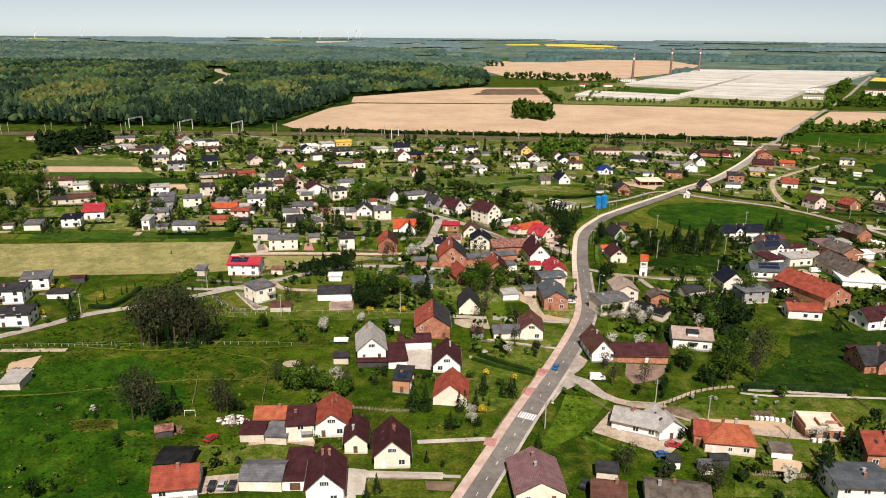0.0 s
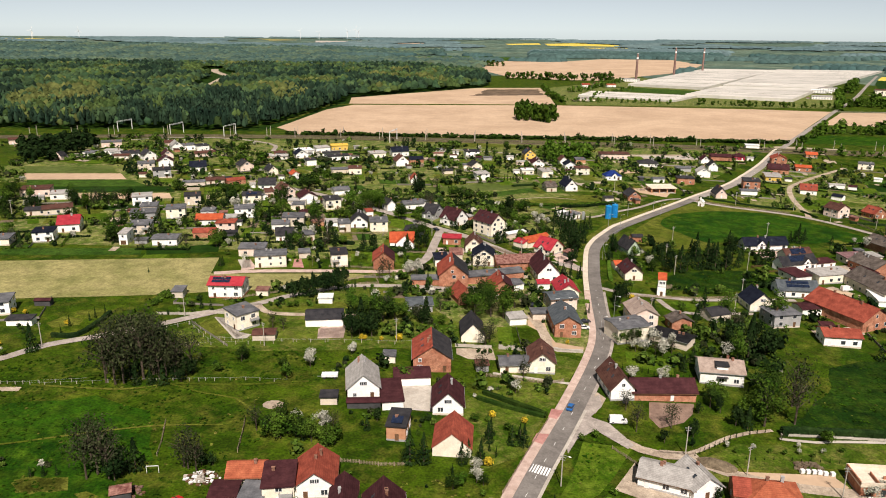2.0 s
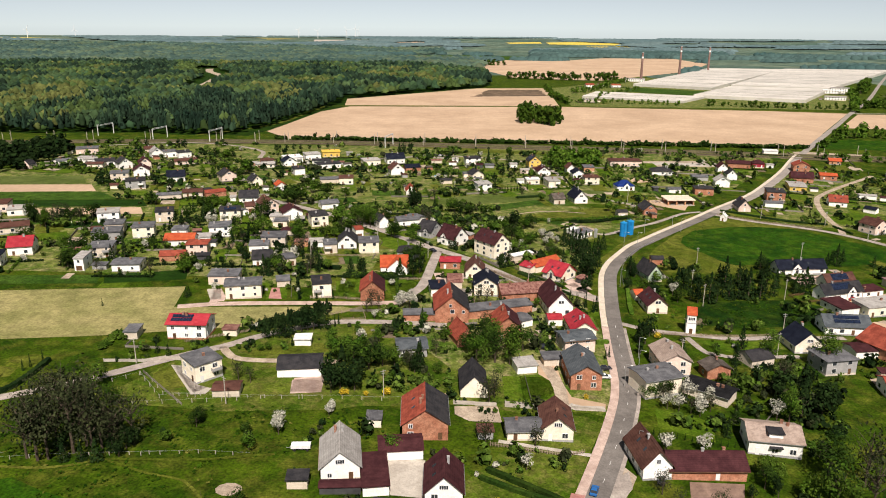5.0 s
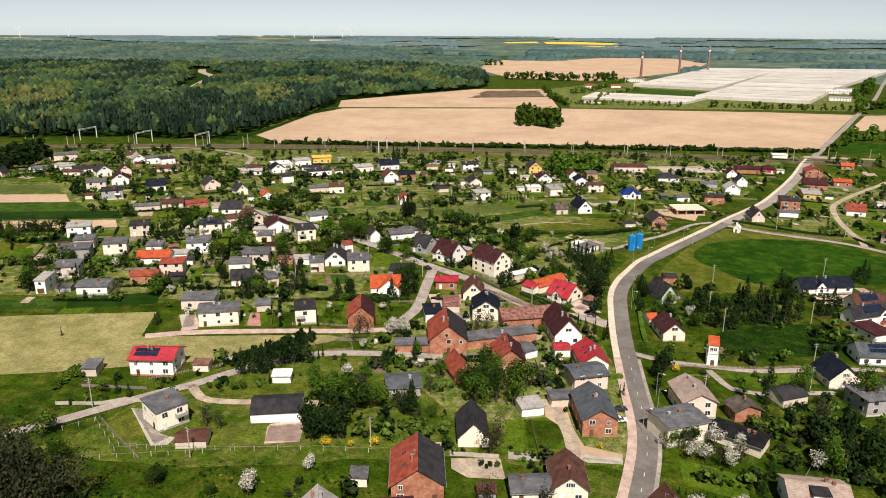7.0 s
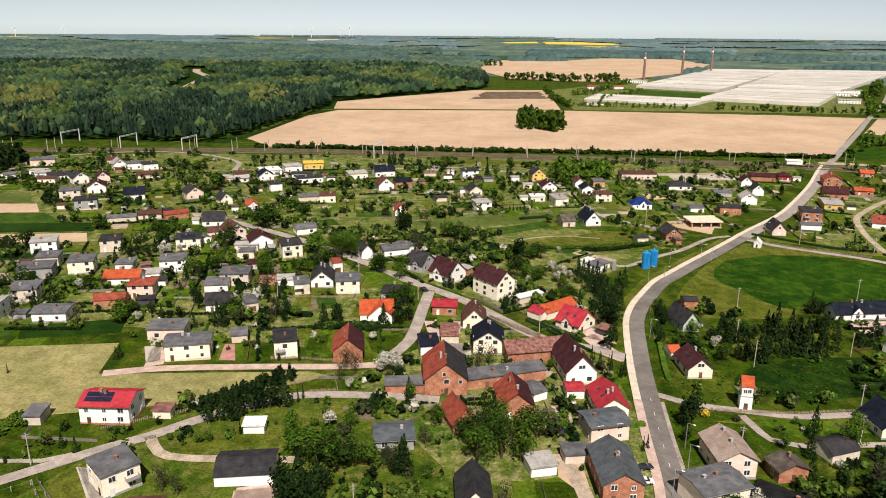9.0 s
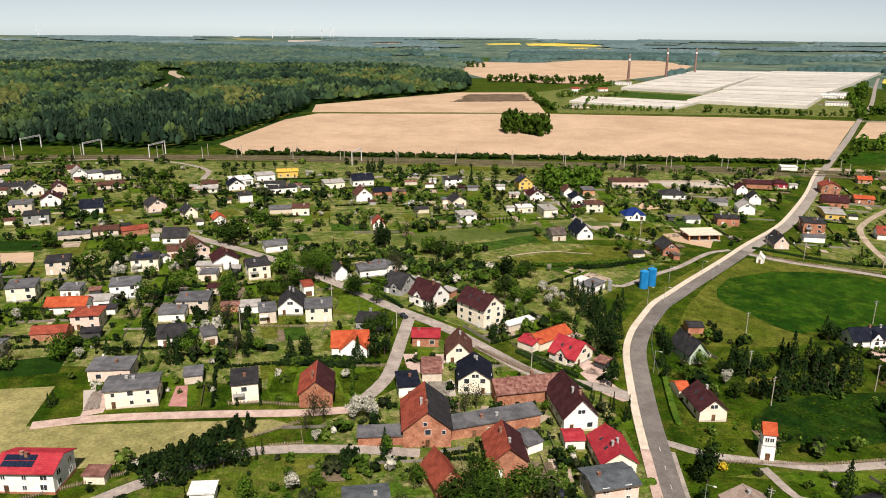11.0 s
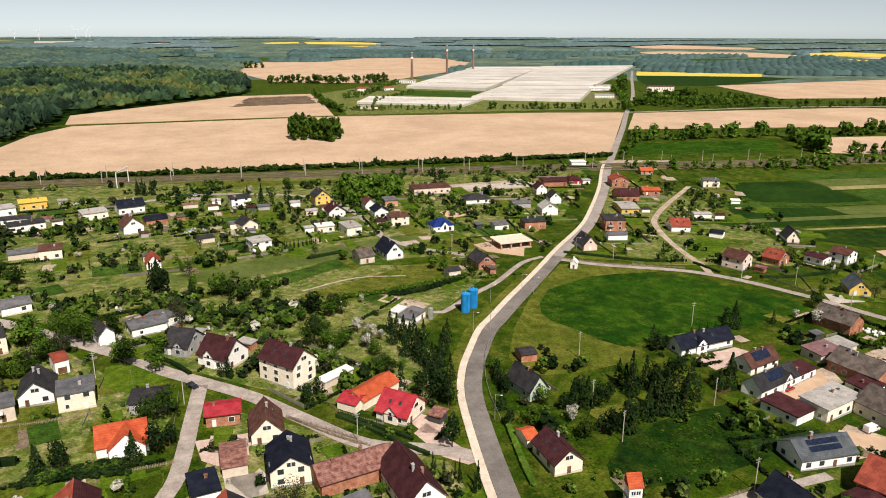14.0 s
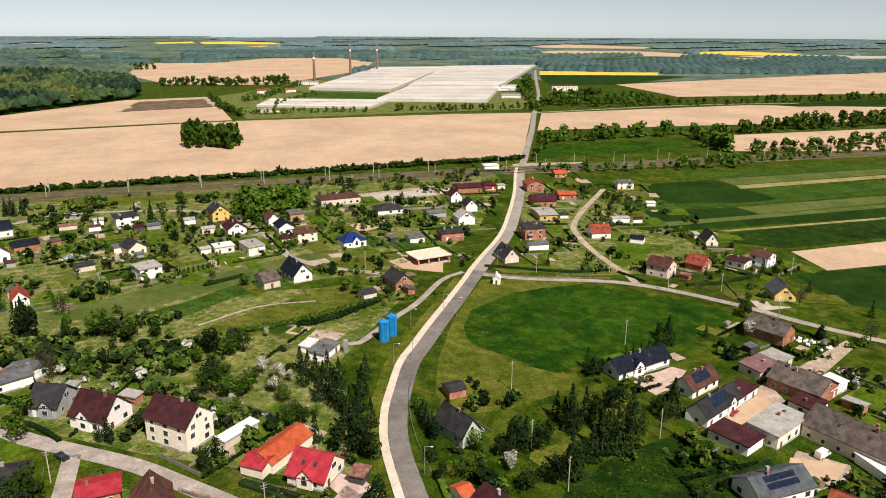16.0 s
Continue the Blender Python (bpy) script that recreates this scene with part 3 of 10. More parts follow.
    # roof lights, a balcony
    if kind == "g" and rise > 2.6 and not shed and not solar and rnd.random() < 0.4:
        front = -1 if math.cos(radians(rot)) > 0 else 1
        for u in (-0.35, 0.3):
            p = child("skylight", SKYLIGHT, h)
            p.matrix_local = pose(u * a, front * b * 0.52, eave + 0.48 * rise + 0.27, 0, 0, 0 if front < 0 else 180) @ pose(0, 0, 0, math.degrees(math.atan2(rise, b)))
    if kind == "f" and eave > 4.6 and rnd.random() < 0.55:
        front = -1 if math.cos(radians(rot)) > 0 else 1
        bx = rnd.choice((-0.5, 0.5)) * a
        bm = box(bmesh.new(), bx - 1.6, -0.7, 2.9, bx + 1.6, 0.7, 3.05)
        for rail in ((-1.6, -0.7, -1.52, 0.7), (1.52, -0.7, 1.6, 0.7), (-1.6, front * 0.7 - 0.04, 1.6, front * 0.7 + 0.04)):
            box(bm, bx + rail[0], rail[1], 3.05, bx + rail[2], rail[3], 3.95)
        part("balcony", bm, WALL["grey"] if rnd.random() < 0.5 else FRAME, h).matrix_local = pose(0, front * (b + 0.7), 0)
    # a cross gable in the middle of the front
    if cross or (kind == "g" and rise > 2.9 and length > 9.5 and not shed and not solar and wall != "brick" and abs(math.cos(radians(rot))) > 0.6 and rnd.random() < 0.4):
        front = -1 if math.cos(radians(rot)) > 0 else 1
        wide, deep = 0.0, 0.5
        if type(cross) is tuple:
            cross, wide, deep = cross
        wing_at, ww = (cross if cross and abs(cross) < 5 else rnd.uniform(-0.15, 0.15) * a), wide or min(2.3, a * 0.42)
        base_z, apex = eave + 0.1, min(eave + rise * 0.95, eave + 0.1 + ww * 1.05)
        outer = b + deep
        bm = bmesh.new()
        ring = [(wing_at - ww, -1.0), (wing_at + ww, -1.0), (wing_at + ww, base_z), (wing_at, apex), (wing_at - ww, base_z)]
        v0, v1 = [bm.verts.new((p, front * outer, z)) for p, z in ring], [bm.verts.new((p, front * 0.2, z)) for p, z in ring]
        bm.faces.new(v0), bm.faces.new(v1[::-1])
        for i in range(5):
            bm.faces.new((v0[i], v1[i], v1[(i + 1) % 5], v0[(i + 1) % 5]))
        bmesh.ops.recalc_face_normals(bm, faces=bm.faces[:])
        part("gable_wing", bm, WALL[wall], h)
        k = (apex - base_z) / ww
        bm = bmesh.new()
        for s in (-1, 1):
            q = [(wing_at + s * (ww + 0.35), front * (outer + 0.35), base_z - 0.35 * k), (wing_at, front * (outer + 0.35), apex), (wing_at, 0.0, apex), (wing_at + s * (ww + 0.35), 0.0, base_z - 0.35 * k)]
            lo, hi = [bm.verts.new((x0, y0, z0 + 0.02)) for x0, y0, z0 in q], [bm.verts.new((x0, y0, z0 + 0.2)) for x0, y0, z0 in q]
            bm.faces.new(hi), bm.faces.new(lo[::-1])
            for i in range(4):
                bm.faces.new((lo[i], lo[(i + 1) % 4], hi[(i + 1) % 4], hi[i]))
        bmesh.ops.recalc_face_normals(bm, faces=bm.faces[:])
        part("gable_roof", bm, ROOF[roof], h)
        for lv in (1.1, eave - 0.5 if eave < 4.2 else eave - 1.6):
            opening(h, "window", wing_at, front * outer, lv, 0 if front < 0 else 180, "big" if lv < 2 else "small", near)
    if solar:
        pitched = kind == "g" and rise > 0.3
        front = -1 if math.cos(radians(rot)) > 0 else 1
        slope = math.degrees(math.atan2(rise, b)) if pitched else 22
        n = max(2, min(9, int(length * 0.62 / 1.1)))
        shift = -a * 0.3 if roof == "crimson" else 0.0
        for i in range(n):
            for j in range(2):
                p = child("solar_panel", PANEL, h, "dark blue solar panel" if i + j == 0 else "")
                u = b * (0.62 - 0.34 * j)
                z = eave + (b - u) * rise / b + 0.34 if pitched else eave + 0.75
                p.matrix_local = pose(shift + (i - n / 2 + 0.5) * 1.08, front * u, z, 0, 0, 0 if front < 0 else 180) @ pose(0, 0, 0, slope)
    return h


patch("field_meadow", [(94.7, 347.1), (108.8, 360.6), (128.2, 363.8), (145.6, 366.3), (155.8, 360.3), (146.5, 340.2), (128.6, 335.2), (111.9, 333.9), (90.0, 333.5)], PASTURE, "lush green pasture", .07, wave=2.2)
patch("field_yard", [(170.5, 371.8), (201.9, 381.3), (196.9, 369.3), (183.6, 361.9), (170.7, 359.9), (169.3, 367.4)], GRAVEL, "pale trodden farm yard", .1)
patch("field_yard", [(175.9, 347.1), (183.4, 336.2), (179.5, 332.1), (164.0, 331.2), (156.8, 336.7)], GRAVEL, "pale trodden farm yard", .1)
patch("field_yard", [(212.9, 383.2), (260.5, 396.2), (256.8, 390.1), (225.6, 378.3), (213.0, 378.6)], GRAVEL, "brown unmade farm track", .1)
patch("field_yard", [(159.2, 397.6), (179.3, 402.1), (182.2, 397.8), (170.6, 390.4), (160.1, 387.4)], PAVING, "pinkish paved house yard", .1)
patch("field_drive", [(54.3, 383.8), (59.3, 379.1), (61.5, 369.8), (52.1, 373.6), (50.2, 380.1)], PAVING, "pinkish paved driveway", .1)
patch("field_yard", [(27.7, 415.8), (31.9, 416.3), (31.6, 402.0), (26.0, 403.3)], GRAVEL, "pale concrete yard", .1)
patch("field_yard", [(-8.8, 384.4), (5.3, 385.0), (6.1, 379.1), (-2.7, 370.6), (-7.0, 374.3)], PAVING, "pinkish paved yard", .1)
patch("field_yard", [(4.4, 363.7), (7.2, 367.3), (9.5, 362.1), (6.7, 357.7)], CONCRETE, "pale concrete yard", .1)
patch("field_yard", [(10.4, 345.9), (17.7, 350.0), (21.2, 346.1), (12.0, 340.9)], GRAVEL, "sandy yard beside a brick barn", .1)
patch("field_olive", [(-87.9, 441.5), (-71.9, 448.2), (-65.7, 426.5), (-72.3, 413.1), (-82.7, 419.8)], DRYGRASS, "olive rough grass garden", .07, wave=2.2)
patch("field_olive", [(-69.6, 433.1), (-48.2, 440.5), (-45.4, 407.3), (-51.4, 402.8), (-61.1, 401.5)], DRYGRASS, "olive rough grass garden", .07, wave=2.2)
patch("field_lawn", [(-37.2, 436.0), (-24.3, 439.6), (-16.8, 424.0), (-27.5, 416.3), (-36.9, 423.3)], FRESH, "green garden lawn", .08, wave=2.2)
patch("field_lawn", [(-84.5, 414.6), (-65.4, 415.0), (-61.7, 404.1), (-80.2, 403.8)], FRESH, "green garden lawn", .08, wave=2.2)
patch("field_lawn", [(-51.8, 369.2), (-42.2, 369.8), (-39.8, 351.1), (-46.5, 348.9)], FRESH, "green garden lawn", .08, wave=2.2)
patch("field_lawn", [(-30.1, 367.3), (-15.3, 371.2), (-18.2, 354.8), (-25.3, 350.8)], FRESH, "green garden lawn", .08, wave=2.2)
patch("field_olive", [(-16.0, 547.3), (5.7, 554.5), (9.7, 540.3), (-11.4, 533.9)], DRYGRASS, "dry grass plot", .07, wave=2.2)
patch("field_olive", [(90.4, 553.0), (129.2, 559.2), (145.0, 557.2), (129.8, 539.4), (103.2, 539.5), (90.1, 538.2)], DRYGRASS, "dry grass plot", .07, wave=2.2)
patch("field_olive", [(106.1, 374.9), (114.1, 374.5), (118.3, 376.6), (128.2, 379.6), (127.9, 376.4), (114.9, 371.4), (109.6, 367.6), (104.0, 365.7), (103.2, 371.6)], DRYGRASS, "olive rough grass between spruces", .105, wave=1.0)
patch("field_olive", [(138.5, 385.9), (148.4, 386.6), (141.1, 379.1), (137.9, 381.8)], DRYGRASS, "olive rough grass between spruces", .105, wave=.8)
patch("field_site", [(128.4, 546.2), (142.6, 551.2), (156.6, 543.1), (146.7, 521.4), (131.1, 532.8)], SOIL, "sandy building site", .1)
patch("field_olive", [(126.0, 613.6), (147.2, 615.3), (143.7, 599.3), (125.3, 597.3)], DRYGRASS, "dry grass plot", .07)
patch("field_site", [(157.3, 689.3), (226.1, 697.4), (214.8, 670.1), (157.6, 666.3)], GRAVEL, "pale industrial yard", .1)
patch("field_strip", [(339.9, 490.3), (406.5, 482.8), (366.3, 454.4), (330.2, 460.1)], SOIL, "beige bare field strip", .1)
patch("field_strip", [(308.6, 462.1), (364.5, 453.2), (306.5, 412.3), (296.4, 425.4)], CROPDARK, "dark green crop field", .09)
patch("field_lawn", [(247.6, 530.3), (274.8, 528.9), (247.5, 499.0), (234.4, 500.3), (235.0, 516.7)], FRESH, "green lawn", .08, wave=2.2)
patch("field_pitch", [(383.4, 820.0), (537.2, 799.0), (499.4, 746.4), (346.8, 767.0)], MEADOW, "green playing field behind trees", .1)
patch("field_lawn", [(169.6, 522.6), (187.1, 519.8), (225.1, 497.2), (221.4, 492.4), (174.1, 511.9)], DRYGRASS, "dry verge", .08, wave=2.2)
patch("field_olive", [(123.5, 450.3), (134.5, 435.4), (136.8, 408.9), (126.4, 401.7), (111.6, 407.3), (109.6, 422.2)], DRYGRASS, "dry olive grass slope", .07, wave=2.2)
patch("field_strip", [(-222.6, 356.7), (-153.1, 365.6), (-149.9, 355.3), (-216.8, 346.9)], CROP, "bright green strip beside stubble", .09)
patch("field_strip", [(-151.3, 365.9), (-118.3, 376.8), (-115.3, 364.0), (-147.2, 355.6)], CROPDARK, "green strip", .09)
patch("field_yard", [(41.7, 185.1), (49.8, 197.7), (49.5, 187.8), (60.4, 184.5), (68.9, 183.1), (60.8, 173.9), (52.5, 178.9)], GRAVEL, "pale gravel house yard", .1)
patch("field_olive", [(70.4, 195.9), (111.3, 199.2), (128.4, 200.5), (122.4, 193.4), (107.6, 198.9), (77.7, 190.0)], DRYGRASS, "dry lawn", .07, wave=2.2)
patch("field_site", [(74.8, 195.2), (102.5, 195.1), (100.1, 189.6), (84.7, 190.5)], SOIL, "sandy building site", .1)
patch("field_yard", [(141.4, 293.6), (164.4, 300.5), (161.6, 291.4), (141.0, 285.0)], GRAVEL, "pale yard", .1)
patch("field_bank", [(38.2, 206.3), (51.3, 204.9), (38.0, 182.8), (28.2, 174.3), (26.7, 180.0)], FRESH, "lush green road bank", .07, wave=2.2)
patch("field_yard", [(-50.4, 277.4), (-40.9, 279.6), (-39.8, 270.3), (-49.3, 269.7)], PAVING, "pinkish paved yard", .1)
patch("field_yard", [(-102.6, 353.4), (-97.3, 355.4), (-93.6, 343.5), (-97.4, 341.7)], CONCRETE, "pale concrete yard", .1)
patch("field_drive", [(-91.6, 284.7), (-87.0, 283.3), (-78.5, 271.7), (-75.2, 270.4), (-78.1, 266.5)], LANE, "grey driveway", .1)
patch("field_olive", [(-72.7, 297.1), (-44.9, 305.2), (-41.6, 299.3), (-67.3, 293.6)], DRYGRASS, "dry lawn", .07, wave=2.2)
patch("field_olive", [(-36.7, 321.5), (-8.5, 321.3), (-8.3, 316.6), (-34.4, 314.6)], DRYGRASS, "dry grass plot", .07, wave=2.2)
patch("field_olive", [(-96.4, 277.7), (-91.1, 284.7), (-80.9, 270.8), (-90.2, 267.3)], DRYGRASS, "dry lawn", .07, wave=2.2)
patch("field_garden", [(-10.0, 270.7), (-0.8, 272.7), (-0.8, 270.5)], SOIL, "bare soil", .05)
strip("lane", smooth([(22.1, 294.1), (30.7, 296.5), (33.5, 287.7), (34.9, 277.9), (34.4, 267.6)]), -4 / 2, 4 / 2, GRAVEL, "beige unpaved drive", 0.17)
patch("field_lawn", [(23.2, 285.3), (33.8, 289.5), (33.9, 277.9), (30.2, 272.3), (21.8, 271.8)], FRESH, "green garden lawn", .08, wave=2.2)
patch("field_lawn", [(88.7, 320.4), (99.9, 311.3), (119.7, 314.8), (123.2, 321.7), (103.9, 320.3)], FRESH, "green grass plot", .08, wave=2.2)
patch("field_lawn", [(68.1, 283.2), (74.9, 280.4), (74.7, 277.3), (65.4, 275.2)], FRESH, "lawn", .05, wave=2.2)
patch("field_yard", [(-17.7, 236.1), (-6.2, 236.0), (-5.6, 220.1), (-14.1, 220.8)], CONCRETE, "pale concrete yard", .1)
strip("lane", smooth([(45.4, 235.2), (47.2, 232.3), (42.3, 223.4)]), -3 / 2, 3 / 2, GRAVEL, "beige driveway", 0.17)
strip("lane", smooth([(-8.6, 175.7), (10.7, 178.7)]), -2 / 2, 2 / 2, CONCRETE, "pale concrete garden path", 0.17)
strip("lane", smooth([(13.7, 246.5), (39.2, 241.1)]), -1.6 / 2, 1.6 / 2, CONCRETE, "pale concrete garden path", 0.17)
patch("field_olive", [(-107.2, 179.4), (-96.5, 181.4), (-92.8, 175.5), (-103.9, 173.5)], DRYGRASS, "dry straw-coloured grass", .07, wave=2.2)
patch("field_far", [(74, 2374), (166, 2646), (324, 2593), (536, 2839), (786, 2802), (797, 2473), (615, 2041), (409, 1781), (305, 1652), (128, 1720), (63, 2072)], SOIL, "bare beige field beyond the wood", .5)
patch("field_far", [(-268, 2940), (57, 3001), (266, 2914), (257, 2654), (-163, 2750), (-252, 2776)], CROP, "green crop strip beyond the wood", .5)
patch("field_far", [(469, 4092), (636, 4160), (850, 3966), (810, 3811), (466, 3902)], RAPE, "yellow rape field far off", .5)
patch("field_far", [(612, 3705), (793, 3714), (939, 3537), (862, 3381), (744, 3497)], RAPE, "yellow rape field far off", .5)
patch("field_far", [(255, 4063), (445, 4156), (438, 3984), (272, 3955)], RAPE, "yellow rape field far off", .5)
patch("field_far", [(-299, 3956), (-151, 4046), (-145, 3900), (-268, 3820)], SOIL, "pale bare strip far off", .5)
patch("field_far", [(1871, 3317), (2118, 3377), (2327, 2996), (2217, 2901), (1858, 3170)], SOIL, "beige field far off", .5)
patch("field_far", [(1299, 3117), (1569, 2972), (1492, 2835), (1235, 2973)], SOIL, "beige field far off", .5)
patch("field_far", [(1668, 2932), (1832, 2948), (2105, 2728), (2137, 2499), (1980, 2417), (1679, 2717)], SOIL, "beige field far off", .5)
patch("field_far", [(2212, 2628), (2437, 2592), (2519, 2324), (2371, 2249), (2156, 2489)], RAPE, "yellow rape field far off", .5)
patch("field_far", [(1912, 2256), (2113, 2272), (2184, 2086), (1961, 2050)], RAPE, "yellow rape field far off", .5)
patch("field_far", [(1532, 2497), (1980, 2417), (1876, 2273), (1426, 2180)], CROP, "green crop field far off", .5)
patch("field_far", [(2191, 2349), (2514, 2244), (2656, 2074), (2542, 1993), (2237, 2132)], CONCRETE, "pale roofs and paved land of a far settlement", .5)
patch("field_far", [(2152, 1926), (2405, 1896), (2243, 1781), (2077, 1826)], PALE, "pale field far off", .5)
patch("field_far", [(-2404, 3865), (-2305, 3928), (-2149, 3992), (-2277, 4041), (-2407, 3952)], RAPE, "yellow rape field on the far hill", .5)
patch("field_far", [(-1713, 4402), (-1480, 4260), (-1473, 4378), (-1567, 4104)], PALE, "pale field far off", .5)
patch("field_far", [(-1198, 4523), (-969, 4392), (-882, 4306), (-1025, 4165)], PALE, "pale field far off", .5)
patch("field_far", [(-790, 4249), (-474, 4267), (-451, 4057), (-752, 4038)], CONCRETE, "pale roofs of a far settlement", .5)
patch("field_far", [(-351, 3956), (-180, 4120), (-155, 3882), (-308, 3796)], SOIL, "beige field far off", .5)
patch("field_far", [(-446, 2804), (-242, 2979), (93, 2954), (86, 2733), (-224, 2762)], CROP, "green field between woods", .5)
patch("garden_land_works", [(165, 1125), (540, 1100), (640, 1260), (700, 1400), (400, 1800), (330, 1640), (172, 1440)], GARDEN, "rough olive and pale ground round the greenhouses", 0.08, "waste ground")
patch("field_kitchen", [(290, 1391), (389, 1310), (449, 1395), (335, 1476)], CROP, "green field strip between greenhouses", .2)
patch("field_verge", [(159.3, 506.6), (124.7, 464.9), (104.9, 434.6), (94.2, 412.8), (97.1, 398.7), (111.4, 396.7), (136.5, 400.6), (145.1, 405.0), (135.4, 423.2), (138.7, 453.8), (161.7, 485.5), (206.6, 485.6), (195.9, 492.8)], DRYGRASS, "dry mown grass round the meadow", .05)
strip("lane", smooth([(70.9, 665.0), (80.3, 620.8), (84.8, 584.7), (85.0, 568.9), (96.4, 547.9), (112.7, 534.4), (126.6, 521.4)]), -4 / 2, 4 / 2, LANE, "grey village street between houses", 0.17)
strip("lane", smooth([(33.0, 494.3), (58.0, 506.3), (81.1, 504.8)]), -1.3 / 2, 1.3 / 2, GRAVEL, "trodden path through rough grass", 0.17)
strip("lane", smooth([(-48.8, 676.6), (-21.7, 694.3), (0.5, 693.9), (33.9, 685.5), (71.3, 667.9)]), -4 / 2, 4 / 2, LANE, "grey lane beside the railway land", 0.17)
patch("field_pasture", [(212.9, 359.4), (239.9, 365.5), (216.2, 348.9), (207.7, 349.7)], PASTURE, "dark green pasture beside a barn", .07, wave=2.2)
patch("field_yard", [(-63.5, 155.6), (-53.5, 157.9), (-51.7, 150.1), (-61.1, 148.7)], GRAVEL, "pale trodden yard with parked cars", .09)
patch("field_yard", [(-46.9, 183.5), (-38.7, 184.2), (-37.0, 175.2), (-44.2, 173.7)], PAVING, "pinkish paved yard between farm houses", .09)
patch("field_path", [(-23.5, 161.2), (-1.2, 161.9), (-1.1, 158.9), (-23.1, 158.2)], CONCRETE, "pale concrete path between gardens", .09)
patch("field_path", [(-26.9, 160.6), (-23.4, 160.8), (-22.5, 149.8), (-25.3, 149.6)], CONCRETE, "pale concrete yard beside a house", .10)
patch("field_bare", [(-50.3, 220.6), (-50.9, 222.1), (-52.6, 223.1), (-54.6, 223.1), (-56.3, 222.1), (-56.9, 220.6), (-56.3, 219.1), (-54.6, 218.1), (-52.6, 218.1), (-50.9, 219.1)], GRAVEL, "bare sandy hollow in the meadow", .07)
strip("lane", smooth([(-153.7, 221.5), (-142.7, 222.8), (-132.1, 223.8)]), -2.6 / 2, 2.6 / 2, GRAVEL, "beige cart track to a building site", 0.17)
patch("field_site", [(-145.5, 213.0), (-138.2, 219.3), (-135.6, 205.7), (-142.8, 206.4)], SOIL, "sandy building site", .12)
patch("field_yard", [(61.8, 231.1), (76.5, 231.3), (73.5, 224.5), (69.0, 219.4), (60.9, 215.5), (59.3, 221.9)], material("brown_block_paving", (0.17, 0.115, 0.088), (0.25, 0.17, 0.13), 3, 0.25, amount=0.18), "red-brown block-paved yard in front of a barn", .08, wave=.8)
patch("field_lawn", [(-30.2, 368.9), (-16.4, 372.5), (-15.2, 367.7), (-19.1, 355.9), (-28.3, 356.2)], FRESH, "bright green garden lawn", .08, wave=2.2)
patch("field_lawn", [(-49.5, 366.8), (-40.4, 370.0), (-39.5, 354.7), (-48.1, 356.4)], FRESH, "bright green garden lawn", .08, wave=2.2)
patch("field_yard", [(-4.6, 386.2), (4.9, 382.3), (5.0, 374.0), (-5.7, 378.1)], PAVING, "pinkish paved house yard", .1)
patch("field_yard", [(-1.8, 365.9), (6.1, 365.3), (6.5, 355.6), (-1.0, 355.4)], CONCRETE, "pale concrete farm yard", .1)
patch("field_pasture", [(133.1, 261.3), (146.4, 265.0), (191.0, 274.8), (154.4, 216.8), (121.0, 219.4), (99.5, 219.2), (116.0, 234.5), (126.7, 246.4)], PASTURE, "lush dark green pasture behind trees", .07, wave=2.2)
patch("field_meadow", [(-171.1, 198.8), (-143.8, 205.0), (-131.2, 208.7), (-108.5, 208.0), (-92.7, 205.5), (-84.2, 183.8), (-80.8, 164.5), (-73.3, 146.4), (-85.1, 136.5), (-125.6, 136.6)], MEADOW, "lush dark green meadow", .05, wave=2.2)
patch("field_meadow", [(-143.6, 213.4), (-124.7, 216.8), (-107.8, 221.0), (-88.4, 213.6), (-77.5, 188.7), (-124.1, 185.7)], MEADOW, "lush dark green meadow", .055, wave=2.2)
patch("field_drive", [(29.5, 293.5), (35.9, 294.5), (36.4, 281.6), (38.0, 273.2), (47.9, 269.7), (46.8, 264.8), (38.6, 266.7), (33.9, 269.9), (33.1, 282.5), (29.1, 288.0)], SOIL, "sandy unmade driveway between houses", .1)
patch("field_lawn", [(17.5, 284.9), (32.7, 285.9), (34.0, 276.0), (31.3, 271.7), (17.0, 269.8)], FRESH, "green lawn beside a sandy drive", .08, wave=2.2)
patch("field_yard", [(-50.0, 278.6), (-40.5, 281.5), (-39.9, 270.2), (-49.2, 268.6)], PAVING, "pinkish paved house yard", .1)
patch("field_yard", [(-91.8, 284.4), (-87.5, 284.1), (-78.9, 271.3), (-73.7, 270.1), (-74.4, 266.5), (-78.7, 265.7)], CONCRETE, "grey paved drive beside a house", .1)
patch("field_crossing", [(30.5, 224.1), (34.0, 223.3), (31.3, 218.0), (28.9, 219.1)], REDPAVING, "red block-paved driveway crossing the footway", .39)
patch("field_crossing", [(24.5, 209.9), (28.1, 209.6), (25.6, 204.2), (22.8, 205.8)], REDPAVING, "red block-paved driveway crossing the footway", .39)
patch("field_crossing", [(10.6, 179.0), (14.0, 179.2), (13.0, 174.5), (9.8, 175.4)], REDPAVING, "red block-paved driveway crossing the footway", .39)
patch("field_junction", [(32.3, 206.2), (37.6, 215.4), (43.6, 231.3), (47.1, 234.6), (46.5, 227.1), (41.8, 220.4), (46.7, 217.2), (51.6, 205.8), (49.3, 203.8), (41.9, 213.1), (35.7, 207.7), (32.1, 200.3)], LANE, "pale dusty junction apron beside the road", .24)
patch("field_bare", [(75.2, 193.4), (92.3, 193.5), (101.7, 195.3), (104.1, 190.2), (97.9, 187.3), (90.1, 188.2), (79.0, 190.5)], SOIL, "sandy track along a building plot", .09, wave=2.2)
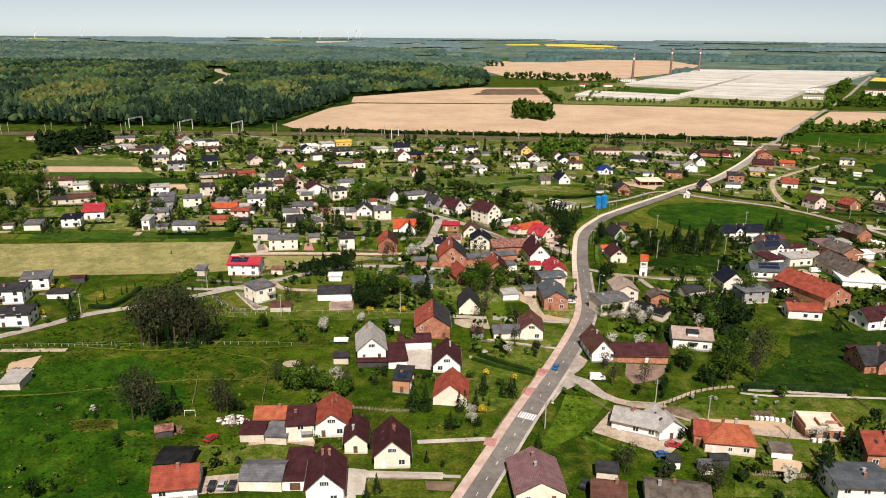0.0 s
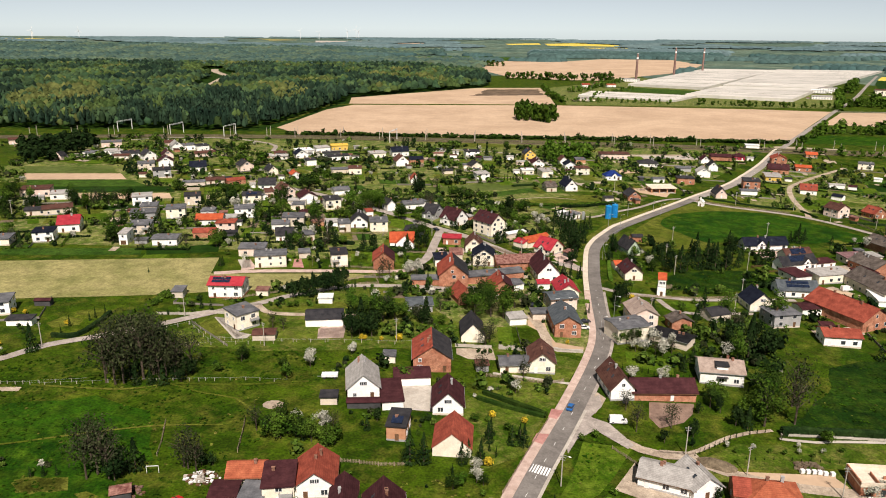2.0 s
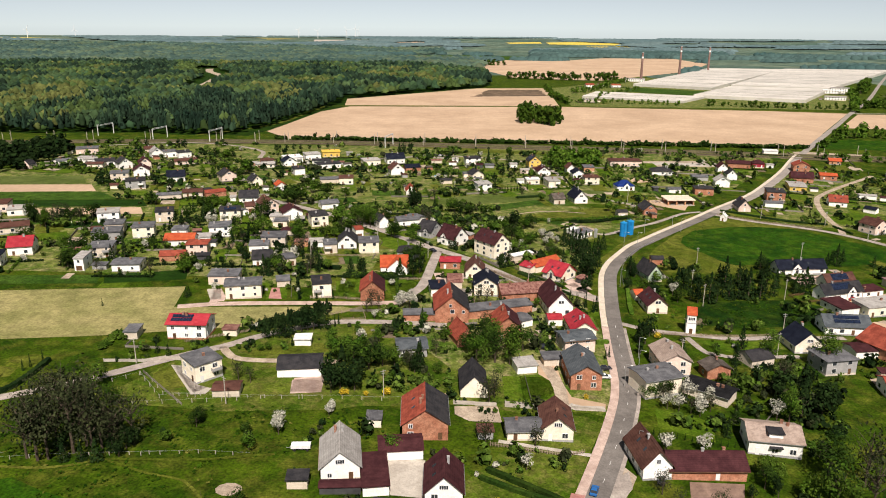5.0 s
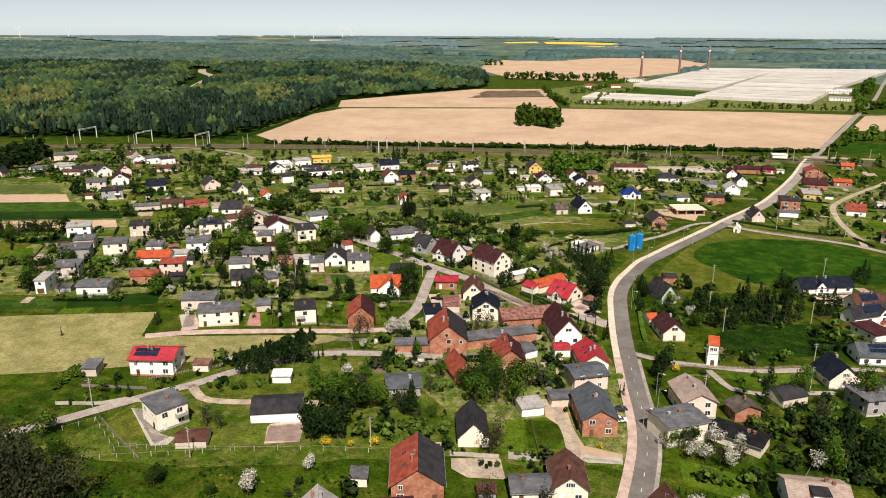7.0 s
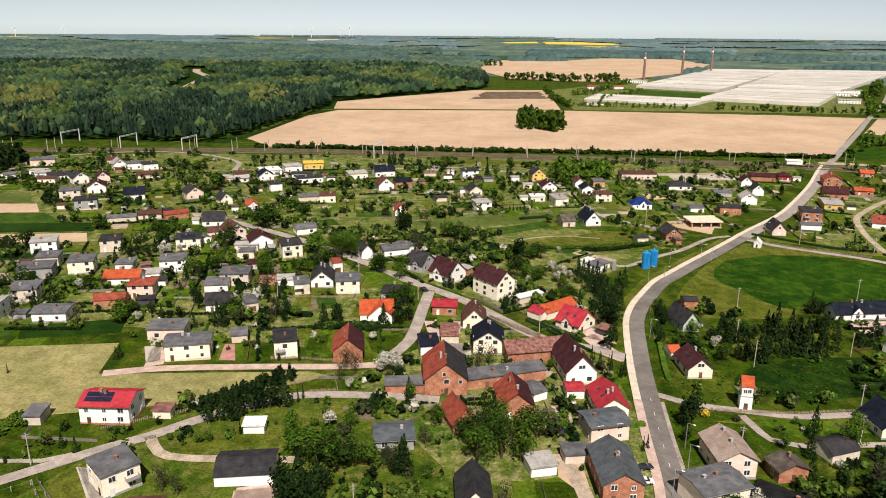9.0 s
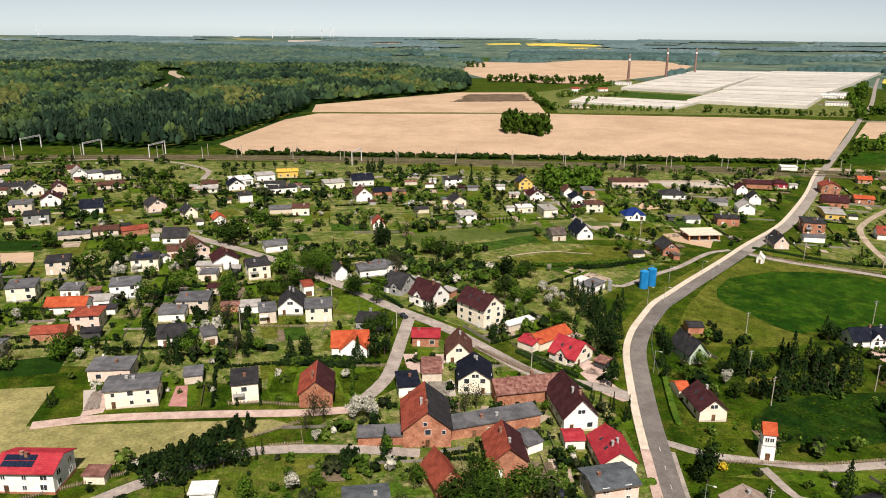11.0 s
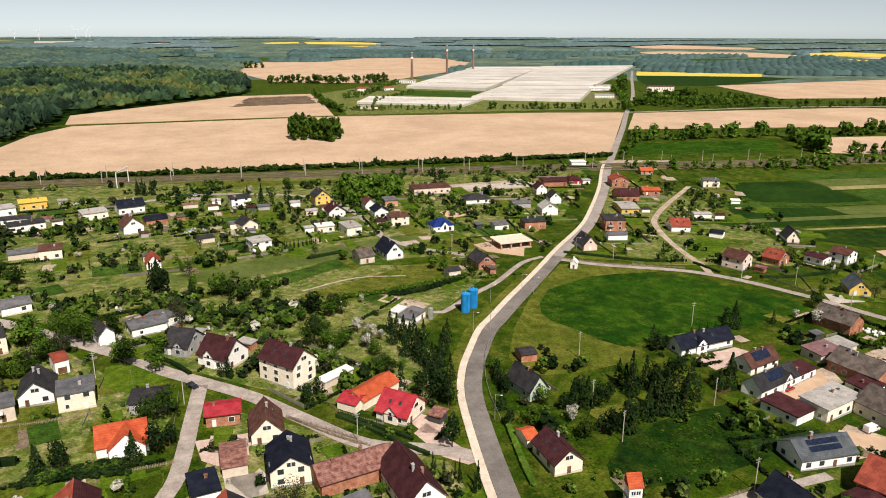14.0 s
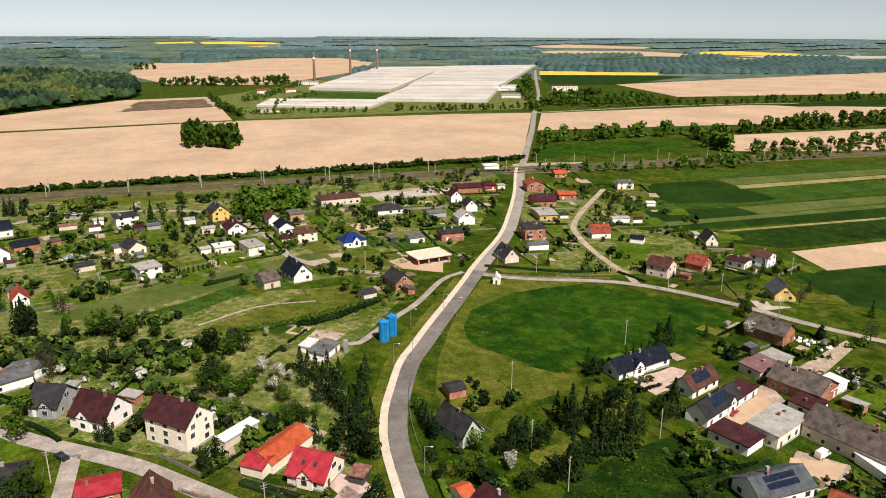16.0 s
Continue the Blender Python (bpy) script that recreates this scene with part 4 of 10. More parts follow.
patch("field_far", [(897.3, 1005.9), (1019.3, 1017.1), (1174.2, 1013.0), (1071.1, 940.3), (916.5, 975.6)], CROPDARK, "dark green crop strip far off", .3)
patch("field_site", [(293.4, 745.6), (322.7, 750.0), (378.2, 736.0), (367.7, 712.8), (319.9, 713.6), (279.2, 728.4)], GRAVEL, "pale trodden ground at the level crossing", .12)
strip("lane", smooth([(-130.1, 226.6), (-101.9, 226.2), (-88.6, 230.7), (-66.2, 232.2), (-46.0, 236.1)]), -1.0 / 2, 1.0 / 2, DRYGRASS, "faint worn wheel track across the meadow", 0.17)
strip("lane", smooth([(-137.0, 190.9), (-119.7, 194.4), (-107.2, 198.9), (-84.9, 206.0), (-65.0, 208.3)]), -0.8 / 2, 0.8 / 2, DRYGRASS, "faint worn wheel track across the meadow", 0.17)
strip("lane", smooth([(-88.6, 230.7), (-75.6, 225.6), (-65.7, 223.3), (-58.3, 215.6)]), -0.8 / 2, 0.8 / 2, DRYGRASS, "faint worn wheel track across the meadow", 0.17)
patch("field_patch", [(-108.1, 178.0), (-106.7, 180.0), (-104.6, 181.2), (-100.9, 180.4), (-98.5, 181.1), (-94.9, 179.5), (-95.5, 177.6), (-93.8, 176.1), (-96.9, 174.9), (-99.3, 175.2), (-101.1, 173.8), (-103.6, 174.9), (-105.8, 176.0)], DRYGRASS, "dry rough patch in the meadow", .07)
patch("field_patch", [(-90.9, 174.8), (-88.5, 176.0), (-86.3, 175.1), (-84.3, 174.0), (-86.3, 172.8), (-88.7, 173.1)], DRYGRASS, "dry rough patch in the meadow", .07)
patch("field_yard", [(-27.4, 162.3), (-21.1, 161.7), (-20.5, 151.3), (-26.2, 150.4)], CONCRETE, "pale concrete yard beside a house", .085)
patch("field_lawn", [(-20.8, 156.8), (-6.1, 158.1), (-3.7, 151.5), (-21.1, 150.3)], DRYGRASS, "dry garden lawn", .06, wave=1)
patch("field_bed", [(-5.8, 158.1), (2.4, 158.2), (1.2, 154.3), (-4.9, 154.4)], SOILDARK, "reddish dug garden bed", .075, wave=.6)
patch("field_yard", [(-55.2, 172.6), (-46.8, 176.7), (-37.4, 178.0), (-36.9, 171.7), (-45.8, 172.7), (-54.6, 170.4)], GRAVEL, "pale trodden farm yard", .085, wave=.8)
patch("field_rough", [(-69.0, 169.4), (-36.3, 171.8), (-41.1, 165.5), (-52.6, 163.1), (-64.1, 157.2)], VERGE, "rough weedy grass between farms", .05, wave=2)
patch("field_bare", [(90.7, 174.9), (94.4, 176.3), (98.6, 173.3), (95.3, 168.3), (88.8, 168.4)], SOIL, "straw and pale earth heaped in a garden", .07, wave=1.6)
patch("field_lawn", [(75.8, 164.0), (97.0, 164.9), (93.8, 158.0), (73.1, 156.6)], VERGE, "olive garden lawn", .05, wave=1.2)
patch("field_lawn", [(62.7, 268.4), (77.9, 261.5), (75.2, 250.7), (60.5, 257.1)], FRESH, "green garden lawn", .055, wave=1)
patch("field_bare", [(-150.1, 273.3), (-147.5, 280.2), (-139.3, 277.8), (-138.2, 272.7), (-145.8, 269.4)], DRYGRASS, "dry olive garden plot", .06, wave=1.2)
patch("field_bare", [(-145.0, 282.5), (-139.3, 288.6), (-132.9, 287.9), (-135.9, 280.8)], DRYGRASS, "dry olive garden plot", .06, wave=1.2)
patch("field_yard", [(-96.9, 338.7), (-99.6, 352.1), (-97.9, 356.4), (-92.2, 345.6), (-91.6, 341.2)], PAVING, "pinkish paved house yard", .1)
patch("field_yard", [(-74.9, 345.7), (-76.5, 357.8), (-73.3, 358.3), (-69.5, 345.7)], REDPAVING, "reddish paved garden drive", .1)
patch("field_yard", [(16.1, 351.0), (32.4, 348.0), (35.9, 345.7), (31.3, 340.7), (15.5, 343.1)], GRAVEL, "pale trodden farm yard between brick barns", .09, wave=.8)
patch("field_yard", [(-1.4, 364.9), (7.8, 365.6), (8.7, 356.2), (3.8, 355.3)], CONCRETE, "grey concrete yard beside a shed", .1)
patch("field_drive", [(49.7, 373.8), (54.6, 378.3), (58.8, 367.4), (63.7, 356.8), (59.5, 355.5), (54.1, 360.7)], PAVING, "pinkish paved house drive", .1)
patch("field_lawn", [(49.7, 342.7), (59.4, 347.7), (58.8, 339.9), (49.9, 338.4)], FRESH, "bright green garden lawn", .06, wave=1)
patch("field_yard", [(28.7, 321.9), (37.1, 322.1), (37.0, 314.0), (28.5, 311.9)], GRAVEL, "pale trodden yard behind a house", .09, wave=.6)
patch("field_yard", [(1.8, 264.8), (14.8, 265.6), (15.6, 256.8), (6.0, 256.3), (1.8, 260.1)], GRAVEL, "trodden pale ground behind a garden wall", .07, wave=1.6)
patch("field_drive", [(37.2, 269.4), (39.9, 268.1), (47.2, 268.1), (46.8, 265.1), (37.9, 265.1), (35.3, 266.8)], CONCRETE, "pale concrete drive to the road", .11)
patch("field_strip", [(376, 651), (434, 643), (431, 581), (395, 583), (357, 598), (349, 617)], CROPDARK, "dark green crop block", 0.1)
patch("field_strip", [(312, 591), (386, 575), (387, 555), (318, 562)], CROPDARK, "dark green crop block", 0.112)
patch("field_strip", [(386, 575), (514, 559), (494, 545), (389, 555)], STRIP, "pale green stubble strip", 0.124)
patch("field_strip", [(437, 609), (564, 595), (533, 572), (431, 581)], CROP, "fresh green crop strip", 0.136)
patch("field_strip", [(435, 623), (582, 607), (570, 599), (430, 613)], PALE, "narrow straw-coloured strip between crops", 0.148)
patch("field_strip", [(436, 645), (606, 624), (584, 609), (436, 624)], STRIP, "olive-green crop strip", 0.16)
patch("field_strip", [(425, 668), (627, 639), (608, 626), (436, 647)], CROP, "fresh green crop strip", 0.172)
patch("field_strip", [(306, 565), (491, 542), (482, 536), (303, 557)], STRIP, "pale green grass strip between crops", 0.184)
patch("field_strip", [(288, 559), (480, 535), (459, 520), (293, 550)], CROPDARK, "dark green crop strip", 0.196)
patch("field_strip", [(331, 537), (458, 519), (453, 516), (338, 533)], PALE, "pale worn field track between crops", 0.208)
patch("field_strip", [(336, 531), (451, 515), (414, 488), (342, 496), (324, 515)], PASTURE, "dark green grass field", 0.22)
patch("field_strip", [(322, 608), (393, 582), (430, 580), (531, 571), (518, 562), (387, 577), (313, 593)], CROP, "green crop strip", 0.232)
patch("field_strip", [(333, 641), (370, 645), (347, 615), (324, 610), (307, 613)], DRYGRASS, "olive rough grass garden", 0.244)
patch("field_strip", [(-317, 550), (-257, 562), (-244, 539), (-302, 526)], STRIP, "pale olive field strip", 0.1)
patch("field_strip", [(-302, 524), (-239, 536), (-227, 517), (-289, 504)], SOIL, "bare pinkish field strip", 0.112)
patch("field_strip", [(-288, 503), (-224, 516), (-203, 497), (-277, 483)], CROP, "fresh green field strip", 0.124)
patch("field_strip", [(-266, 484), (-190, 499), (-181, 484), (-255, 469)], CROPDARK, "dark green crop strip", 0.136)
patch("field_strip", [(-241, 469), (-183, 480), (-176, 466), (-231, 456)], SOIL, "bare beige field strip", 0.148)
patch("field_strip", [(-220, 441), (-176, 450), (-171, 438), (-214, 431)], CROPDARK, "narrow dark green crop strip", 0.16)
patch("field_strip", [(-27, 524), (-10, 531), (16, 543), (58, 558), (93, 571), (111, 572), (108, 564), (60, 538), (21, 522), (0, 512)], STRIP, "long pale olive field strip between gardens", 0.1)
patch("field_meadow", [(18, 501), (30, 506), (52, 521), (77, 525), (75, 540), (57, 538), (32, 522), (12, 512)], CROP, "green mown meadow", 0.075, wave=2)
patch("field_olive", [(30, 488), (60, 504), (86, 520), (106, 521), (111, 496), (91, 488), (71, 484), (47, 477)], DRYGRASS, "olive rough meadow", 0.077, wave=2)
patch("field_grass", [(-57, 757), (8, 709), (52, 714), (83, 706), (124, 692), (138, 714), (43, 730), (-58, 768)], DRYGRASS, "dry olive grass beside the railway", 0.06, wave=2)
patch("field_yard", [(180, 376), (196, 378), (190, 367), (176, 363), (166, 360), (170, 367)], SOIL, "sandy farm yard between houses", 0.11, wave=0.6)
patch("field_yard", [(162, 400), (179, 401), (178, 393), (167, 388), (159, 391)], PAVING, "pinkish paved house yard", 0.11)
patch("field_yard", [(171, 345), (183, 337), (174, 333), (160, 338)], SOIL, "sandy farm yard", 0.11, wave=0.6)
patch("field_yard", [(262, 449), (272, 450), (269, 429), (253, 431)], CONCRETE, "pale concrete house yard", 0.11)
patch("field_yard", [(55, 582), (63, 581), (66, 568), (54, 567)], PAVING, "pinkish paved house yard", 0.11)
patch("field_yard", [(7, 601), (13, 604), (14, 589), (9, 587)], PAVING, "pinkish paved house yard", 0.11)
patch("field_lawn", [(263, 535), (286, 522), (268, 506), (234, 496), (234, 518)], VERGE, "yellowish mown lawn", 0.065, wave=1.5)
patch("field_lawn", [(30, 574), (51, 580), (58, 573), (54, 565), (31, 558)], FRESH, "green garden lawn", 0.065, wave=1)
patch("field_yard", [(167, 686), (229, 687), (223, 672), (166, 674)], CONCRETE, "pale industrial yard", 0.11, wave=1)
patch("field_yard", [(-28, 690), (-6, 688), (-4, 679), (-27, 682)], LANE, "grey parking place", 0.11)
patch("field_bare", [(132, 617), (154, 623), (152, 610), (132, 599)], SOIL, "bare building ground", 0.07, wave=2)


# house by house
house(-7.0, 253.6, 93, 15.6, 12.6, 5.0, 4.3, "g", "brick", "brown")
house(-28.1, 232.8, 99, 14.0, 9.7, 4.0, 4.3, "g", "white", "lgrey")
house(-26.4, 221.9, 4, 10.0, 3.0, 2.1, 0.5, "g", "dark", "maroon")
house(-18.6, 227.2, 9, 6.4, 14.0, 2.8, 0.0, "f", "white", "maroon")
house(-13.0, 239.8, 7, 11.6, 8.0, 2.7, 1.0, "g", "white", "maroon")
house(-1.1, 224.5, 91, 12.0, 9.1, 3.1, 4.3, "g", "white", "maroon")
house(-14.8, 208.0, -6, 5.4, 9.0, 4.6, 0.0, "f", "orange", "dark", solar=1)
house(30.4, 253.7, 88, 12.0, 8.6, 4.0, 3.4, "g", "cream", "brown")
house(20.7, 251.0, 4, 9.5, 7.0, 3.1, 1.3, "g", "cream", "grey")
house(0.6, 202.8, 87, 12.0, 10.5, 2.7, 4.3, "g", "cream", "red")
house(-79.3, 278.6, 45, 9.0, 9.5, 6.2, 0.0, "f", "cream", "grey")
house(-68.1, 268.2, 6, 8.0, 6.0, 2.2, 0.7, "g", "tan", "brown")
house(-49.1, 285.0, 7, 14.1, 11.0, 2.9, 1.7, "g", "white", "dark")
house(-52.2, 304.6, 4, 5.6, 4.0, 2.5, 0.0, "f", "white", "white")
house(-93.4, 309.3, -1, 13.8, 10.0, 5.7, 1.9, "g", "white", "crimson", solar=1)
house(-112.9, 305.7, 4, 4.4, 6.0, 2.8, 0.0, "f", "tan", "grey")
house(-33.2, 353.9, 96, 13.0, 9.6, 4.5, 3.9, "g", "brick", "red")
house(-54.4, 353.3, 14, 7.5, 9.5, 6.2, 0.0, "f", "cream", "dark")
house(-85.6, 349.2, 12, 14.1, 9.5, 5.7, 0.8, "g", "cream", "grey")
house(-97.8, 363.5, 5, 12.5, 8.0, 4.0, 0.0, "f", "pink", "grey")
house(-72.6, 362.4, 15, 5.3, 6.0, 2.8, 0.0, "f", "tan", "grey")
house(-26.8, 386.6, 5, 12.5, 8.4, 3.0, 4.2, "g", "white", "orange", cross=(1.2, 4.4, 2.4))
house(-21.5, 407.4, -4, 9.9, 9.0, 3.6, 2.1, "h", "grey", "dark")
house(-41.8, 414.1, 9, 9.7, 9.0, 5.7, 0.0, "f", "cream", "grey")
house(-53.3, 421.1, 96, 12.0, 9.2, 3.6, 3.9, "g", "white", "dark")
house(-60.4, 410.9, 15, 6.0, 8.0, 4.8, 0.0, "f", "tan", "grey")
house(-50.5, 438.8, 22, 4.1, 8.0, 4.5, 0.9, "g", "white", "red")
house(-68.8, 419.0, 10, 7.2, 6.0, 2.8, 0.0, "f", "white", "lgrey")
house(-76.2, 418.7, 10, 6.7, 5.0, 2.7, 0.7, "g", "orange", "rust")
house(-89.7, 418.5, 6, 11.7, 9.0, 5.2, 0.0, "f", "tan", "grey")
house(-95.0, 409.8, 9, 9.2, 8.0, 3.3, 0.0, "f", "white", "grey")
house(-88.3, 390.1, 11, 8.6, 10.0, 3.6, 2.6, "g", "white", "dark")
house(-76.0, 390.0, 27, 4.5, 7.0, 3.8, 0.0, "f", "tan", "grey")
house(-87.2, 437.5, 7, 6.3, 6.0, 2.7, 1.3, "h", "tan", "maroon")
house(-134.8, 413.1, 6, 14.0, 8.0, 3.6, 2.1, "g", "white", "orange")
house(-122.0, 400.9, 8, 9.6, 9.0, 5.4, 1.0, "h", "pink", "red")
house(-130.2, 390.4, 10, 11.3, 7.0, 2.7, 1.5, "g", "brick", "red")
house(-144.4, 375.0, 5, 12.0, 9.0, 3.6, 0.7, "g", "white", "grey")
house(-164.7, 374.7, 6, 4.0, 10.0, 5.7, 0.0, "f", "white", "lgrey")
house(-164.1, 392.3, 12, 10.2, 9.0, 5.2, 0.0, "f", "tan", "grey")
house(-173.3, 417.1, 14, 13.3, 9.0, 4.8, 0.0, "f", "grey", "grey")
house(-175.7, 431.5, 13, 9.0, 8.0, 4.8, 0.0, "f", "tan", "grey")
house(-158.1, 425.4, 15, 10.3, 9.0, 5.7, 0.0, "f", "cream", "grey")
house(-141.4, 430.2, 6, 7.3, 7.0, 3.3, 0.0, "f", "white", "grey")
house(-120.7, 431.1, 15, 10.9, 9.0, 5.7, 0.0, "f", "white", "grey")
house(-127.3, 420.1, 12, 9.3, 6.0, 2.8, 0.0, "f", "white", "lgrey")
house(-187.6, 450.0, 20, 10.9, 9.0, 5.7, 0.0, "f", "white", "lgrey")
house(-159.4, 456.3, 18, 9.3, 9.0, 5.7, 0.0, "f", "tan", "dark")
house(-125.1, 463.3, 14, 11.1, 9.0, 5.7, 0.0, "f", "cream", "dark", solar=1)
house(-119.4, 481.7, 22, 5.3, 8.0, 3.6, 1.7, "g", "pink", "brown")
house(-108.9, 481.7, 125, 12.0, 9.0, 5.4, 3.4, "g", "pink", "brown")
house(-126.1, 505.3, 8, 10.9, 10.0, 3.6, 3.4, "g", "white", "dark")
house(-92.3, 469.1, 114, 11.0, 10.8, 4.5, 3.0, "g", "white", "maroon")
house(-74.9, 458.2, 22, 9.2, 10.0, 6.2, 0.0, "f", "cream", "dark")
house(-94.2, 452.9, 7, 6.5, 6.0, 3.3, 0.0, "f", "cream", "grey")
house(-75.7, 496.1, 25, 10.2, 9.0, 3.6, 1.3, "g", "white", "grey")
house(-115.4, 541.4, 116, 8.0, 6.2, 3.6, 2.1, "g", "white", "orange")
house(-26.4, 465.1, 21, 12.3, 9.0, 3.6, 1.3, "g", "white", "grey")
house(-40.1, 458.5, 116, 9.0, 5.2, 4.5, 2.6, "g", "white", "dark")
house(-303.2, 662.3, 23, 16.5, 10.0, 4.8, 0.0, "f", "pink", "grey")
house(-294.5, 607.8, 28, 9.5, 8.0, 3.1, 0.9, "g", "white", "grey")
house(-278.9, 617.5, 19, 9.4, 8.0, 3.1, 0.9, "g", "white", "lgrey")
house(-263.0, 607.4, 28, 13.1, 9.0, 3.6, 1.7, "g", "white", "dark")
house(-245.0, 598.7, 131, 10.0, 9.5, 4.5, 3.4, "g", "white", "dark")
house(-220.5, 572.1, 112, 10.0, 10.5, 4.5, 3.4, "g", "white", "maroon")
house(-231.1, 602.8, 118, 10.0, 8.2, 4.5, 3.4, "g", "pink", "maroon")
house(-227.2, 552.7, 20, 11.4, 9.0, 5.7, 0.0, "f", "tan", "grey")
house(-207.0, 530.3, 22, 11.9, 9.0, 5.7, 0.0, "f", "grey", "dark")
house(-191.3, 559.0, 20, 11.3, 10.0, 3.6, 3.4, "g", "white", "navy")
house(-243.2, 654.3, 123, 10.0, 8.6, 4.5, 3.4, "g", "white", "lgrey")
house(-232.7, 655.6, 30, 9.8, 9.0, 4.8, 0.0, "f", "white", "grey")
house(-220.9, 654.8, 36, 10.3, 9.0, 4.8, 0.0, "f", "white", "dark")
house(-257.8, 677.5, 22, 8.1, 8.0, 3.6, 1.7, "g", "pink", "brown")
house(-158.1, 565.3, 124, 11.0, 10.1, 4.5, 3.4, "g", "pink", "dark")
house(-135.6, 554.2, 124, 10.0, 7.0, 3.6, 3.4, "g", "cream", "dark")
house(-151.4, 517.3, 33, 12.5, 7.0, 2.7, 1.3, "g", "brick", "red")
house(-164.2, 514.3, 17, 11.8, 8.0, 3.1, 1.3, "g", "tan", "brown")
house(-176.0, 505.8, 18, 14.4, 7.0, 2.7, 0.9, "g", "tan", "grey")
house(-207.8, 623.0, 25, 16.1, 7.0, 3.1, 1.3, "g", "pink", "brown")
house(-129.6, 643.8, 28, 14.1, 12.0, 4.8, 0.0, "f", "white", "white")
house(-117.4, 661.9, 26, 12.4, 10.0, 4.8, 0.0, "f", "white", "lgrey")
house(-105.0, 679.6, 15, 14.5, 12.0, 4.5, 0.7, "g", "yellow", "yellow")
house(-97.4, 624.1, 22, 17.5, 8.0, 3.8, 0.0, "f", "white", "dark")
house(-129.6, 630.5, 115, 10.0, 10.1, 3.6, 3.4, "g", "white", "navy")
house(-147.0, 632.5, 18, 10.0, 9.0, 3.6, 1.7, "h", "white", "brown")
house(-114.7, 595.6, 27, 7.6, 9.0, 4.8, 0.0, "f", "white", "dark")
house(-75.3, 567.1, 8, 9.6, 9.0, 4.8, 0.0, "f", "cream", "brown")
house(-87.1, 570.0, 13, 13.7, 7.0, 2.8, 0.0, "f", "tan", "grey")
house(-66.9, 643.0, 21, 13.5, 10.0, 4.3, 0.0, "f", "cream", "lgrey")
house(-48.7, 654.4, 19, 14.5, 10.0, 4.5, 3.4, "g", "white", "navy")
house(-43.8, 607.5, 109, 11.0, 10.1, 4.5, 4.3, "g", "white", "brown")
house(-32.9, 624.5, 18, 11.8, 8.0, 2.7, 2.1, "g", "brick", "navy")
house(-28.9, 543.1, 98, 10.0, 6.4, 2.7, 3.4, "g", "white", "red")
house(14.1, 659.6, 12, 12.0, 10.0, 5.2, 0.0, "f", "white", "dark")
house(15.6, 600.9, 110, 10.0, 8.8, 3.6, 3.0, "g", "cream", "dark")
house(19.6, 560.3, 19, 9.8, 9.0, 5.2, 0.0, "f", "white", "lgrey")
house(63.6, 654.1, 97, 12.0, 9.6, 5.4, 4.0, "g", "yellow", "dark", solar=1)
house(67.5, 621.6, 96, 11.0, 9.9, 3.6, 3.4, "g", "white", "maroon")
house(56.2, 586.7, 8, 9.4, 6.0, 3.8, 0.0, "f", "cream", "white")
house(69.4, 581.2, 13, 8.5, 12.0, 4.8, 0.0, "f", "cream", "lgrey")
house(89.9, 632.0, 94, 10.0, 6.3, 4.5, 3.0, "g", "white", "brown")
house(92.5, 612.8, 93, 11.0, 8.3, 4.5, 2.6, "g", "white", "navy")
house(99.6, 594.7, 2, 10.5, 10.0, 5.4, 0.9, "h", "cream", "brown")
house(105.6, 641.1, 2, 8.2, 9.0, 3.8, 0.0, "f", "orange", "grey")
house(80.9, 537.0, 101, 14.0, 8.7, 3.6, 4.7, "g", "white", "navy")
house(66.7, 531.4, 13, 7.4, 10.0, 3.6, 2.6, "g", "tan", "old")
house(120.2, 578.3, 7, 12.5, 9.0, 3.0, 3.8, "h", "white", "blue", cross=0.5)
house(140.5, 670.3, -0, 25.7, 14.0, 4.5, 1.3, "h", "pink", "brown")
house(162.0, 637.4, -3, 15.8, 13.0, 3.1, 2.6, "h", "white", "dark")
house(154.2, 574.5, 3, 8.5, 7.0, 2.7, 0.9, "g", "white", "grey")
house(174.4, 573.0, -7, 12.5, 10.0, 4.5, 1.3, "h", "brick", "dark")
house(214.4, 651.5, 82, 10.0, 7.3, 4.5, 3.4, "g", "white", "maroon")
house(212.5, 625.5, 81, 10.0, 7.4, 4.5, 3.4, "g", "white", "dark")
house(196.4, 600.0, 82, 10.0, 10.0, 4.5, 3.4, "g", "white", "lgrey")
house(236.2, 676.6, -9, 17.3, 15.0, 3.6, 1.3, "g", "brick", "maroon")
house(252.9, 676.7, -10, 9.1, 10.0, 3.6, 2.6, "h", "crimson", "maroon")
house(120.3, 511.7, 95, 12.0, 8.5, 3.6, 3.4, "g", "brick", "dark")
house(101.7, 499.7, 7, 5.9, 6.0, 3.6, 0.9, "g", "tan", "dark")
house(186.8, 620.7, -6, 11.6, 9.0, 2.7, 0.9, "g", "grey", "grey")
house(282.4, 663.3, 76, 12.0, 12.3, 5.4, 3.0, "g", "brick", "red")
house(266.5, 625.9, -14, 15.4, 12.0, 3.6, 3.4, "g", "brick", "maroon")
house(249.9, 597.6, -14, 11.1, 20.0, 3.6, 0.9, "g", "yellow", "lgrey")
house(219.5, 561.3, -13, 11.6, 12.0, 6.6, 0.0, "f", "brick", "dark")
house(185.7, 530.0, 87, 12.0, 7.6, 3.1, 4.3, "g", "pink", "dark")
house(291.1, 635.0, -16, 12.0, 9.0, 3.6, 1.3, "g", "brick", "orange")
house(257.2, 551.1, -17, 10.9, 10.0, 3.6, 3.4, "g", "white", "red")
house(326.4, 696.8, -16, 9.3, 9.0, 3.1, 1.7, "g", "orange", "orange")
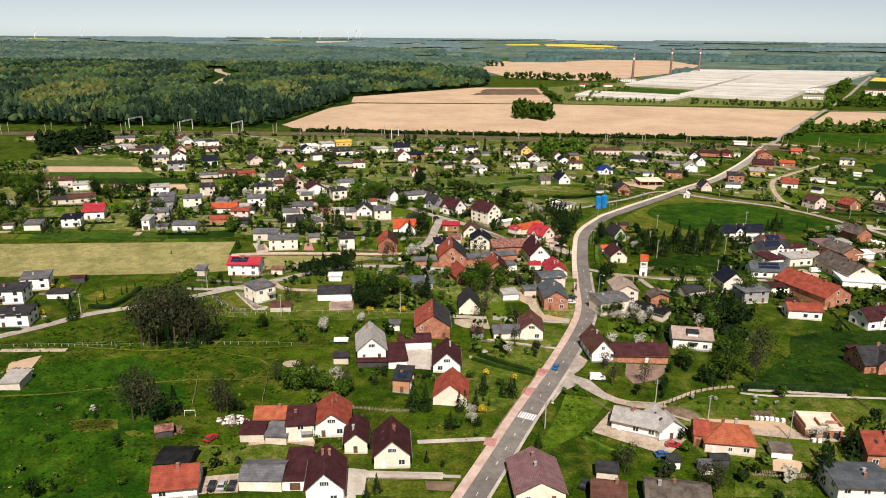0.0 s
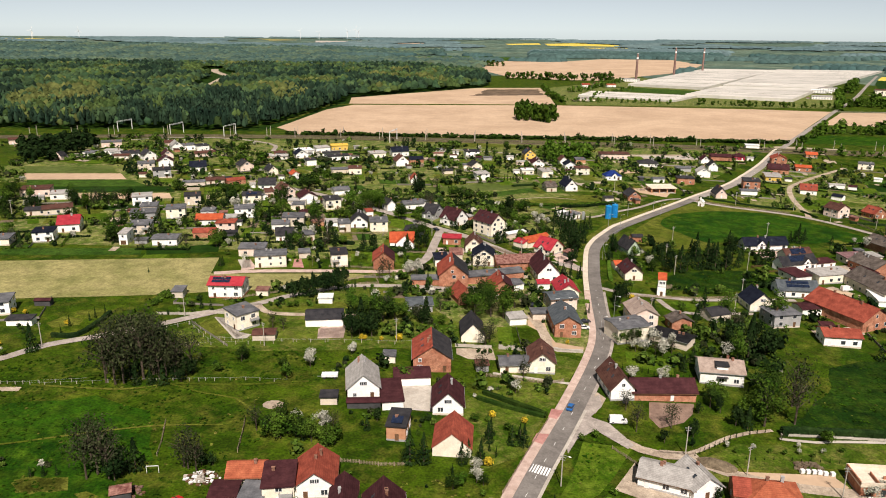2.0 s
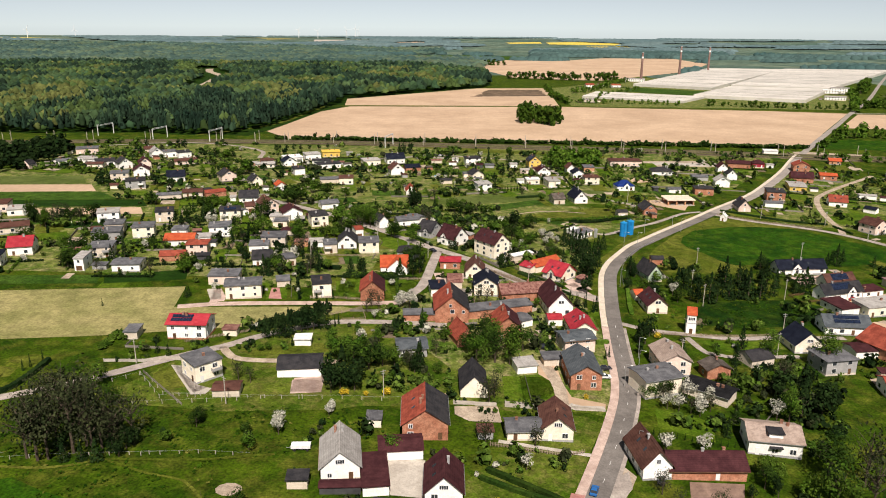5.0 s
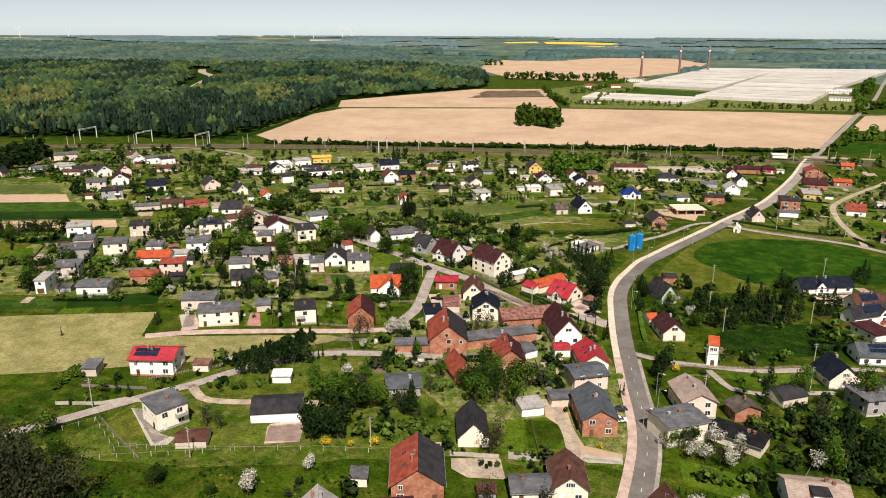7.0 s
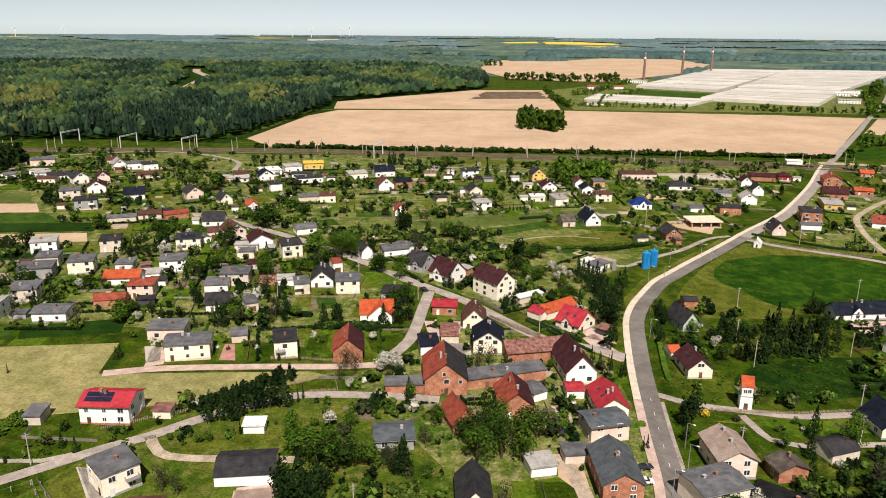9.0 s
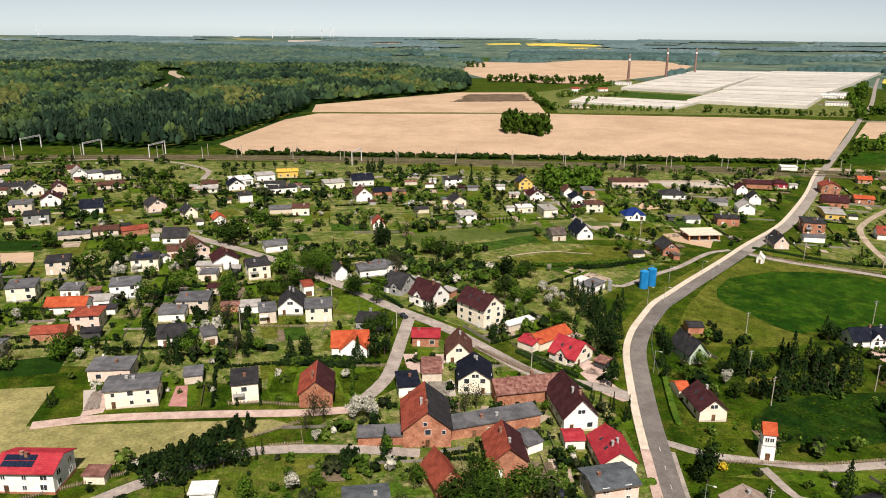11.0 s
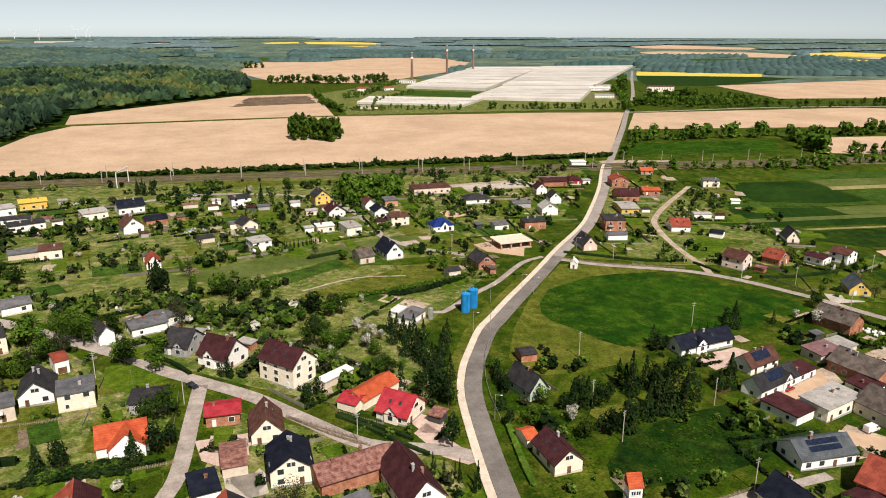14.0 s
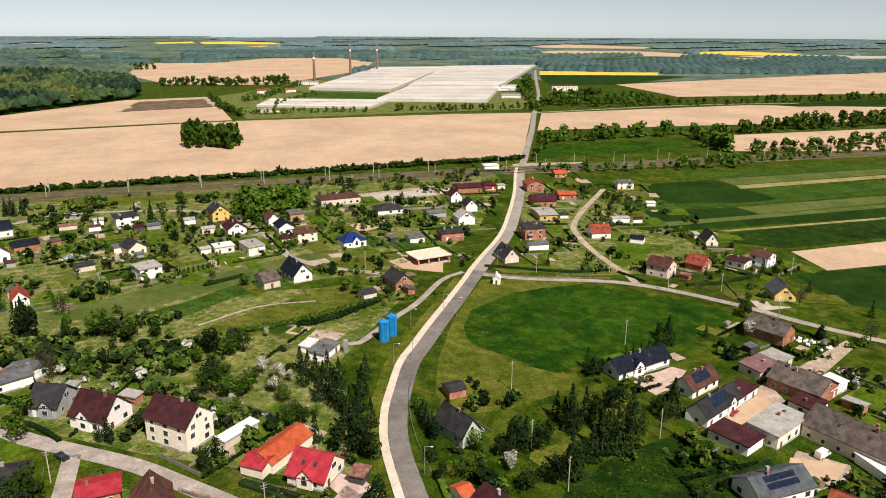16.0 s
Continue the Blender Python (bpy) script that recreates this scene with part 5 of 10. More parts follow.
house(70.0, 452.6, 44.6, 11.3, 5.8, 3.2, 0.0, "f", "white", "grey")
house(66.3, 459.4, 47, 6.6, 3.6, 2.4, 0.0, "f", "white", "white")
house(288.9, 740.0, -11, 12.2, 8.0, 2.8, 0.0, "f", "white", "white")
house(29.6, 357.6, 12, 20.0, 9.0, 4.0, 2.6, "g", "brick", "rust")
house(41.9, 347.2, 98, 18.4, 9.9, 4.5, 5.2, "g", "white", "maroon")
house(14.5, 363.6, 89, 12.0, 10.2, 5.0, 3.4, "g", "cream", "navy")
house(10.2, 384.0, 89, 11.6, 8.4, 3.6, 4.3, "g", "cream", "brown")
house(-1.0, 394.7, -2, 9.2, 8.0, 3.6, 0.9, "g", "brick", "crimson")
house(1.0, 371.4, 2, 6.2, 12.0, 2.7, 1.0, "g", "tan", "rust")
house(-6.2, 359.1, 9, 6.4, 9.0, 3.8, 0.0, "f", "white", "navy")
house(-0.4, 336.2, 93.5, 16.5, 12.8, 5.4, 5.2, "g", "brick", "brown")
house(-12.5, 330.8, 4, 12.1, 5.0, 2.8, 0.0, "f", "brick", "grey")
house(18.3, 338.6, 18, 26.9, 6.0, 3.8, 0.0, "f", "brick", "grey")
house(20.3, 321.8, 94, 13.0, 9.6, 4.5, 3.9, "g", "brick", "red")
house(26.8, 330.1, 32, 5.1, 8.0, 2.7, 0.9, "g", "white", "grey")
house(3.9, 312.5, 110, 11.0, 7.2, 2.7, 4.3, "g", "brick", "red")
house(48.6, 324.2, 94, 13.4, 9.0, 3.6, 3.0, "g", "cream", "crimson")
house(39.7, 331.8, 4, 5.4, 6.0, 2.7, 0.9, "g", "white", "crimson")
house(44.5, 309.6, 14, 11.3, 9.0, 5.0, 1.0, "g", "pink", "slate")
house(42.9, 286.4, 92, 16.6, 9.9, 5.4, 3.0, "g", "brick", "slate")
house(24.7, 291.0, 14, 6.8, 6.0, 2.8, 0.0, "f", "white", "lgrey")
house(34.7, 296.7, 8, 6.9, 5.0, 2.7, 0.0, "f", "tan", "grey")
house(-13.8, 301.7, 8, 10.1, 9.0, 3.1, 1.0, "g", "grey", "slate")
house(7.2, 277.4, 92, 13.6, 8.4, 2.7, 4.3, "g", "cream", "dark")
house(65.4, 280.3, 19, 12.9, 10.0, 6.3, 0.7, "g", "cream", "grey", blind=1)
house(74.6, 296.5, 93, 13.0, 10.0, 5.4, 2.6, "g", "pink", "beige")
house(82.1, 277.8, -39, 14.4, 8.0, 3.1, 0.6, "g", "tan", "black", blind=1)
house(88.6, 292.4, 100, 6.0, 8.2, 3.6, 1.7, "g", "brick", "old")
house(106.7, 303.8, 19, 9.4, 8.0, 2.7, 2.1, "g", "tan", "dark")
house(82.9, 351.2, 94, 12.0, 8.2, 3.6, 3.4, "g", "cream", "maroon")
house(79.0, 362.1, 9, 3.7, 6.0, 2.7, 1.3, "g", "cream", "orange")
house(90.7, 389.1, 104, 12.0, 6.7, 3.6, 4.3, "g", "green", "dark")
house(100.1, 411.6, -1, 5.7, 6.0, 2.7, 0.9, "g", "brick", "dark")
house(19.2, 415.4, -50, 14.6, 10.0, 7.7, 4.3, "g", "cream", "maroon")
house(-0.2, 432.6, -43, 11.7, 11.0, 4.0, 5.2, "g", "white", "maroon", cross=6)
house(-12.7, 445.4, -31, 8.6, 11.0, 3.6, 4.3, "g", "grey", "dark", cross=1.2)
house(-21.5, 469.9, -47, 9.1, 10.0, 3.1, 1.0, "g", "white", "grey")
house(42.8, 397.7, 38, 16.5, 8.0, 2.9, 2.1, "g", "cream", "orange")
house(36.4, 393.4, -45, 6.5, 8.0, 2.7, 1.3, "g", "cream", "crimson")
house(48.7, 384.8, -44, 10.2, 11.0, 3.1, 4.3, "g", "cream", "crimson", cross=6)
house(33.6, 409.7, 34, 12.1, 3.0, 2.7, 0.0, "f", "tan", "white")
house(245.0, 484.2, -64, 10.5, 10.5, 5.6, 3.0, "g", "pink", "brown")
house(269.8, 485.8, -67, 8.9, 11.0, 3.6, 3.4, "g", "brick", "red")
house(292.5, 481.8, -69, 9.7, 9.0, 3.6, 0.7, "g", "white", "maroon")
house(306.5, 479.5, -71, 9.2, 10.0, 5.4, 2.1, "g", "white", "brown")
house(308.5, 519.0, 66, 11.0, 6.7, 3.1, 4.3, "g", "cream", "dark")
house(349.2, 646.0, -25, 11.6, 9.0, 5.2, 0.0, "f", "cream", "grey")
house(271.0, 534.0, -48, 7.3, 6.0, 2.7, 1.3, "g", "white", "navy")
house(289.5, 573.9, -17, 10.8, 6.0, 2.7, 0.5, "g", "white", "lgrey")
house(334.5, 599.1, -27, 5.7, 4.0, 2.4, 0.0, "f", "white", "white")
house(275.6, 441.0, 61, 12.0, 9.0, 3.1, 4.2, "g", "yellow", "slate")
house(233.3, 409.0, -73, 15.0, 10.0, 4.5, 3.4, "g", "brick", "old")
house(214.4, 368.5, 12, 15.3, 6.0, 3.3, 0.0, "f", "white", "white")
house(152.8, 335.1, -4, 16.9, 10.0, 3.6, 3.0, "g", "white", "slate", solar=1)
house(128.8, 317.6, 95, 10.8, 10.4, 3.6, 4.3, "g", "cream", "navy")
house(131.7, 300.6, 11, 11.5, 10.0, 5.4, 0.7, "h", "grey", "grey")
house(146.8, 283.5, -7, 13.2, 9.0, 4.0, 1.7, "g", "white", "red")
house(162.6, 309.3, 114, 28.0, 15.7, 4.5, 4.3, "g", "brick", "red")
house(149.8, 314.1, 8, 11.0, 8.0, 2.7, 0.9, "g", "white", "maroon")
bungalow = house(90.0, 249.9, -9, 13.9, 11.0, 4.6, 2.2, "g", "white", "beige")
part("dormer", box(bmesh.new(), -1.8, -4.6, 4.4, 1.8, -1.0, 6.4), WALL["white"], bungalow)
part("dormer_roof", box(bmesh.new(), -2.2, -5.0, 6.4, 2.2, -0.6, 6.65), FELT["dark"], bungalow, "dark flat dormer roof")
part("porch_roof", box(bmesh.new(), -1.6, -6.6, 2.9, 1.8, -5.4, 3.1), FELT["dark"], bungalow, "dark flat porch roof")
house(66.9, 236.6, 1, 19.9, 9.0, 3.1, 2.6, "g", "brick", "maroon")
house(52.8, 238.4, 97, 14.0, 7.7, 4.0, 4.3, "g", "white", "brown")
house(56.1, 188.8, -23, 13.8, 9.0, 3.1, 2.1, "g", "white", "lgrey")
house(62.9, 187.2, 106, 10.0, 8.1, 3.4, 3.0, "g", "white", "lgrey")
house(79.5, 181.5, -8, 13.5, 11.0, 3.2, 3.4, "h", "pink", "clay")
house(72.4, 183.4, -11, 3.8, 8.0, 3.6, 2.6, "g", "brick", "red")
house(105.1, 160.3, -1, 14.1, 11.0, 5.4, 0.7, "g", "white", "slate")
house(119.7, 178.1, -3, 8.7, 11.0, 4.5, 3.4, "g", "brick", "red")
house(150.1, 237.0, 9, 12.1, 11.0, 3.6, 4.4, "g", "brick", "dark", cross=(2.0, 3.4, 1.2))
house(173.2, 276.7, 16, 15.4, 10.0, 4.5, 3.4, "g", "white", "maroon")
house(194.4, 328.7, -9, 19.0, 14.0, 2.8, 0.0, "f", "white", "white")
house(-33.4, 182.6, 96, 12.2, 9.7, 3.8, 3.6, "g", "white", "red")
house(-41.7, 178.6, 8, 7.5, 10.0, 5.2, 0.0, "f", "cream", "maroon")
house(-51.1, 183.5, 4, 8.6, 7.0, 3.1, 1.9, "g", "cream", "clay")
house(-54.4, 175.9, 4, 6.6, 7.0, 2.5, 0.5, "g", "tan", "maroon")
house(-47.3, 175.3, -2, 5.8, 7.0, 2.5, 0.0, "f", "tan", "grey")
house(-15.2, 168.8, 96, 12.0, 9.4, 4.0, 4.3, "g", "cream", "maroon")
house(-25.4, 174.0, 95, 10.0, 6.1, 3.6, 2.6, "g", "cream", "maroon")
house(-30.2, 153.0, 96, 12.6, 9.0, 4.5, 4.3, "g", "white", "maroon")
house(-38.3, 158.7, 4, 6.3, 14.0, 3.0, 0.0, "f", "white", "maroon")
house(-46.4, 155.4, 1, 10.5, 9.0, 3.0, 1.5, "g", "cream", "grey")
house(-66.9, 151.4, 11, 10.4, 10.0, 3.1, 3.0, "g", "white", "red")
house(-70.8, 161.5, 1, 8.7, 8.0, 2.3, 0.7, "g", "dark", "black")
house(22.6, 157.9, 94, 15.0, 12.3, 3.1, 3.3, "g", "cream", "plum")
house(-174.0, 282.0, 17, 10.6, 9.0, 5.2, 0.0, "f", "white", "grey")
house(-135.2, 199.3, 5, 6.0, 8.0, 2.5, 0.0, "f", "tan", "lgrey")
house(-201.8, 392.3, 16, 10.4, 11.0, 4.5, 3.4, "g", "white", "crimson")
house(-205.0, 373.2, 15, 9.6, 9.0, 5.2, 0.0, "f", "white", "navy")
house(-221.5, 365.5, 12, 7.9, 9.0, 3.3, 0.0, "f", "cream", "grey")
house(-258.1, 462.0, 16, 16.8, 10.0, 4.8, 0.0, "f", "pink", "brown")
house(-240.4, 457.1, 19, 11.2, 9.0, 3.8, 0.0, "f", "white", "lgrey")
house(-234.9, 420.8, 17, 11.7, 9.0, 3.1, 0.9, "g", "tan", "dark")
house(-225.4, 424.2, 29, 15.0, 10.0, 3.6, 1.3, "g", "tan", "brown")
house(-395.0, 673.9, 33, 12.1, 9.0, 4.5, 1.3, "g", "pink", "brown")
house(177.8, 356.0, 15, 17.8, 9.2, 4.5, 0.0, "f", "cream", "lgrey")
house(162.6, 357.0, 16, 8.8, 12.0, 3.0, 0.0, "f", "white", "maroon")
house(168.9, 371.9, 17, 20.0, 7.2, 3.8, 3.2, "g", "white", "dark", solar=1, cross=4)
house(184.8, 376.7, 17, 11.0, 6.0, 3.2, 0.0, "f", "white", "maroon")
house(175.5, 386.7, 15, 15.0, 7.5, 3.2, 3.2, "g", "white", "brown", solar=1)
house(166.5, 405.4, 7, 24.0, 8.0, 3.2, 3.2, "g", "white", "navy", cross=-3)
house(207.3, 372.2, 104, 17.0, 13.0, 4.2, 3.5, "g", "brick", "old")
house(198.4, 362.5, 15, 9.5, 7.9, 3.1, 0.0, "f", "white", "maroon")
house(205.5, 388.0, 10, 12.0, 8.0, 3.3, 0.0, "f", "tan", "plum")
house(216.5, 391.0, 10, 8.0, 8.0, 3.0, 0.0, "f", "tan", "lgrey")
house(193.0, 341.0, -80, 26.0, 14.0, 4.5, 4.0, "g", "tan", "old")


house(752, 1330, -20, 46, 12, 9.5, 1.5, "g", "cream", "brown")
house(655, 1372, -22, 34, 14, 6.0, 0.0, "f", "white", "white")
house(598, 1250, -22, 30, 12, 5.0, 1.5, "g", "white", "lgrey")
house(690, 1420, -22, 30, 16, 6.5, 0.0, "f", "white", "lgrey")
house(250, 1474, 10, 16, 10, 5.0, 2.5, "g", "white", "red")
house(277, 1500, 10, 14, 9, 4.5, 2.5, "g", "cream", "brown")
house(300, 1480, 10, 18, 9, 4.5, 2.0, "g", "white", "clay")
house(373, 1641, -25, 40, 14, 6.5, 0.0, "f", "white", "lgrey")
house(199, 1190, 0, 18, 9, 4.0, 1.0, "g", "tan", "lgrey")
house(-79.3, 174.8, 20, 4.5, 3.6, 2.0, 0.9, "g", "dark", "rust")
house(57.2, 153.7, -8, 15.0, 9.0, 3.2, 2.2, "g", "cream", "old")
house(40.2, 153.5, -8, 8.0, 7.0, 3.2, 2.2, "g", "tan", "brown")
house(69.1, 167.3, 4, 3.4, 3.0, 2.3, 0.0, "f", "cream", "grey")
house(73.7, 171.0, 4, 5.0, 3.0, 2.4, 0.6, "g", "dark", "dark")
house(60.9, 169.3, 4, 3.0, 3.0, 2.4, 0.0, "f", "white", "dark")
house(-175.0, 266.2, 8, 11.0, 9.0, 5.6, 0.0, "f", "white", "dark")
house(-161.0, 244.8, 8, 11.5, 9.0, 5.0, 0.0, "f", "white", "dark")
house(-159.0, 271.7, 6, 9.0, 4.0, 2.4, 0.0, "f", "white", "dark")
house(-160.8, 290.4, 4, 6.0, 3.0, 2.2, 0.5, "g", "dark", "maroon")
house(-296.1, 607.2, 4, 9, 6, 2.8, 1.2, "h", "white", "lgrey")
house(-285.3, 624.0, 4, 11, 6, 3, 0, "f", "white", "lgrey")
house(-264.5, 596.8, 6, 11, 7, 3.2, 0.8, "g", "cream", "brown")
house(-308.3, 585.7, 80, 7, 6, 3.2, 3, "g", "pink", "dark")
house(210.6, 541.5, -10, 11, 6, 2.9, 1.0, "g", "white", "grey")
house(-6.0, 579.4, 14, 8, 5, 2.6, 0, "f", "tan", "dark")
house(-144.6, 618.0, 6, 14, 7, 3.2, 1.0, "g", "cream", "lgrey")
house(-97.1, 463.3, 4, 11, 5, 3.0, 0, "f", "cream", "lgrey")
house(-94.8, 454.2, 4, 8, 5, 2.6, 0, "f", "cream", "lgrey")
house(-105.5, 639.9, 5, 14, 7, 3.4, 0.8, "g", "white", "dark")
house(9.3, 605.1, 12, 6, 5, 2.8, 0, "f", "cream", "grey")
house(63.4, 635.3, 8, 5, 5, 2.6, 0.8, "g", "tan", "brown")
house(-15.1, 658.7, 6, 9, 4, 2.4, 0.6, "g", "tan", "rust")
house(-1.7, 651.2, 4, 6, 4, 2.5, 0.5, "g", "white", "brown")
house(0.3, 663.4, 4, 5, 4, 3, 1, "g", "white", "lgrey")
house(46.8, 649.1, 6, 6, 5, 2.8, 0.8, "g", "white", "lgrey")
house(54.0, 626.1, 6, 7, 5, 2.8, 0.8, "g", "pink", "lgrey")
house(27.6, 644.3, 2, 7, 4, 2.4, 0, "f", "grey", "grey")
house(19.8, 643.3, 2, 5, 4, 2.6, 0.6, "g", "dark", "maroon")


# ---- woods ----
LEAF = material("leaves", (0.02464, 0.06272, 0.00448), (0.0672, 0.1165, 0.01232), 5, 0.6, amount=0.40, island=0.35, thing=0.3, bump=0)
DARKLEAF = material("dark_leaves", (0.006, 0.017, 0.004), (0.016, 0.032, 0.007), 5, 0.6, amount=0.35, island=0.4, thing=0.25, bump=0)
WOODLEAF = material("wood_leaves", (0.02236, 0.04816, 0.0215), (0.04816, 0.07912, 0.03096), 75, 6.0, amount=0.25, island=0.4, bump=0)
# leaves of the distant woods: blue haze is put into the base colours
HAZYFARLEAF = material("hazed_far_leaves", (0.040, 0.080, 0.076), (0.064, 0.108, 0.098), 260, 20.0, amount=0.2, island=0.15, bump=0)
HAZYHILLLEAF = material("hazed_hill_leaves", (0.080, 0.130, 0.136), (0.110, 0.160, 0.160), 300, 20.0, amount=0.2, island=0.10, bump=0)
DEEPLEAF = material("deep_leaves", (0.010, 0.026, 0.003), (0.025, 0.048, 0.006), 5, 0.6, amount=0.3, island=0.25, thing=0.2, bump=0)
OLIVE = material("olive_twigs", (0.018, 0.026, 0.010), (0.040, 0.048, 0.019), 4, 0.6, amount=0.35, island=0.4, thing=0.2, bump=0)
BUSHLEAF = material("bush_leaves", (0.034, 0.072, 0.007), (0.082, 0.126, 0.020), 6, 0.6, amount=0.4, island=0.45, bump=0)
BLOSSOM = material("white_blossom", (0.30, 0.30, 0.23), (0.44, 0.43, 0.36), 3, 0.5, amount=0.3, island=0.35, bump=0)
YELLOW = material("yellow_blossom", (0.42, 0.30, 0.02), (0.55, 0.40, 0.03), 3, 0.5, amount=0.3, island=0.35, bump=0)
BARK = material("bark", (0.055, 0.042, 0.03), (0.10, 0.08, 0.058), 1, 0.2, amount=0.3)


def inside(x, y, poly):
    hit = False
    for (x0, y0), (x1, y1) in zip(poly, poly[1:] + poly[:1]):
        if (y0 > y) != (y1 > y) and x < (x1 - x0) * (y - y0) / (y1 - y0) + x0:
            hit = not hit
    return hit


def tuft(n, size, seed, lumps=5, cone=0.0, up=0.25):
    """n leaf sprays on a lumpy crown of radius 1 round the origin, as points and triangles; cone: how far it tapers upward; up: how far the sprays lie flat."""
    r = np.random.RandomState(seed)
    c = r.normal(size=(lumps, 3))
    lump = 1.05 / (lumps + 1) ** 0.42
    c = (1 - lump) * c / np.linalg.norm(c, axis=1)[:, None] * r.uniform(0.35, 1.05, (lumps, 1))
    d = r.normal(size=(n, 3))
    d /= np.linalg.norm(d, axis=1)[:, None]
    p = c[r.randint(lumps, size=n)] + d * lump * r.uniform(0.7, 1.1, (n, 1))
    if cone:
        z = r.uniform(0, 1, n) ** 1.5
        a, w = r.uniform(0, 6.2832, n), (1 - z) * r.uniform(0.55, 1.0, n)
        w *= 1 - 0.25 * (np.sin(z * 40) > 0)
        p = np.stack([w * np.cos(a), w * np.sin(a), 2 * z - 1], 1)
        d = np.stack([np.cos(a), np.sin(a), np.full(n, 0.5)], 1)
    nrm = d + r.normal(size=(n, 3)) * 0.30 + (0, 0, up)
    nrm /= np.linalg.norm(nrm, axis=1)[:, None]
    u = np.cross(nrm, r.normal(size=(n, 3)))
    u /= np.linalg.norm(u, axis=1)[:, None]
    v = np.cross(nrm, u)
    s = size * r.uniform(0.6, 1.3, (n, 1))
    u, v = u * s, v * s * r.uniform(0.6, 1.0, (n, 1))
    verts = np.stack([p - u - v * 0.6, p + u * 0.5 - v, p + u + v * 0.6, p - u * 0.5 + v], 1).reshape(-1, 3)
    k = 4 * np.arange(n)[:, None]
    return verts, np.concatenate([k + (0, 1, 2), k + (0, 2, 3)])


TUFTS = [tuft(32, 0.35, i, 4) for i in range(8)]
SMALL = [tuft(22, 0.38, 300 + i, 3) for i in range(8)]
FINE = [tuft(50, 0.25, 200 + i, 7) for i in range(8)]
CLIPPED = [tuft(14, 0.50, 320 + i, 3) for i in range(8)]
BUSHES = [tuft(56, 0.25, 20 + i, 5) for i in range(8)]


def crowns(name, spots, label, mat, shapes, category="trees"):
    """Many crowns in one mesh. spots: x, y, z of the crown's middle, radius across, half height."""
    verts, tris, n = [], [], 0
    rnd = random.Random(len(spots))
    for x, y, z, r, h in spots:
        v, f = shapes[rnd.randrange(len(shapes))]
        c, s = math.cos(t := rnd.uniform(0, 6.28)), math.sin(t)
        verts.append(np.stack([x + r * (c * v[:, 0] - s * v[:, 1]), y + r * (s * v[:, 0] + c * v[:, 1]), z + h * v[:, 2]], 1))
        tris.append(f + n)
        n += len(v)
    return structure(name, triangles(name, np.concatenate(verts), np.concatenate(tris)), mat, label, category, "stuff")


def wood(name, poly, gap, tall, label, mat=WOODLEAF, far=1e9):
    """Crowns all over that outline."""
    rnd = random.Random(int(abs(poly[0][0])))
    lo, hi = np.min(poly, 0), np.max(poly, 0)
    spots = []
    y = lo[1]
    while y < hi[1]:
        step = gap * (1 if y < far else 1.5)
        x = lo[0]
        while x < hi[0]:
            px, py = x + rnd.uniform(-0.6, 0.6) * step, y + rnd.uniform(-0.6, 0.6) * step
            if -0.7 * py - 60 < px < 1.6 * py and inside(px, py, poly) and not (py > 1300 and px < -400 and any((px - q.x) ** 2 + (py - q.y) ** 2 < 700 for q in FOREST_ROAD)):
                h = tall * rnd.uniform(0.7, 1.2)
                r = step * rnd.uniform(0.55, 0.95)
                spots.append((px, py, gz(px, py) + h * 0.58, r, h * 0.5))
                if name == "copse":
                    spots.append((px + rnd.uniform(-3, 3), py - rnd.uniform(0, 4), gz(px, py) + h * 0.25, r * 0.8, h * 0.32))
            x += step
        y += step * 0.9
    return crowns(name, spots, label, mat, FINE)


FOREST_ROAD = smooth([(-455, 1360), (-466, 1415), (-499, 1591), (-526, 1727), (-600, 1881), (-640, 2000)], 12)
FOREST = [(-430, 800), (-340, 815), (-290, 800), (-222, 800), (-206, 880), (-176, 1050), (-170, 1110), (-172, 1205), (-74, 1318), (42, 1442), (66, 1500), (70, 1800), (-100, 2150), (-1600, 2150), (-1100, 900)]
# dark sheet under the crowns: its colour supplies the shade in the gaps
patch("forest_floor", [(x + 14, y) for x, y in FOREST[:9]] + FOREST[9:], PASTURE, "dark shaded grass and brush under the forest", 0.05, "forest floor")


# stands of one kind in the forest
STAND_AREAS = [
    ("olive", [(-632, 1053), (-655, 1152), (-656, 1275), (-589, 1256), (-494, 1049), (-499, 996), (-518, 947), (-544, 916)]),
    ("olive", [(-326, 1315), (-299, 1376), (-231, 1177), (-214, 1059), (-254, 1055)]),
    ("olive", [(-163, 1836), (-123, 1955), (-105, 1745), (-138, 1694)]),
    ("fresh", [(-557, 991), (-540, 1009), (-480, 894), (-494, 880)]),
    ("fresh", [(-484, 966), (-470, 1051), (-410, 928), (-418, 873)]),
    ("fresh", [(-404, 989), (-388, 1007), (-354, 920), (-369, 904)]),
    ("fresh", [(-263, 809), (-238, 877), (-186, 709), (-208, 668)]),
    ("fresh", [(-735, 2038), (-632, 2057), (-505, 1639), (-587, 1627)]),
    ("fresh", [(-493, 797), (-475, 799), (-413, 693), (-428, 691)]),
    ("conifer", [(-540, 875), (-481, 853), (-399, 848), (-323, 702), (-313, 593), (-360, 581)]),
    ("conifer", [(-387, 835), (-338, 894), (-327, 1114), (-263, 1028), (-173, 922), (-152, 859), (-209, 780), (-240, 719), (-290, 658)]),
    ("conifer", [(-392, 1182), (-385, 1281), (-253, 988), (-282, 846)]),
]


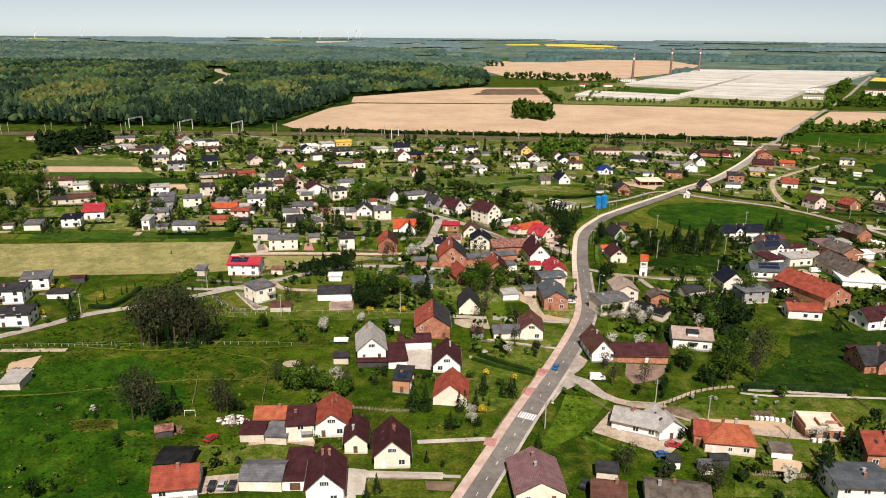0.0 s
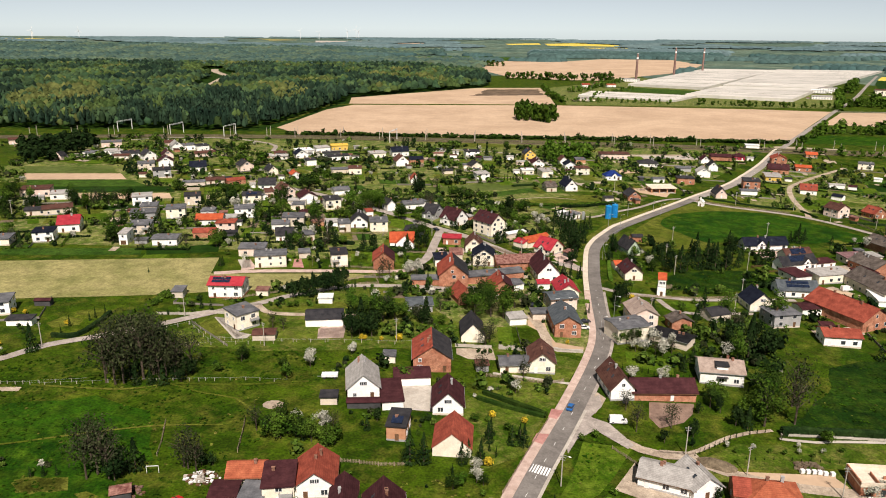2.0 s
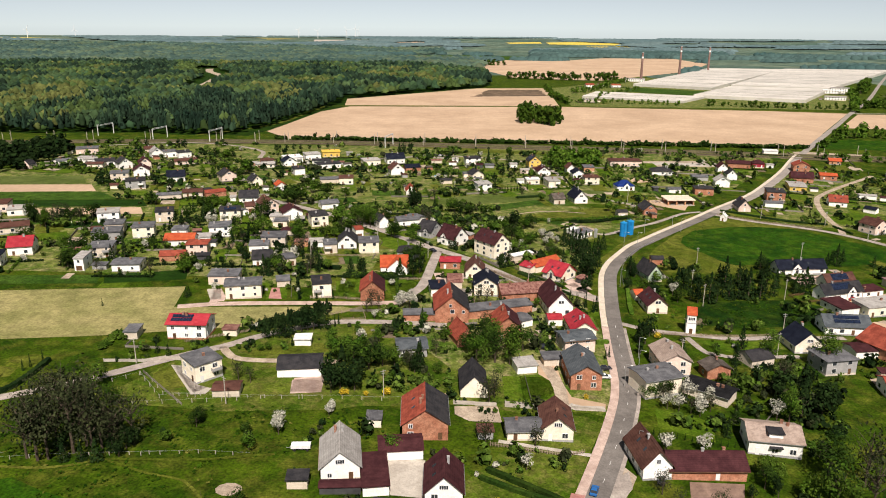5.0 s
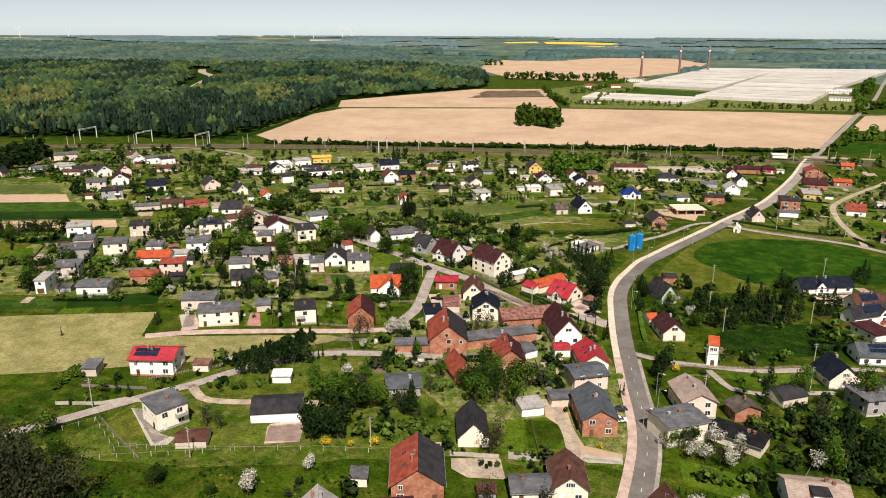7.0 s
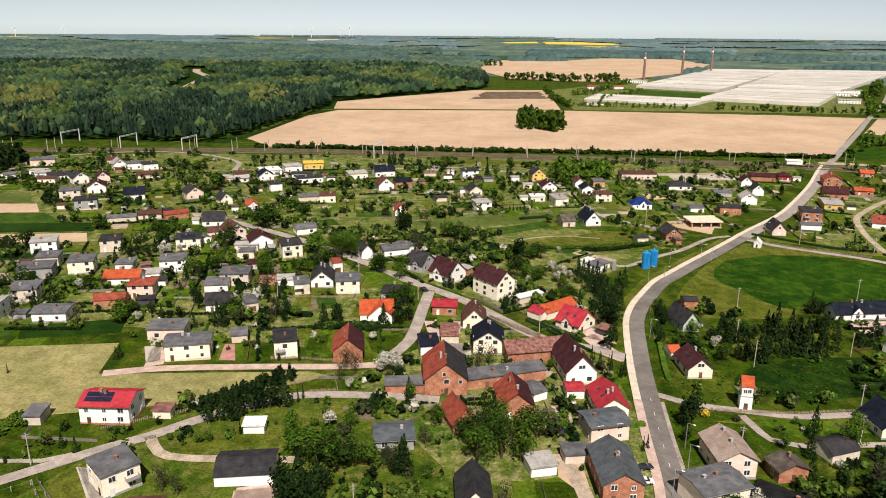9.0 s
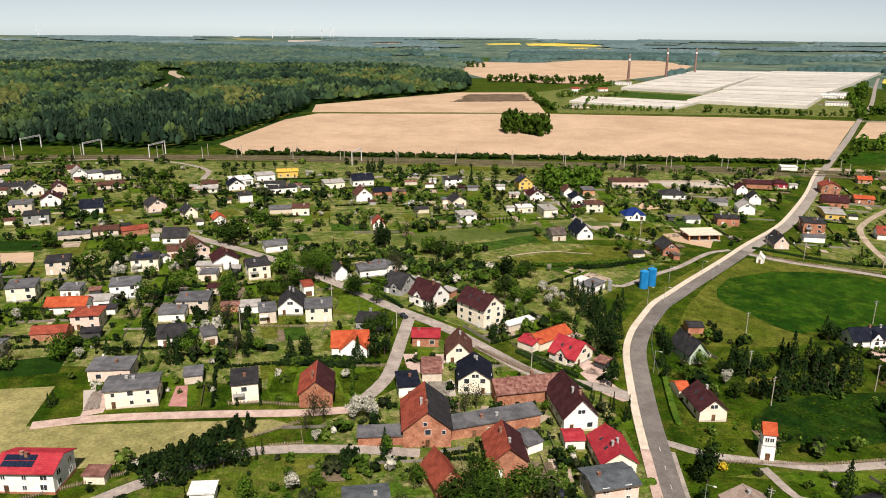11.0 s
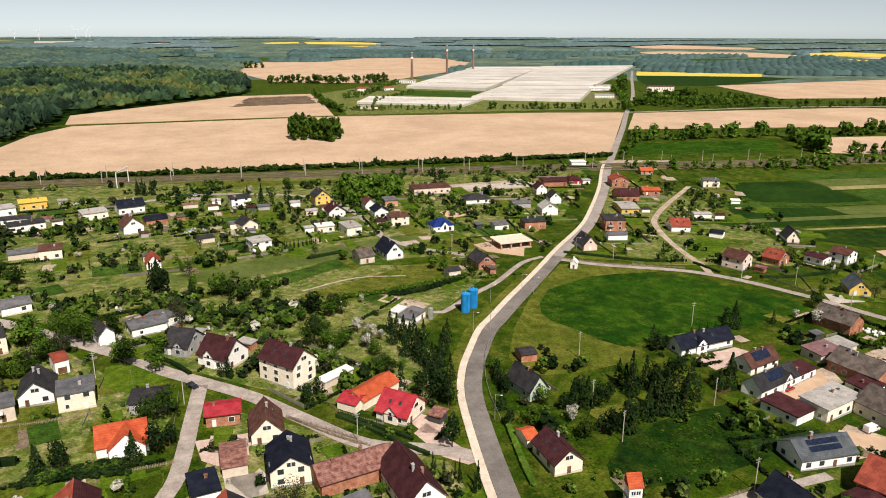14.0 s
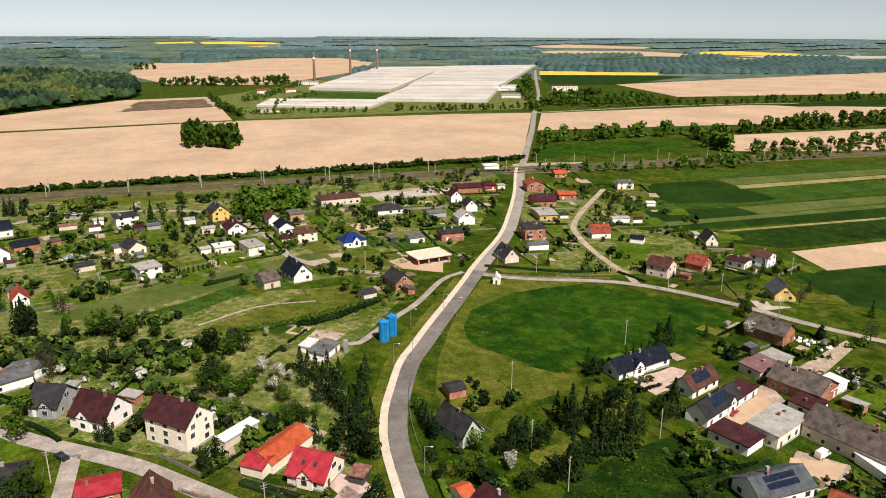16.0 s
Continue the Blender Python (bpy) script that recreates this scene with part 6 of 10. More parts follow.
def forest_spots(poly, first, last, gap, tall):
    """Crowns all over that outline between two distances, sorted by stands: conifers, mixed green, fresh green and olive."""
    rnd = random.Random(int(first))
    sets = {"conifer": [], "mixed": [], "fresh": [], "olive": []}
    lo, hi = np.min(poly, 0), np.max(poly, 0)
    y = max(lo[1], first)
    while y < min(hi[1], last):
        x = max(lo[0], -0.72 * y - 80)
        while x < hi[0]:
            px, py = x + rnd.uniform(-0.6, 0.6) * gap, y + rnd.uniform(-0.6, 0.6) * gap
            x += gap
            if not inside(px, py, poly) or (1300 < py < 2100 and px < -400 and any((px - q.x) ** 2 + 0.25 * (py + 16 - q.y) ** 2 < 800 for q in FOREST_ROAD)):
                continue
            m = noise.noise(Vector((px / 130, py / 170, 1.0))) + 0.55 * noise.noise(Vector((px / 45, py / 60, 4.0))) + rnd.uniform(-0.22, 0.22)
            kind = "conifer" if m < -0.16 else "mixed" if m < 0.24 else "fresh" if m < 0.50 else "olive"
            for stand, area in STAND_AREAS:
                if inside(px, py, area) and rnd.random() < 0.8:
                    kind = stand
            h = tall * rnd.uniform(0.62, 1.22) * (1.12 if kind == "conifer" else 1.0)
            r = gap * rnd.uniform(0.45, 0.82) * (0.85 if kind == "conifer" else 1.0)
            sets[kind].append((px, py, gz(px, py) + h * 0.64, r * 1.12, h * 0.36))
        y += gap * 0.9
    return sets


def canopy(seed, rings, sprays):
    """One far treetop: a lumpy crown of those rings (height, radius) to a ragged tip, with loose sprays over it."""
    r = np.random.RandomState(seed)
    n, verts, tris = 6, [], []
    for k, (z, w) in enumerate(rings):
        a = (np.arange(n) + 0.5 * k + r.uniform(-0.25, 0.25, n)) * 6.2832 / n
        g = w * r.uniform(0.72, 1.18, n)
        verts.append(np.stack([g * np.cos(a), g * np.sin(a), z + r.uniform(-0.16, 0.16, n)], 1))
        if k:
            for i in range(n):
                lo, hi = (k - 1) * n, k * n
                tris += [(lo + i, lo + (i + 1) % n, hi + i), (lo + (i + 1) % n, hi + (i + 1) % n, hi + i)]
    verts.append(np.array([[r.uniform(-0.15, 0.15), r.uniform(-0.15, 0.15), 1.0]]))
    top, tip = (len(rings) - 1) * n, len(rings) * n
    tris += [(top + i, top + (i + 1) % n, tip) for i in range(n)]
    if sprays:
        v, f = tuft(sprays, 0.30, seed + 1000, 4, up=0.6)
        verts.append(v)
        tris += [tuple(t + tip + 1) for t in f]
    return np.concatenate(verts), np.array(tris)


MIDDLE = [canopy(500 + i, ((-0.6, 0.72), (0.1, 0.80), (0.62, 0.50)), 16) for i in range(12)]
PLAIN = [canopy(540 + i, ((-0.5, 0.9), (0.45, 0.62)), 6) for i in range(10)]
FAR = [canopy(560 + i, ((-1.0, 1.1), (0.3, 0.80)), 0) for i in range(10)]
CONIFER = [canopy(520 + i, ((-0.8, 0.62), (-0.1, 0.62), (0.45, 0.34)), 13) for i in range(10)]
STANDS = {
    "conifer": (material("conifer_needles", (0.008, 0.020, 0.012), (0.022, 0.042, 0.022), 60, 5.0, amount=0.3, island=0.5, bump=0), "dark stands of pine and spruce in the forest"),
    "mixed": (WOODLEAF, "broad mixed forest in fresh spring leaf"),
    "fresh": (material("fresh_wood_leaves", (0.0306, 0.0558, 0.0153), (0.0594, 0.0882, 0.0252), 60, 5.0, amount=0.25, island=0.4, bump=0), "light green stands of young leaf in the forest"),
    "olive": (material("olive_wood_leaves", (0.060, 0.076, 0.022), (0.098, 0.108, 0.032), 60, 5.0, amount=0.25, island=0.3, bump=0), "olive stands of birch in bud in the forest"),
}
# the same stands beyond 2 km, haze put into paler, bluer leaf colours
HAZYSTANDS = {k: material("back_%s_leaves" % k, a, b, 160, 12.0, amount=0.2, island=0.15, bump=0) for k, a, b in (("conifer", (0.034, 0.066, 0.058), (0.050, 0.086, 0.070)), ("mixed", (0.050, 0.086, 0.066), (0.070, 0.108, 0.078)),
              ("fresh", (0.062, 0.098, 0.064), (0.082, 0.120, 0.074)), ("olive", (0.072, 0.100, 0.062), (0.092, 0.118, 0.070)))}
FOREST_BACK = [(66, 2080), (84, 2340), (40, 2700), (-440, 2780), (-470, 3000), (-60, 3050), (-60, 3350), (-560, 3500), (-1500, 3550), (-2400, 3300), (-2500, 2800), (-1600, 2100)]
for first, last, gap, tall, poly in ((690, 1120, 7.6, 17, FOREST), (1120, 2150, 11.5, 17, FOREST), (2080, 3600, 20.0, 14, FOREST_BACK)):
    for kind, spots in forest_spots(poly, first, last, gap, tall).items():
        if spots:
            crowns("forest", spots, STANDS[kind][1], STANDS[kind][0] if first < 2000 else HAZYSTANDS[kind], CONIFER if kind == "conifer" and last < 1200 else MIDDLE if last < 1200 else PLAIN if first < 2000 else FAR, "forest")
strip("forest_road", FOREST_ROAD, -9, 9, GRAVEL, "pale road cut through the forest", 0.3)
crowns("railway_hedge", [(x + random.uniform(-4, 4), 772 - 0.012 * max(0, x) + random.uniform(-3, 3) - (x - 150) * 0.01, gz(x, 770) + 1.8, random.uniform(2.5, 5.5), random.uniform(1.8, 3.0) * (2.2 if random.random() < 0.06 else 1)) for x in np.arange(-175, 335, 1.6)],
       "long dark green hedge between field and railway", DEEPLEAF, TUFTS, "hedge")

# far woods, broken by open land; their leaf colours hold the distance haze
FIELDS_FAR = [[(190, 1180), (330, 1480), (520, 1900), (888, 2125), (1165, 2095), (790, 1480), (640, 1150), (380, 1150)], [(937, 1425), (1886, 1528), (2300, 1300), (1262, 1080), (862, 1164)], [(880, 1600), (1047, 1886), (1292, 1718), (1250, 1560), (937, 1425)],
              [(74, 2374), (166, 2646), (324, 2593), (536, 2839), (786, 2802), (797, 2473), (615, 2041), (409, 1781), (305, 1652), (128, 1720), (63, 2072)],
              [(-268, 2940), (57, 3001), (266, 2914), (257, 2654), (-163, 2750), (-252, 2776)],
              [(469, 4092), (636, 4160), (850, 3966), (810, 3811), (466, 3902)],
              [(612, 3705), (793, 3714), (939, 3537), (862, 3381), (744, 3497)],
              [(255, 4063), (445, 4156), (438, 3984), (272, 3955)],
              [(-299, 3956), (-151, 4046), (-145, 3900), (-268, 3820)],
              [(1871, 3317), (2118, 3377), (2327, 2996), (2217, 2901), (1858, 3170)],
              [(1299, 3117), (1569, 2972), (1492, 2835), (1235, 2973)],
              [(1668, 2932), (1832, 2948), (2105, 2728), (2137, 2499), (1980, 2417), (1679, 2717)],
              [(2212, 2628), (2437, 2592), (2519, 2324), (2371, 2249), (2156, 2489)],
              [(1912, 2256), (2113, 2272), (2184, 2086), (1961, 2050)],
              [(1532, 2497), (1980, 2417), (1876, 2273), (1426, 2180)],
              [(2191, 2349), (2514, 2244), (2656, 2074), (2542, 1993), (2237, 2132)],
              [(2152, 1926), (2405, 1896), (2243, 1781), (2077, 1826)],
              [(-2404, 3865), (-2305, 3928), (-2149, 3992), (-2277, 4041), (-2407, 3952)],
              [(-1713, 4402), (-1480, 4260), (-1473, 4378), (-1567, 4104)],
              [(-1198, 4523), (-969, 4392), (-882, 4306), (-1025, 4165)],
              [(-790, 4249), (-474, 4267), (-451, 4057), (-752, 4038)],
              [(-351, 3956), (-180, 4120), (-155, 3882), (-308, 3796)],
              [(-446, 2804), (-242, 2979), (93, 2954), (86, 2733), (-224, 2762)],
              ]
WOODS_FAR = [[(284, 2909), (330, 3343), (790, 3485), (995, 3175), (868, 2795), (547, 2893)], [(1026, 1840), (1233, 2169), (1810, 2226), (2324, 1838), (1813, 1477), (1306, 1662)],
             [(472, 1944), (536, 2181), (656, 2139), (591, 1948)], [(188, 2427), (226, 2778), (336, 2745), (296, 2422)]]
spots = {False: [], True: []}
radius = 1650.0
while radius < 4650:
    step = 15 + radius / 340
    for a in np.arange(-0.95, 1.35, step / radius):
        r = radius + random.uniform(-0.5, 0.5) * step
        x, y = r * math.sin(a), 150 + r * math.cos(a)
        if inside(x, y, FOREST) or inside(x, y, FOREST_BACK) or any(inside(x, y, q) for q in FIELDS_FAR) or (0 < x < 1200 and abs(x - 0.61 * (y - 190)) < 30):
            continue
        m = noise.noise(Vector((x / 620, y / 300, 5.0))) + 0.5 * noise.noise(Vector((x / 240, y / 130, 9.0)))
        if any(inside(x, y, q) for q in WOODS_FAR) or (m > 0.10 and r > 2250):
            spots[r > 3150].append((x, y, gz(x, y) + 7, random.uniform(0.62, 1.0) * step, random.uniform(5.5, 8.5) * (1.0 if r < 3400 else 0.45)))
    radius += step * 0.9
crowns("far_woods", spots[False], "distant dark green woods", HAZYFARLEAF, FAR)
crowns("far_woods", spots[True], "distant blue-green woods toward the horizon", HAZYHILLLEAF, FAR)


def treeline(points, gap, tall, label):
    """Single tree crowns on trunks along a line."""
    rnd = random.Random(int(abs(points[0][0])))
    spots, verts, faces, last = [], [], [], None
    for p in smooth(points, 1.5):
        if last is not None and (p - last).length < gap * rnd.uniform(0.4, 0.85):
            continue
        last = p
        x, y, h = p.x + rnd.uniform(-3, 3), p.y + rnd.uniform(-7, 7), tall * rnd.uniform(0.8, 1.55)
        r, z = h * rnd.uniform(0.36, 0.52), gz(x, y)
        spots.append((x, y, z + h * 0.58, r, h * 0.44))
        if rnd.random() < 0.75:
            spots.append((x + rnd.uniform(-4, 4), y - rnd.uniform(0, 4), z + h * 0.17, r * 1.0, h * 0.22))
        k, w = len(verts), 0.03 * h
        verts += [(x - w, y - w, z - 0.5), (x + w, y - w, z - 0.5), (x, y + w, z - 0.5), (x, y, z + h * 0.7)]
        faces += [(k, k + 1, k + 3), (k + 1, k + 2, k + 3), (k + 2, k, k + 3)]
    crowns("tree_line", spots, label, LEAF, FINE)
    structure("tree_line_trunks", mesh("tree_line_trunks", verts, faces), BARK, "brown trunks of the " + label, "trees", "stuff")


# ---- single trees ----
def leafy(name, n, size, seed, lumps, mat, low, wide, cone=0.0):
    """A crown for a tree one metre tall, from low to its top."""
    v, f = tuft(n, size, seed, lumps, cone)
    half = (1 - low) / 2
    v = v * (wide, wide, half * (1.0 if cone else 0.95)) + (0, 0, low + half)
    me = triangles(name, v, f)
    me.materials.append(mat)
    return me


def trunk_mesh(limbs, low, seed, thin=0.022):
    rnd = random.Random(seed)
    bm = bmesh.new()
    tube(bm, 0, 0, -0.06, low + 0.25, thin, thin * 0.5, 7)
    for i in range(limbs):
        a, z = rnd.uniform(0, 6.28), rnd.uniform(low * 0.8, low + 0.25)
        d = Vector((math.cos(a), math.sin(a), rnd.uniform(0.7, 1.5))).normalized() * rnd.uniform(0.2, 0.42)
        s = Vector((-d.y, d.x, 0)).normalized() * thin * 0.4
        p, q = Vector((0, 0, z)), Vector((0, 0, z)) + d
        w = s.cross(d).normalized() * thin * 0.4
        ring = [bm.verts.new(p + o) for o in (s, w, -s, -w)]
        tip = bm.verts.new(q)
        for k in range(4):
            bm.faces.new((ring[k], ring[(k + 1) % 4], tip))
    me = bpy.data.meshes.new("trunk")
    bm.to_mesh(me), bm.free(), me.materials.append(BARK)
    return me


KINDS = {
    "n": ("broadleaf_tree", "green broadleaf tree in fresh spring leaf", "tree", [leafy("crown", 760, 0.060, 40 + i, 11, LEAF if i < 3 else DEEPLEAF, 0.08, 0.46) for i in range(5)], [trunk_mesh(6, 0.25, i) for i in range(2)]),
    "b": ("broadleaf_tree", "green broadleaf tree in fresh spring leaf", "tree", [leafy("crown", 480, 0.080, 40 + i, 10, LEAF if i < 3 else DEEPLEAF, 0.10, 0.47) for i in range(5)], [trunk_mesh(6, 0.25, i) for i in range(2)]),
    "B": ("broadleaf_tree", "tall green broadleaf tree in fresh spring leaf", "tree", [leafy("crown", 1300, 0.040, 140 + i, 13, LEAF if i else DEEPLEAF, 0.10, 0.43) for i in range(3)], [trunk_mesh(12, 0.25, i + 40) for i in range(2)]),
    "d": ("dark_tree", "dense dark green tree", "tree", [leafy("crown", 380, 0.090, 50 + i, 8, DARKLEAF, 0.04, 0.36, 1.0 if i == 0 else 0.0) for i in range(6)], [trunk_mesh(4, 0.2, i + 9) for i in range(2)]),
    "s": ("spruce", "dark green conical spruce", "tree", [leafy("crown", 380, 0.080, 60 + i, 5, DARKLEAF, 0.04, 0.33, 1.0) for i in range(3)], [trunk_mesh(0, 0.5, 3)]),
    "c": ("thuja", "slim dark green columnar thuja", "tree", [leafy("crown", 240, 0.115, 70 + i, 5, DARKLEAF, 0.02, 0.16, 0.7) for i in range(2)], [trunk_mesh(0, 0.4, 5)]),
    "w": ("blossom_tree", "fruit tree in white blossom", "tree", [leafy("crown", 420, 0.075, 80 + i, 8, BLOSSOM, 0.16, 0.42) for i in range(3)], [trunk_mesh(6, 0.25, i + 5) for i in range(2)]),
    "t": ("sparse_tree", "brownish tree with sparse young leaves", "tree", [leafy("crown", 460, 0.038, 90 + i, 18, OLIVE, 0.06, 0.36) for i in range(4)], [trunk_mesh(22, 0.3, i + 20, 0.018) for i in range(3)]),
    "u": ("shrub", "rounded green garden shrub", "shrub", [leafy("crown", 260, 0.105, 100 + i, 4, LEAF, 0.02, 0.55) for i in range(2)], [trunk_mesh(2, 0.2, 30)]),
    "y": ("yellow_shrub", "round shrub in bright yellow blossom", "shrub", [leafy("crown", 200, 0.12, 110, 4, YELLOW, 0.02, 0.55)], [trunk_mesh(2, 0.2, 31)]),
}


# thujas and shrubs: leafy to the ground, one mesh each; lighter crowns for distant trees
SOLO = {k: KINDS[k][3] for k in "cuy"}
FARTOPS = {"d": [leafy("crown", 210, 0.105, 900 + i, 9, DARKLEAF, 0.0, 0.36) for i in range(3)], "s": [leafy("crown", 210, 0.105, 920 + i, 9, DARKLEAF, 0.0, 0.27, 1.0) for i in range(3)],
           "b": [leafy("crown", 230, 0.105, 940 + i, 9, LEAF if i < 2 else DEEPLEAF, 0.10, 0.47) for i in range(4)], "w": [leafy("crown", 200, 0.105, 950 + i, 8, BLOSSOM, 0.16, 0.42) for i in range(2)], "t": [leafy("crown", 260, 0.06, 960 + i, 14, OLIVE, 0.06, 0.36) for i in range(2)]}


def plant(kind, x, y, tall):
    name, label, category, tops, stems = KINDS["B" if kind == "b" and tall > 11 else "n" if kind == "b" and y < 440 else kind]
    tall *= 1.12 if kind != "t" else 1.25
    rnd = random.Random(int(x * 13 + y * 7))
    m = pose(x, y, gz(x, y), 0, 0, rnd.uniform(0, 360)) @ Matrix.Diagonal((tall * rnd.uniform(0.9, 1.15), tall * rnd.uniform(0.9, 1.15), tall, 1))
    PLOTS.append((x, y, 0.0, 1.0, 1.0))
    if kind in SOLO:
        e = new(name, SOLO[kind][rnd.randrange(len(SOLO[kind]))])
        e.matrix_world = m
        tagged(e, label, category, category + "s of the village")
        return e
    e = thing(name, m, label, category, category + "s of the village")
    child("trunk", stems[rnd.randrange(len(stems))], e)
    tops = FARTOPS[kind] if y > 480 and kind in FARTOPS else tops
    child("crown", tops[rnd.randrange(len(tops))], e)
    return e


def row(kind, points, gap, tall):
    """Single plants along a line."""
    last = None
    for p in smooth(points, 0.5):
        if last is None or (p - last).length > gap:
            last = p
            plant(kind, p.x, p.y, tall * random.Random(int(p.x * 9)).uniform(0.8, 1.2))


def hedge(points, tall, wide, mat, label):
    """A hedge along a line: overlapping leafy clumps, several across where it is broad."""
    line = smooth(points, 0.8)
    rnd = random.Random(int(abs(points[0][0] * 7)))
    if wide < 2.5:
        spots = [(p.x + rnd.uniform(-0.2, 0.2), p.y + rnd.uniform(-0.2, 0.2), gz(p.x, p.y) + tall * 0.52, wide * 0.52, tall * 0.50) for p in line]
    else:
        spots = []
        for p in line:
            for k in range(4):
                h = tall * rnd.uniform(0.35, 1.0)
                x, y = p.x + rnd.uniform(-0.5, 0.5) * wide * 0.8, p.y + rnd.uniform(-0.5, 0.5) * wide * 0.8
                spots.append((x, y, gz(x, y) + h * 0.62, rnd.uniform(0.9, 1.5), h * 0.42))
    ob = crowns("hedge", spots, label, mat, BUSHES if wide >= 2.5 else CLIPPED, "hedge")
    if wide < 2.5:
        body, faces, n = [], [], 5
        for i, p in enumerate(line):
            d = (line[min(i + 1, len(line) - 1)] - line[max(i - 1, 0)]).normalized()
            for u, w in ((-0.5, 0.0), (-0.47, 0.88), (0.0, 1.0), (0.47, 0.88), (0.5, 0.0)):
                u, w = u * wide * rnd.uniform(0.86, 1.06), w * tall * rnd.uniform(0.90, 1.06)
                body.append((p.x - d.y * u, p.y + d.x * u, gz(p.x, p.y) + w))
        for i in range(len(line) - 1):
            faces += [(i * n + k, i * n + k + 1, i * n + n + k + 1, i * n + n + k) for k in range(n - 1)]
        faces += [tuple(range(n)), tuple(range((len(line) - 1) * n, len(line) * n))]
        bm = bmesh.new()
        bm.from_mesh(mesh("hedge_body", body, faces)), bm.from_mesh(ob.data)
        bm.to_mesh(ob.data), bm.free()
    return ob


def fence(points, tall, mat, label):
    """Panels between posts along a line."""
    line = [Vector((*p, 0)) for p in points]
    first = line[0]
    e = thing("fence", pose(first.x, first.y, gz(first.x, first.y)), label, "fence", "garden fences")
    bm = bmesh.new()
    if mat is FRAME:
        box(bm, 0.0, -0.012, tall * 0.9, 2.5, 0.012, tall * 0.9 + 0.04)
    elif mat is CONCRETE:
        box(bm, 0.0, -0.05, 0, 2.5, 0.05, tall * 0.85)
    else:
        low, rail, high = 0.12, tall * 0.55, tall * 0.95
        outline = [(0.0, rail - 0.10)]
        for k in range(12):
            outline += [(0.05 + 0.204 * k, rail - 0.10), (0.05 + 0.204 * k, low), (0.13 + 0.204 * k, low), (0.13 + 0.204 * k, rail - 0.10)]
        outline += [(2.5, rail - 0.10), (2.5, rail)]
        for k in range(11, -1, -1):
            outline += [(0.13 + 0.204 * k, rail), (0.13 + 0.204 * k, high), (0.05 + 0.204 * k, high), (0.05 + 0.204 * k, rail)]
        outline += [(0.0, rail)]
        face = bm.faces.new([bm.verts.new((u, -0.02, w)) for u, w in outline])
        grown = bmesh.ops.extrude_face_region(bm, geom=[face])["geom"]
        for v in grown:
            if type(v) is bmesh.types.BMVert:
                v.co.y = 0.02
        bmesh.ops.recalc_face_normals(bm, faces=bm.faces[:])
    panel = bpy.data.meshes.new("panel")
    bm.to_mesh(panel), bm.free(), panel.materials.append(mat if mat is not FRAME else STEEL)
    bm = box(bmesh.new(), -0.08, -0.08, -0.4, 0.08, 0.08, tall + 0.1)
    post = bpy.data.meshes.new("post")
    bm.to_mesh(post), bm.free(), post.materials.append(mat if mat is not FRAME else CONCRETE)
    for a, b in zip(line, line[1:]):
        n = max(1, round((b - a).length / 5))
        for k in range(n):
            p, q = a.lerp(b, k / n), a.lerp(b, (k + 1) / n)
            d = q - p
            m = Matrix.Translation((p.x - first.x, p.y - first.y, gz(p.x, p.y) - gz(first.x, first.y))) @ Matrix.Rotation(math.atan2(d.y, d.x), 4, 'Z')
            child("panel", panel, e).matrix_local = m @ Matrix.Diagonal((d.length / 2.5, 1, 1, 1))
            child("post", post, e).matrix_local = m


hedge([(133.1, 341.1), (147.7, 343.6)], 2, 1.6, DARKLEAF, "dark clipped hedge")
hedge([(10.2, 232.4), (19.5, 226.2), (28.2, 220.4)], 1.5, 1.5, DEEPLEAF, "long clipped green hedge")
hedge([(8.2, 228.9), (17.8, 223.7), (27.7, 219.3)], 1.3, 1.3, DEEPLEAF, "long clipped green hedge")
hedge([(96.5, 215.0), (107, 215.2), (132, 214.8)], 2.6, 2.0, DARKLEAF, "dark clipped hedge")
row("c", [(54.8, 254.5), (71.1, 249.9), (81.1, 247.9)], 1.6, 1.8)
row("c", [(67.2, 201.8), (74.4, 207.0), (80.9, 211.4), (87.0, 214.3), (94.0, 216.0)], 2.1, 1.8)
row("c", [(81.2, 201.4), (95.3, 201.5), (110.1, 201.0)], 2.2, 1.2)
hedge([(-46.9, 374.7), (-35.3, 374.0), (-25.2, 373.8)], 2.5, 3, DARKLEAF, "dense dark clipped hedge")
hedge([(-119.3, 293.9), (-118.7, 306.2), (-115.5, 302.2)], 2, 3, LEAF, "dark green garden hedge")
hedge([(-71.3, 386.4), (-51.5, 384.5)], 2, 2, DARKLEAF, "green garden hedge")
hedge([(169.6, 522.6), (177.5, 518.0), (203.8, 501.6), (225.1, 497.2)], 1.4, 1.6, DARKLEAF, "dark clipped garden hedge")
hedge([(245.1, 466.7), (261.0, 464.0), (289.5, 465.7)], 1.5, 1.8, DARKLEAF, "dark clipped garden hedge")
hedge([(226.8, 493.5), (229.8, 477.6)], 1.2, 1.4, DARKLEAF, "dark clipped garden hedge")
row("c", [(31.2, 561.9), (41.4, 564.1), (51.1, 566.7)], 1.6, 2.6)
hedge([(41.5, 539.0), (59.0, 546.3)], 1.6, 2, DARKLEAF, "dark hedge")
hedge([(68.1, 481.2), (83.0, 483.9), (104.7, 496.3)], 2, 4, DARKLEAF, "bushy green hedge")
hedge([(45.0, 482.0), (71.5, 486.1), (107.0, 497.9)], 2.2, 3, LEAF, "bushy green hedge")
hedge([(139.5, 342.7), (162.7, 344.4)], 1.8, 2.0, DARKLEAF, "mixed garden hedge")
hedge([(159.9, 324.6), (178.9, 322.7)], 2, 2, DARKLEAF, "dark hedge")
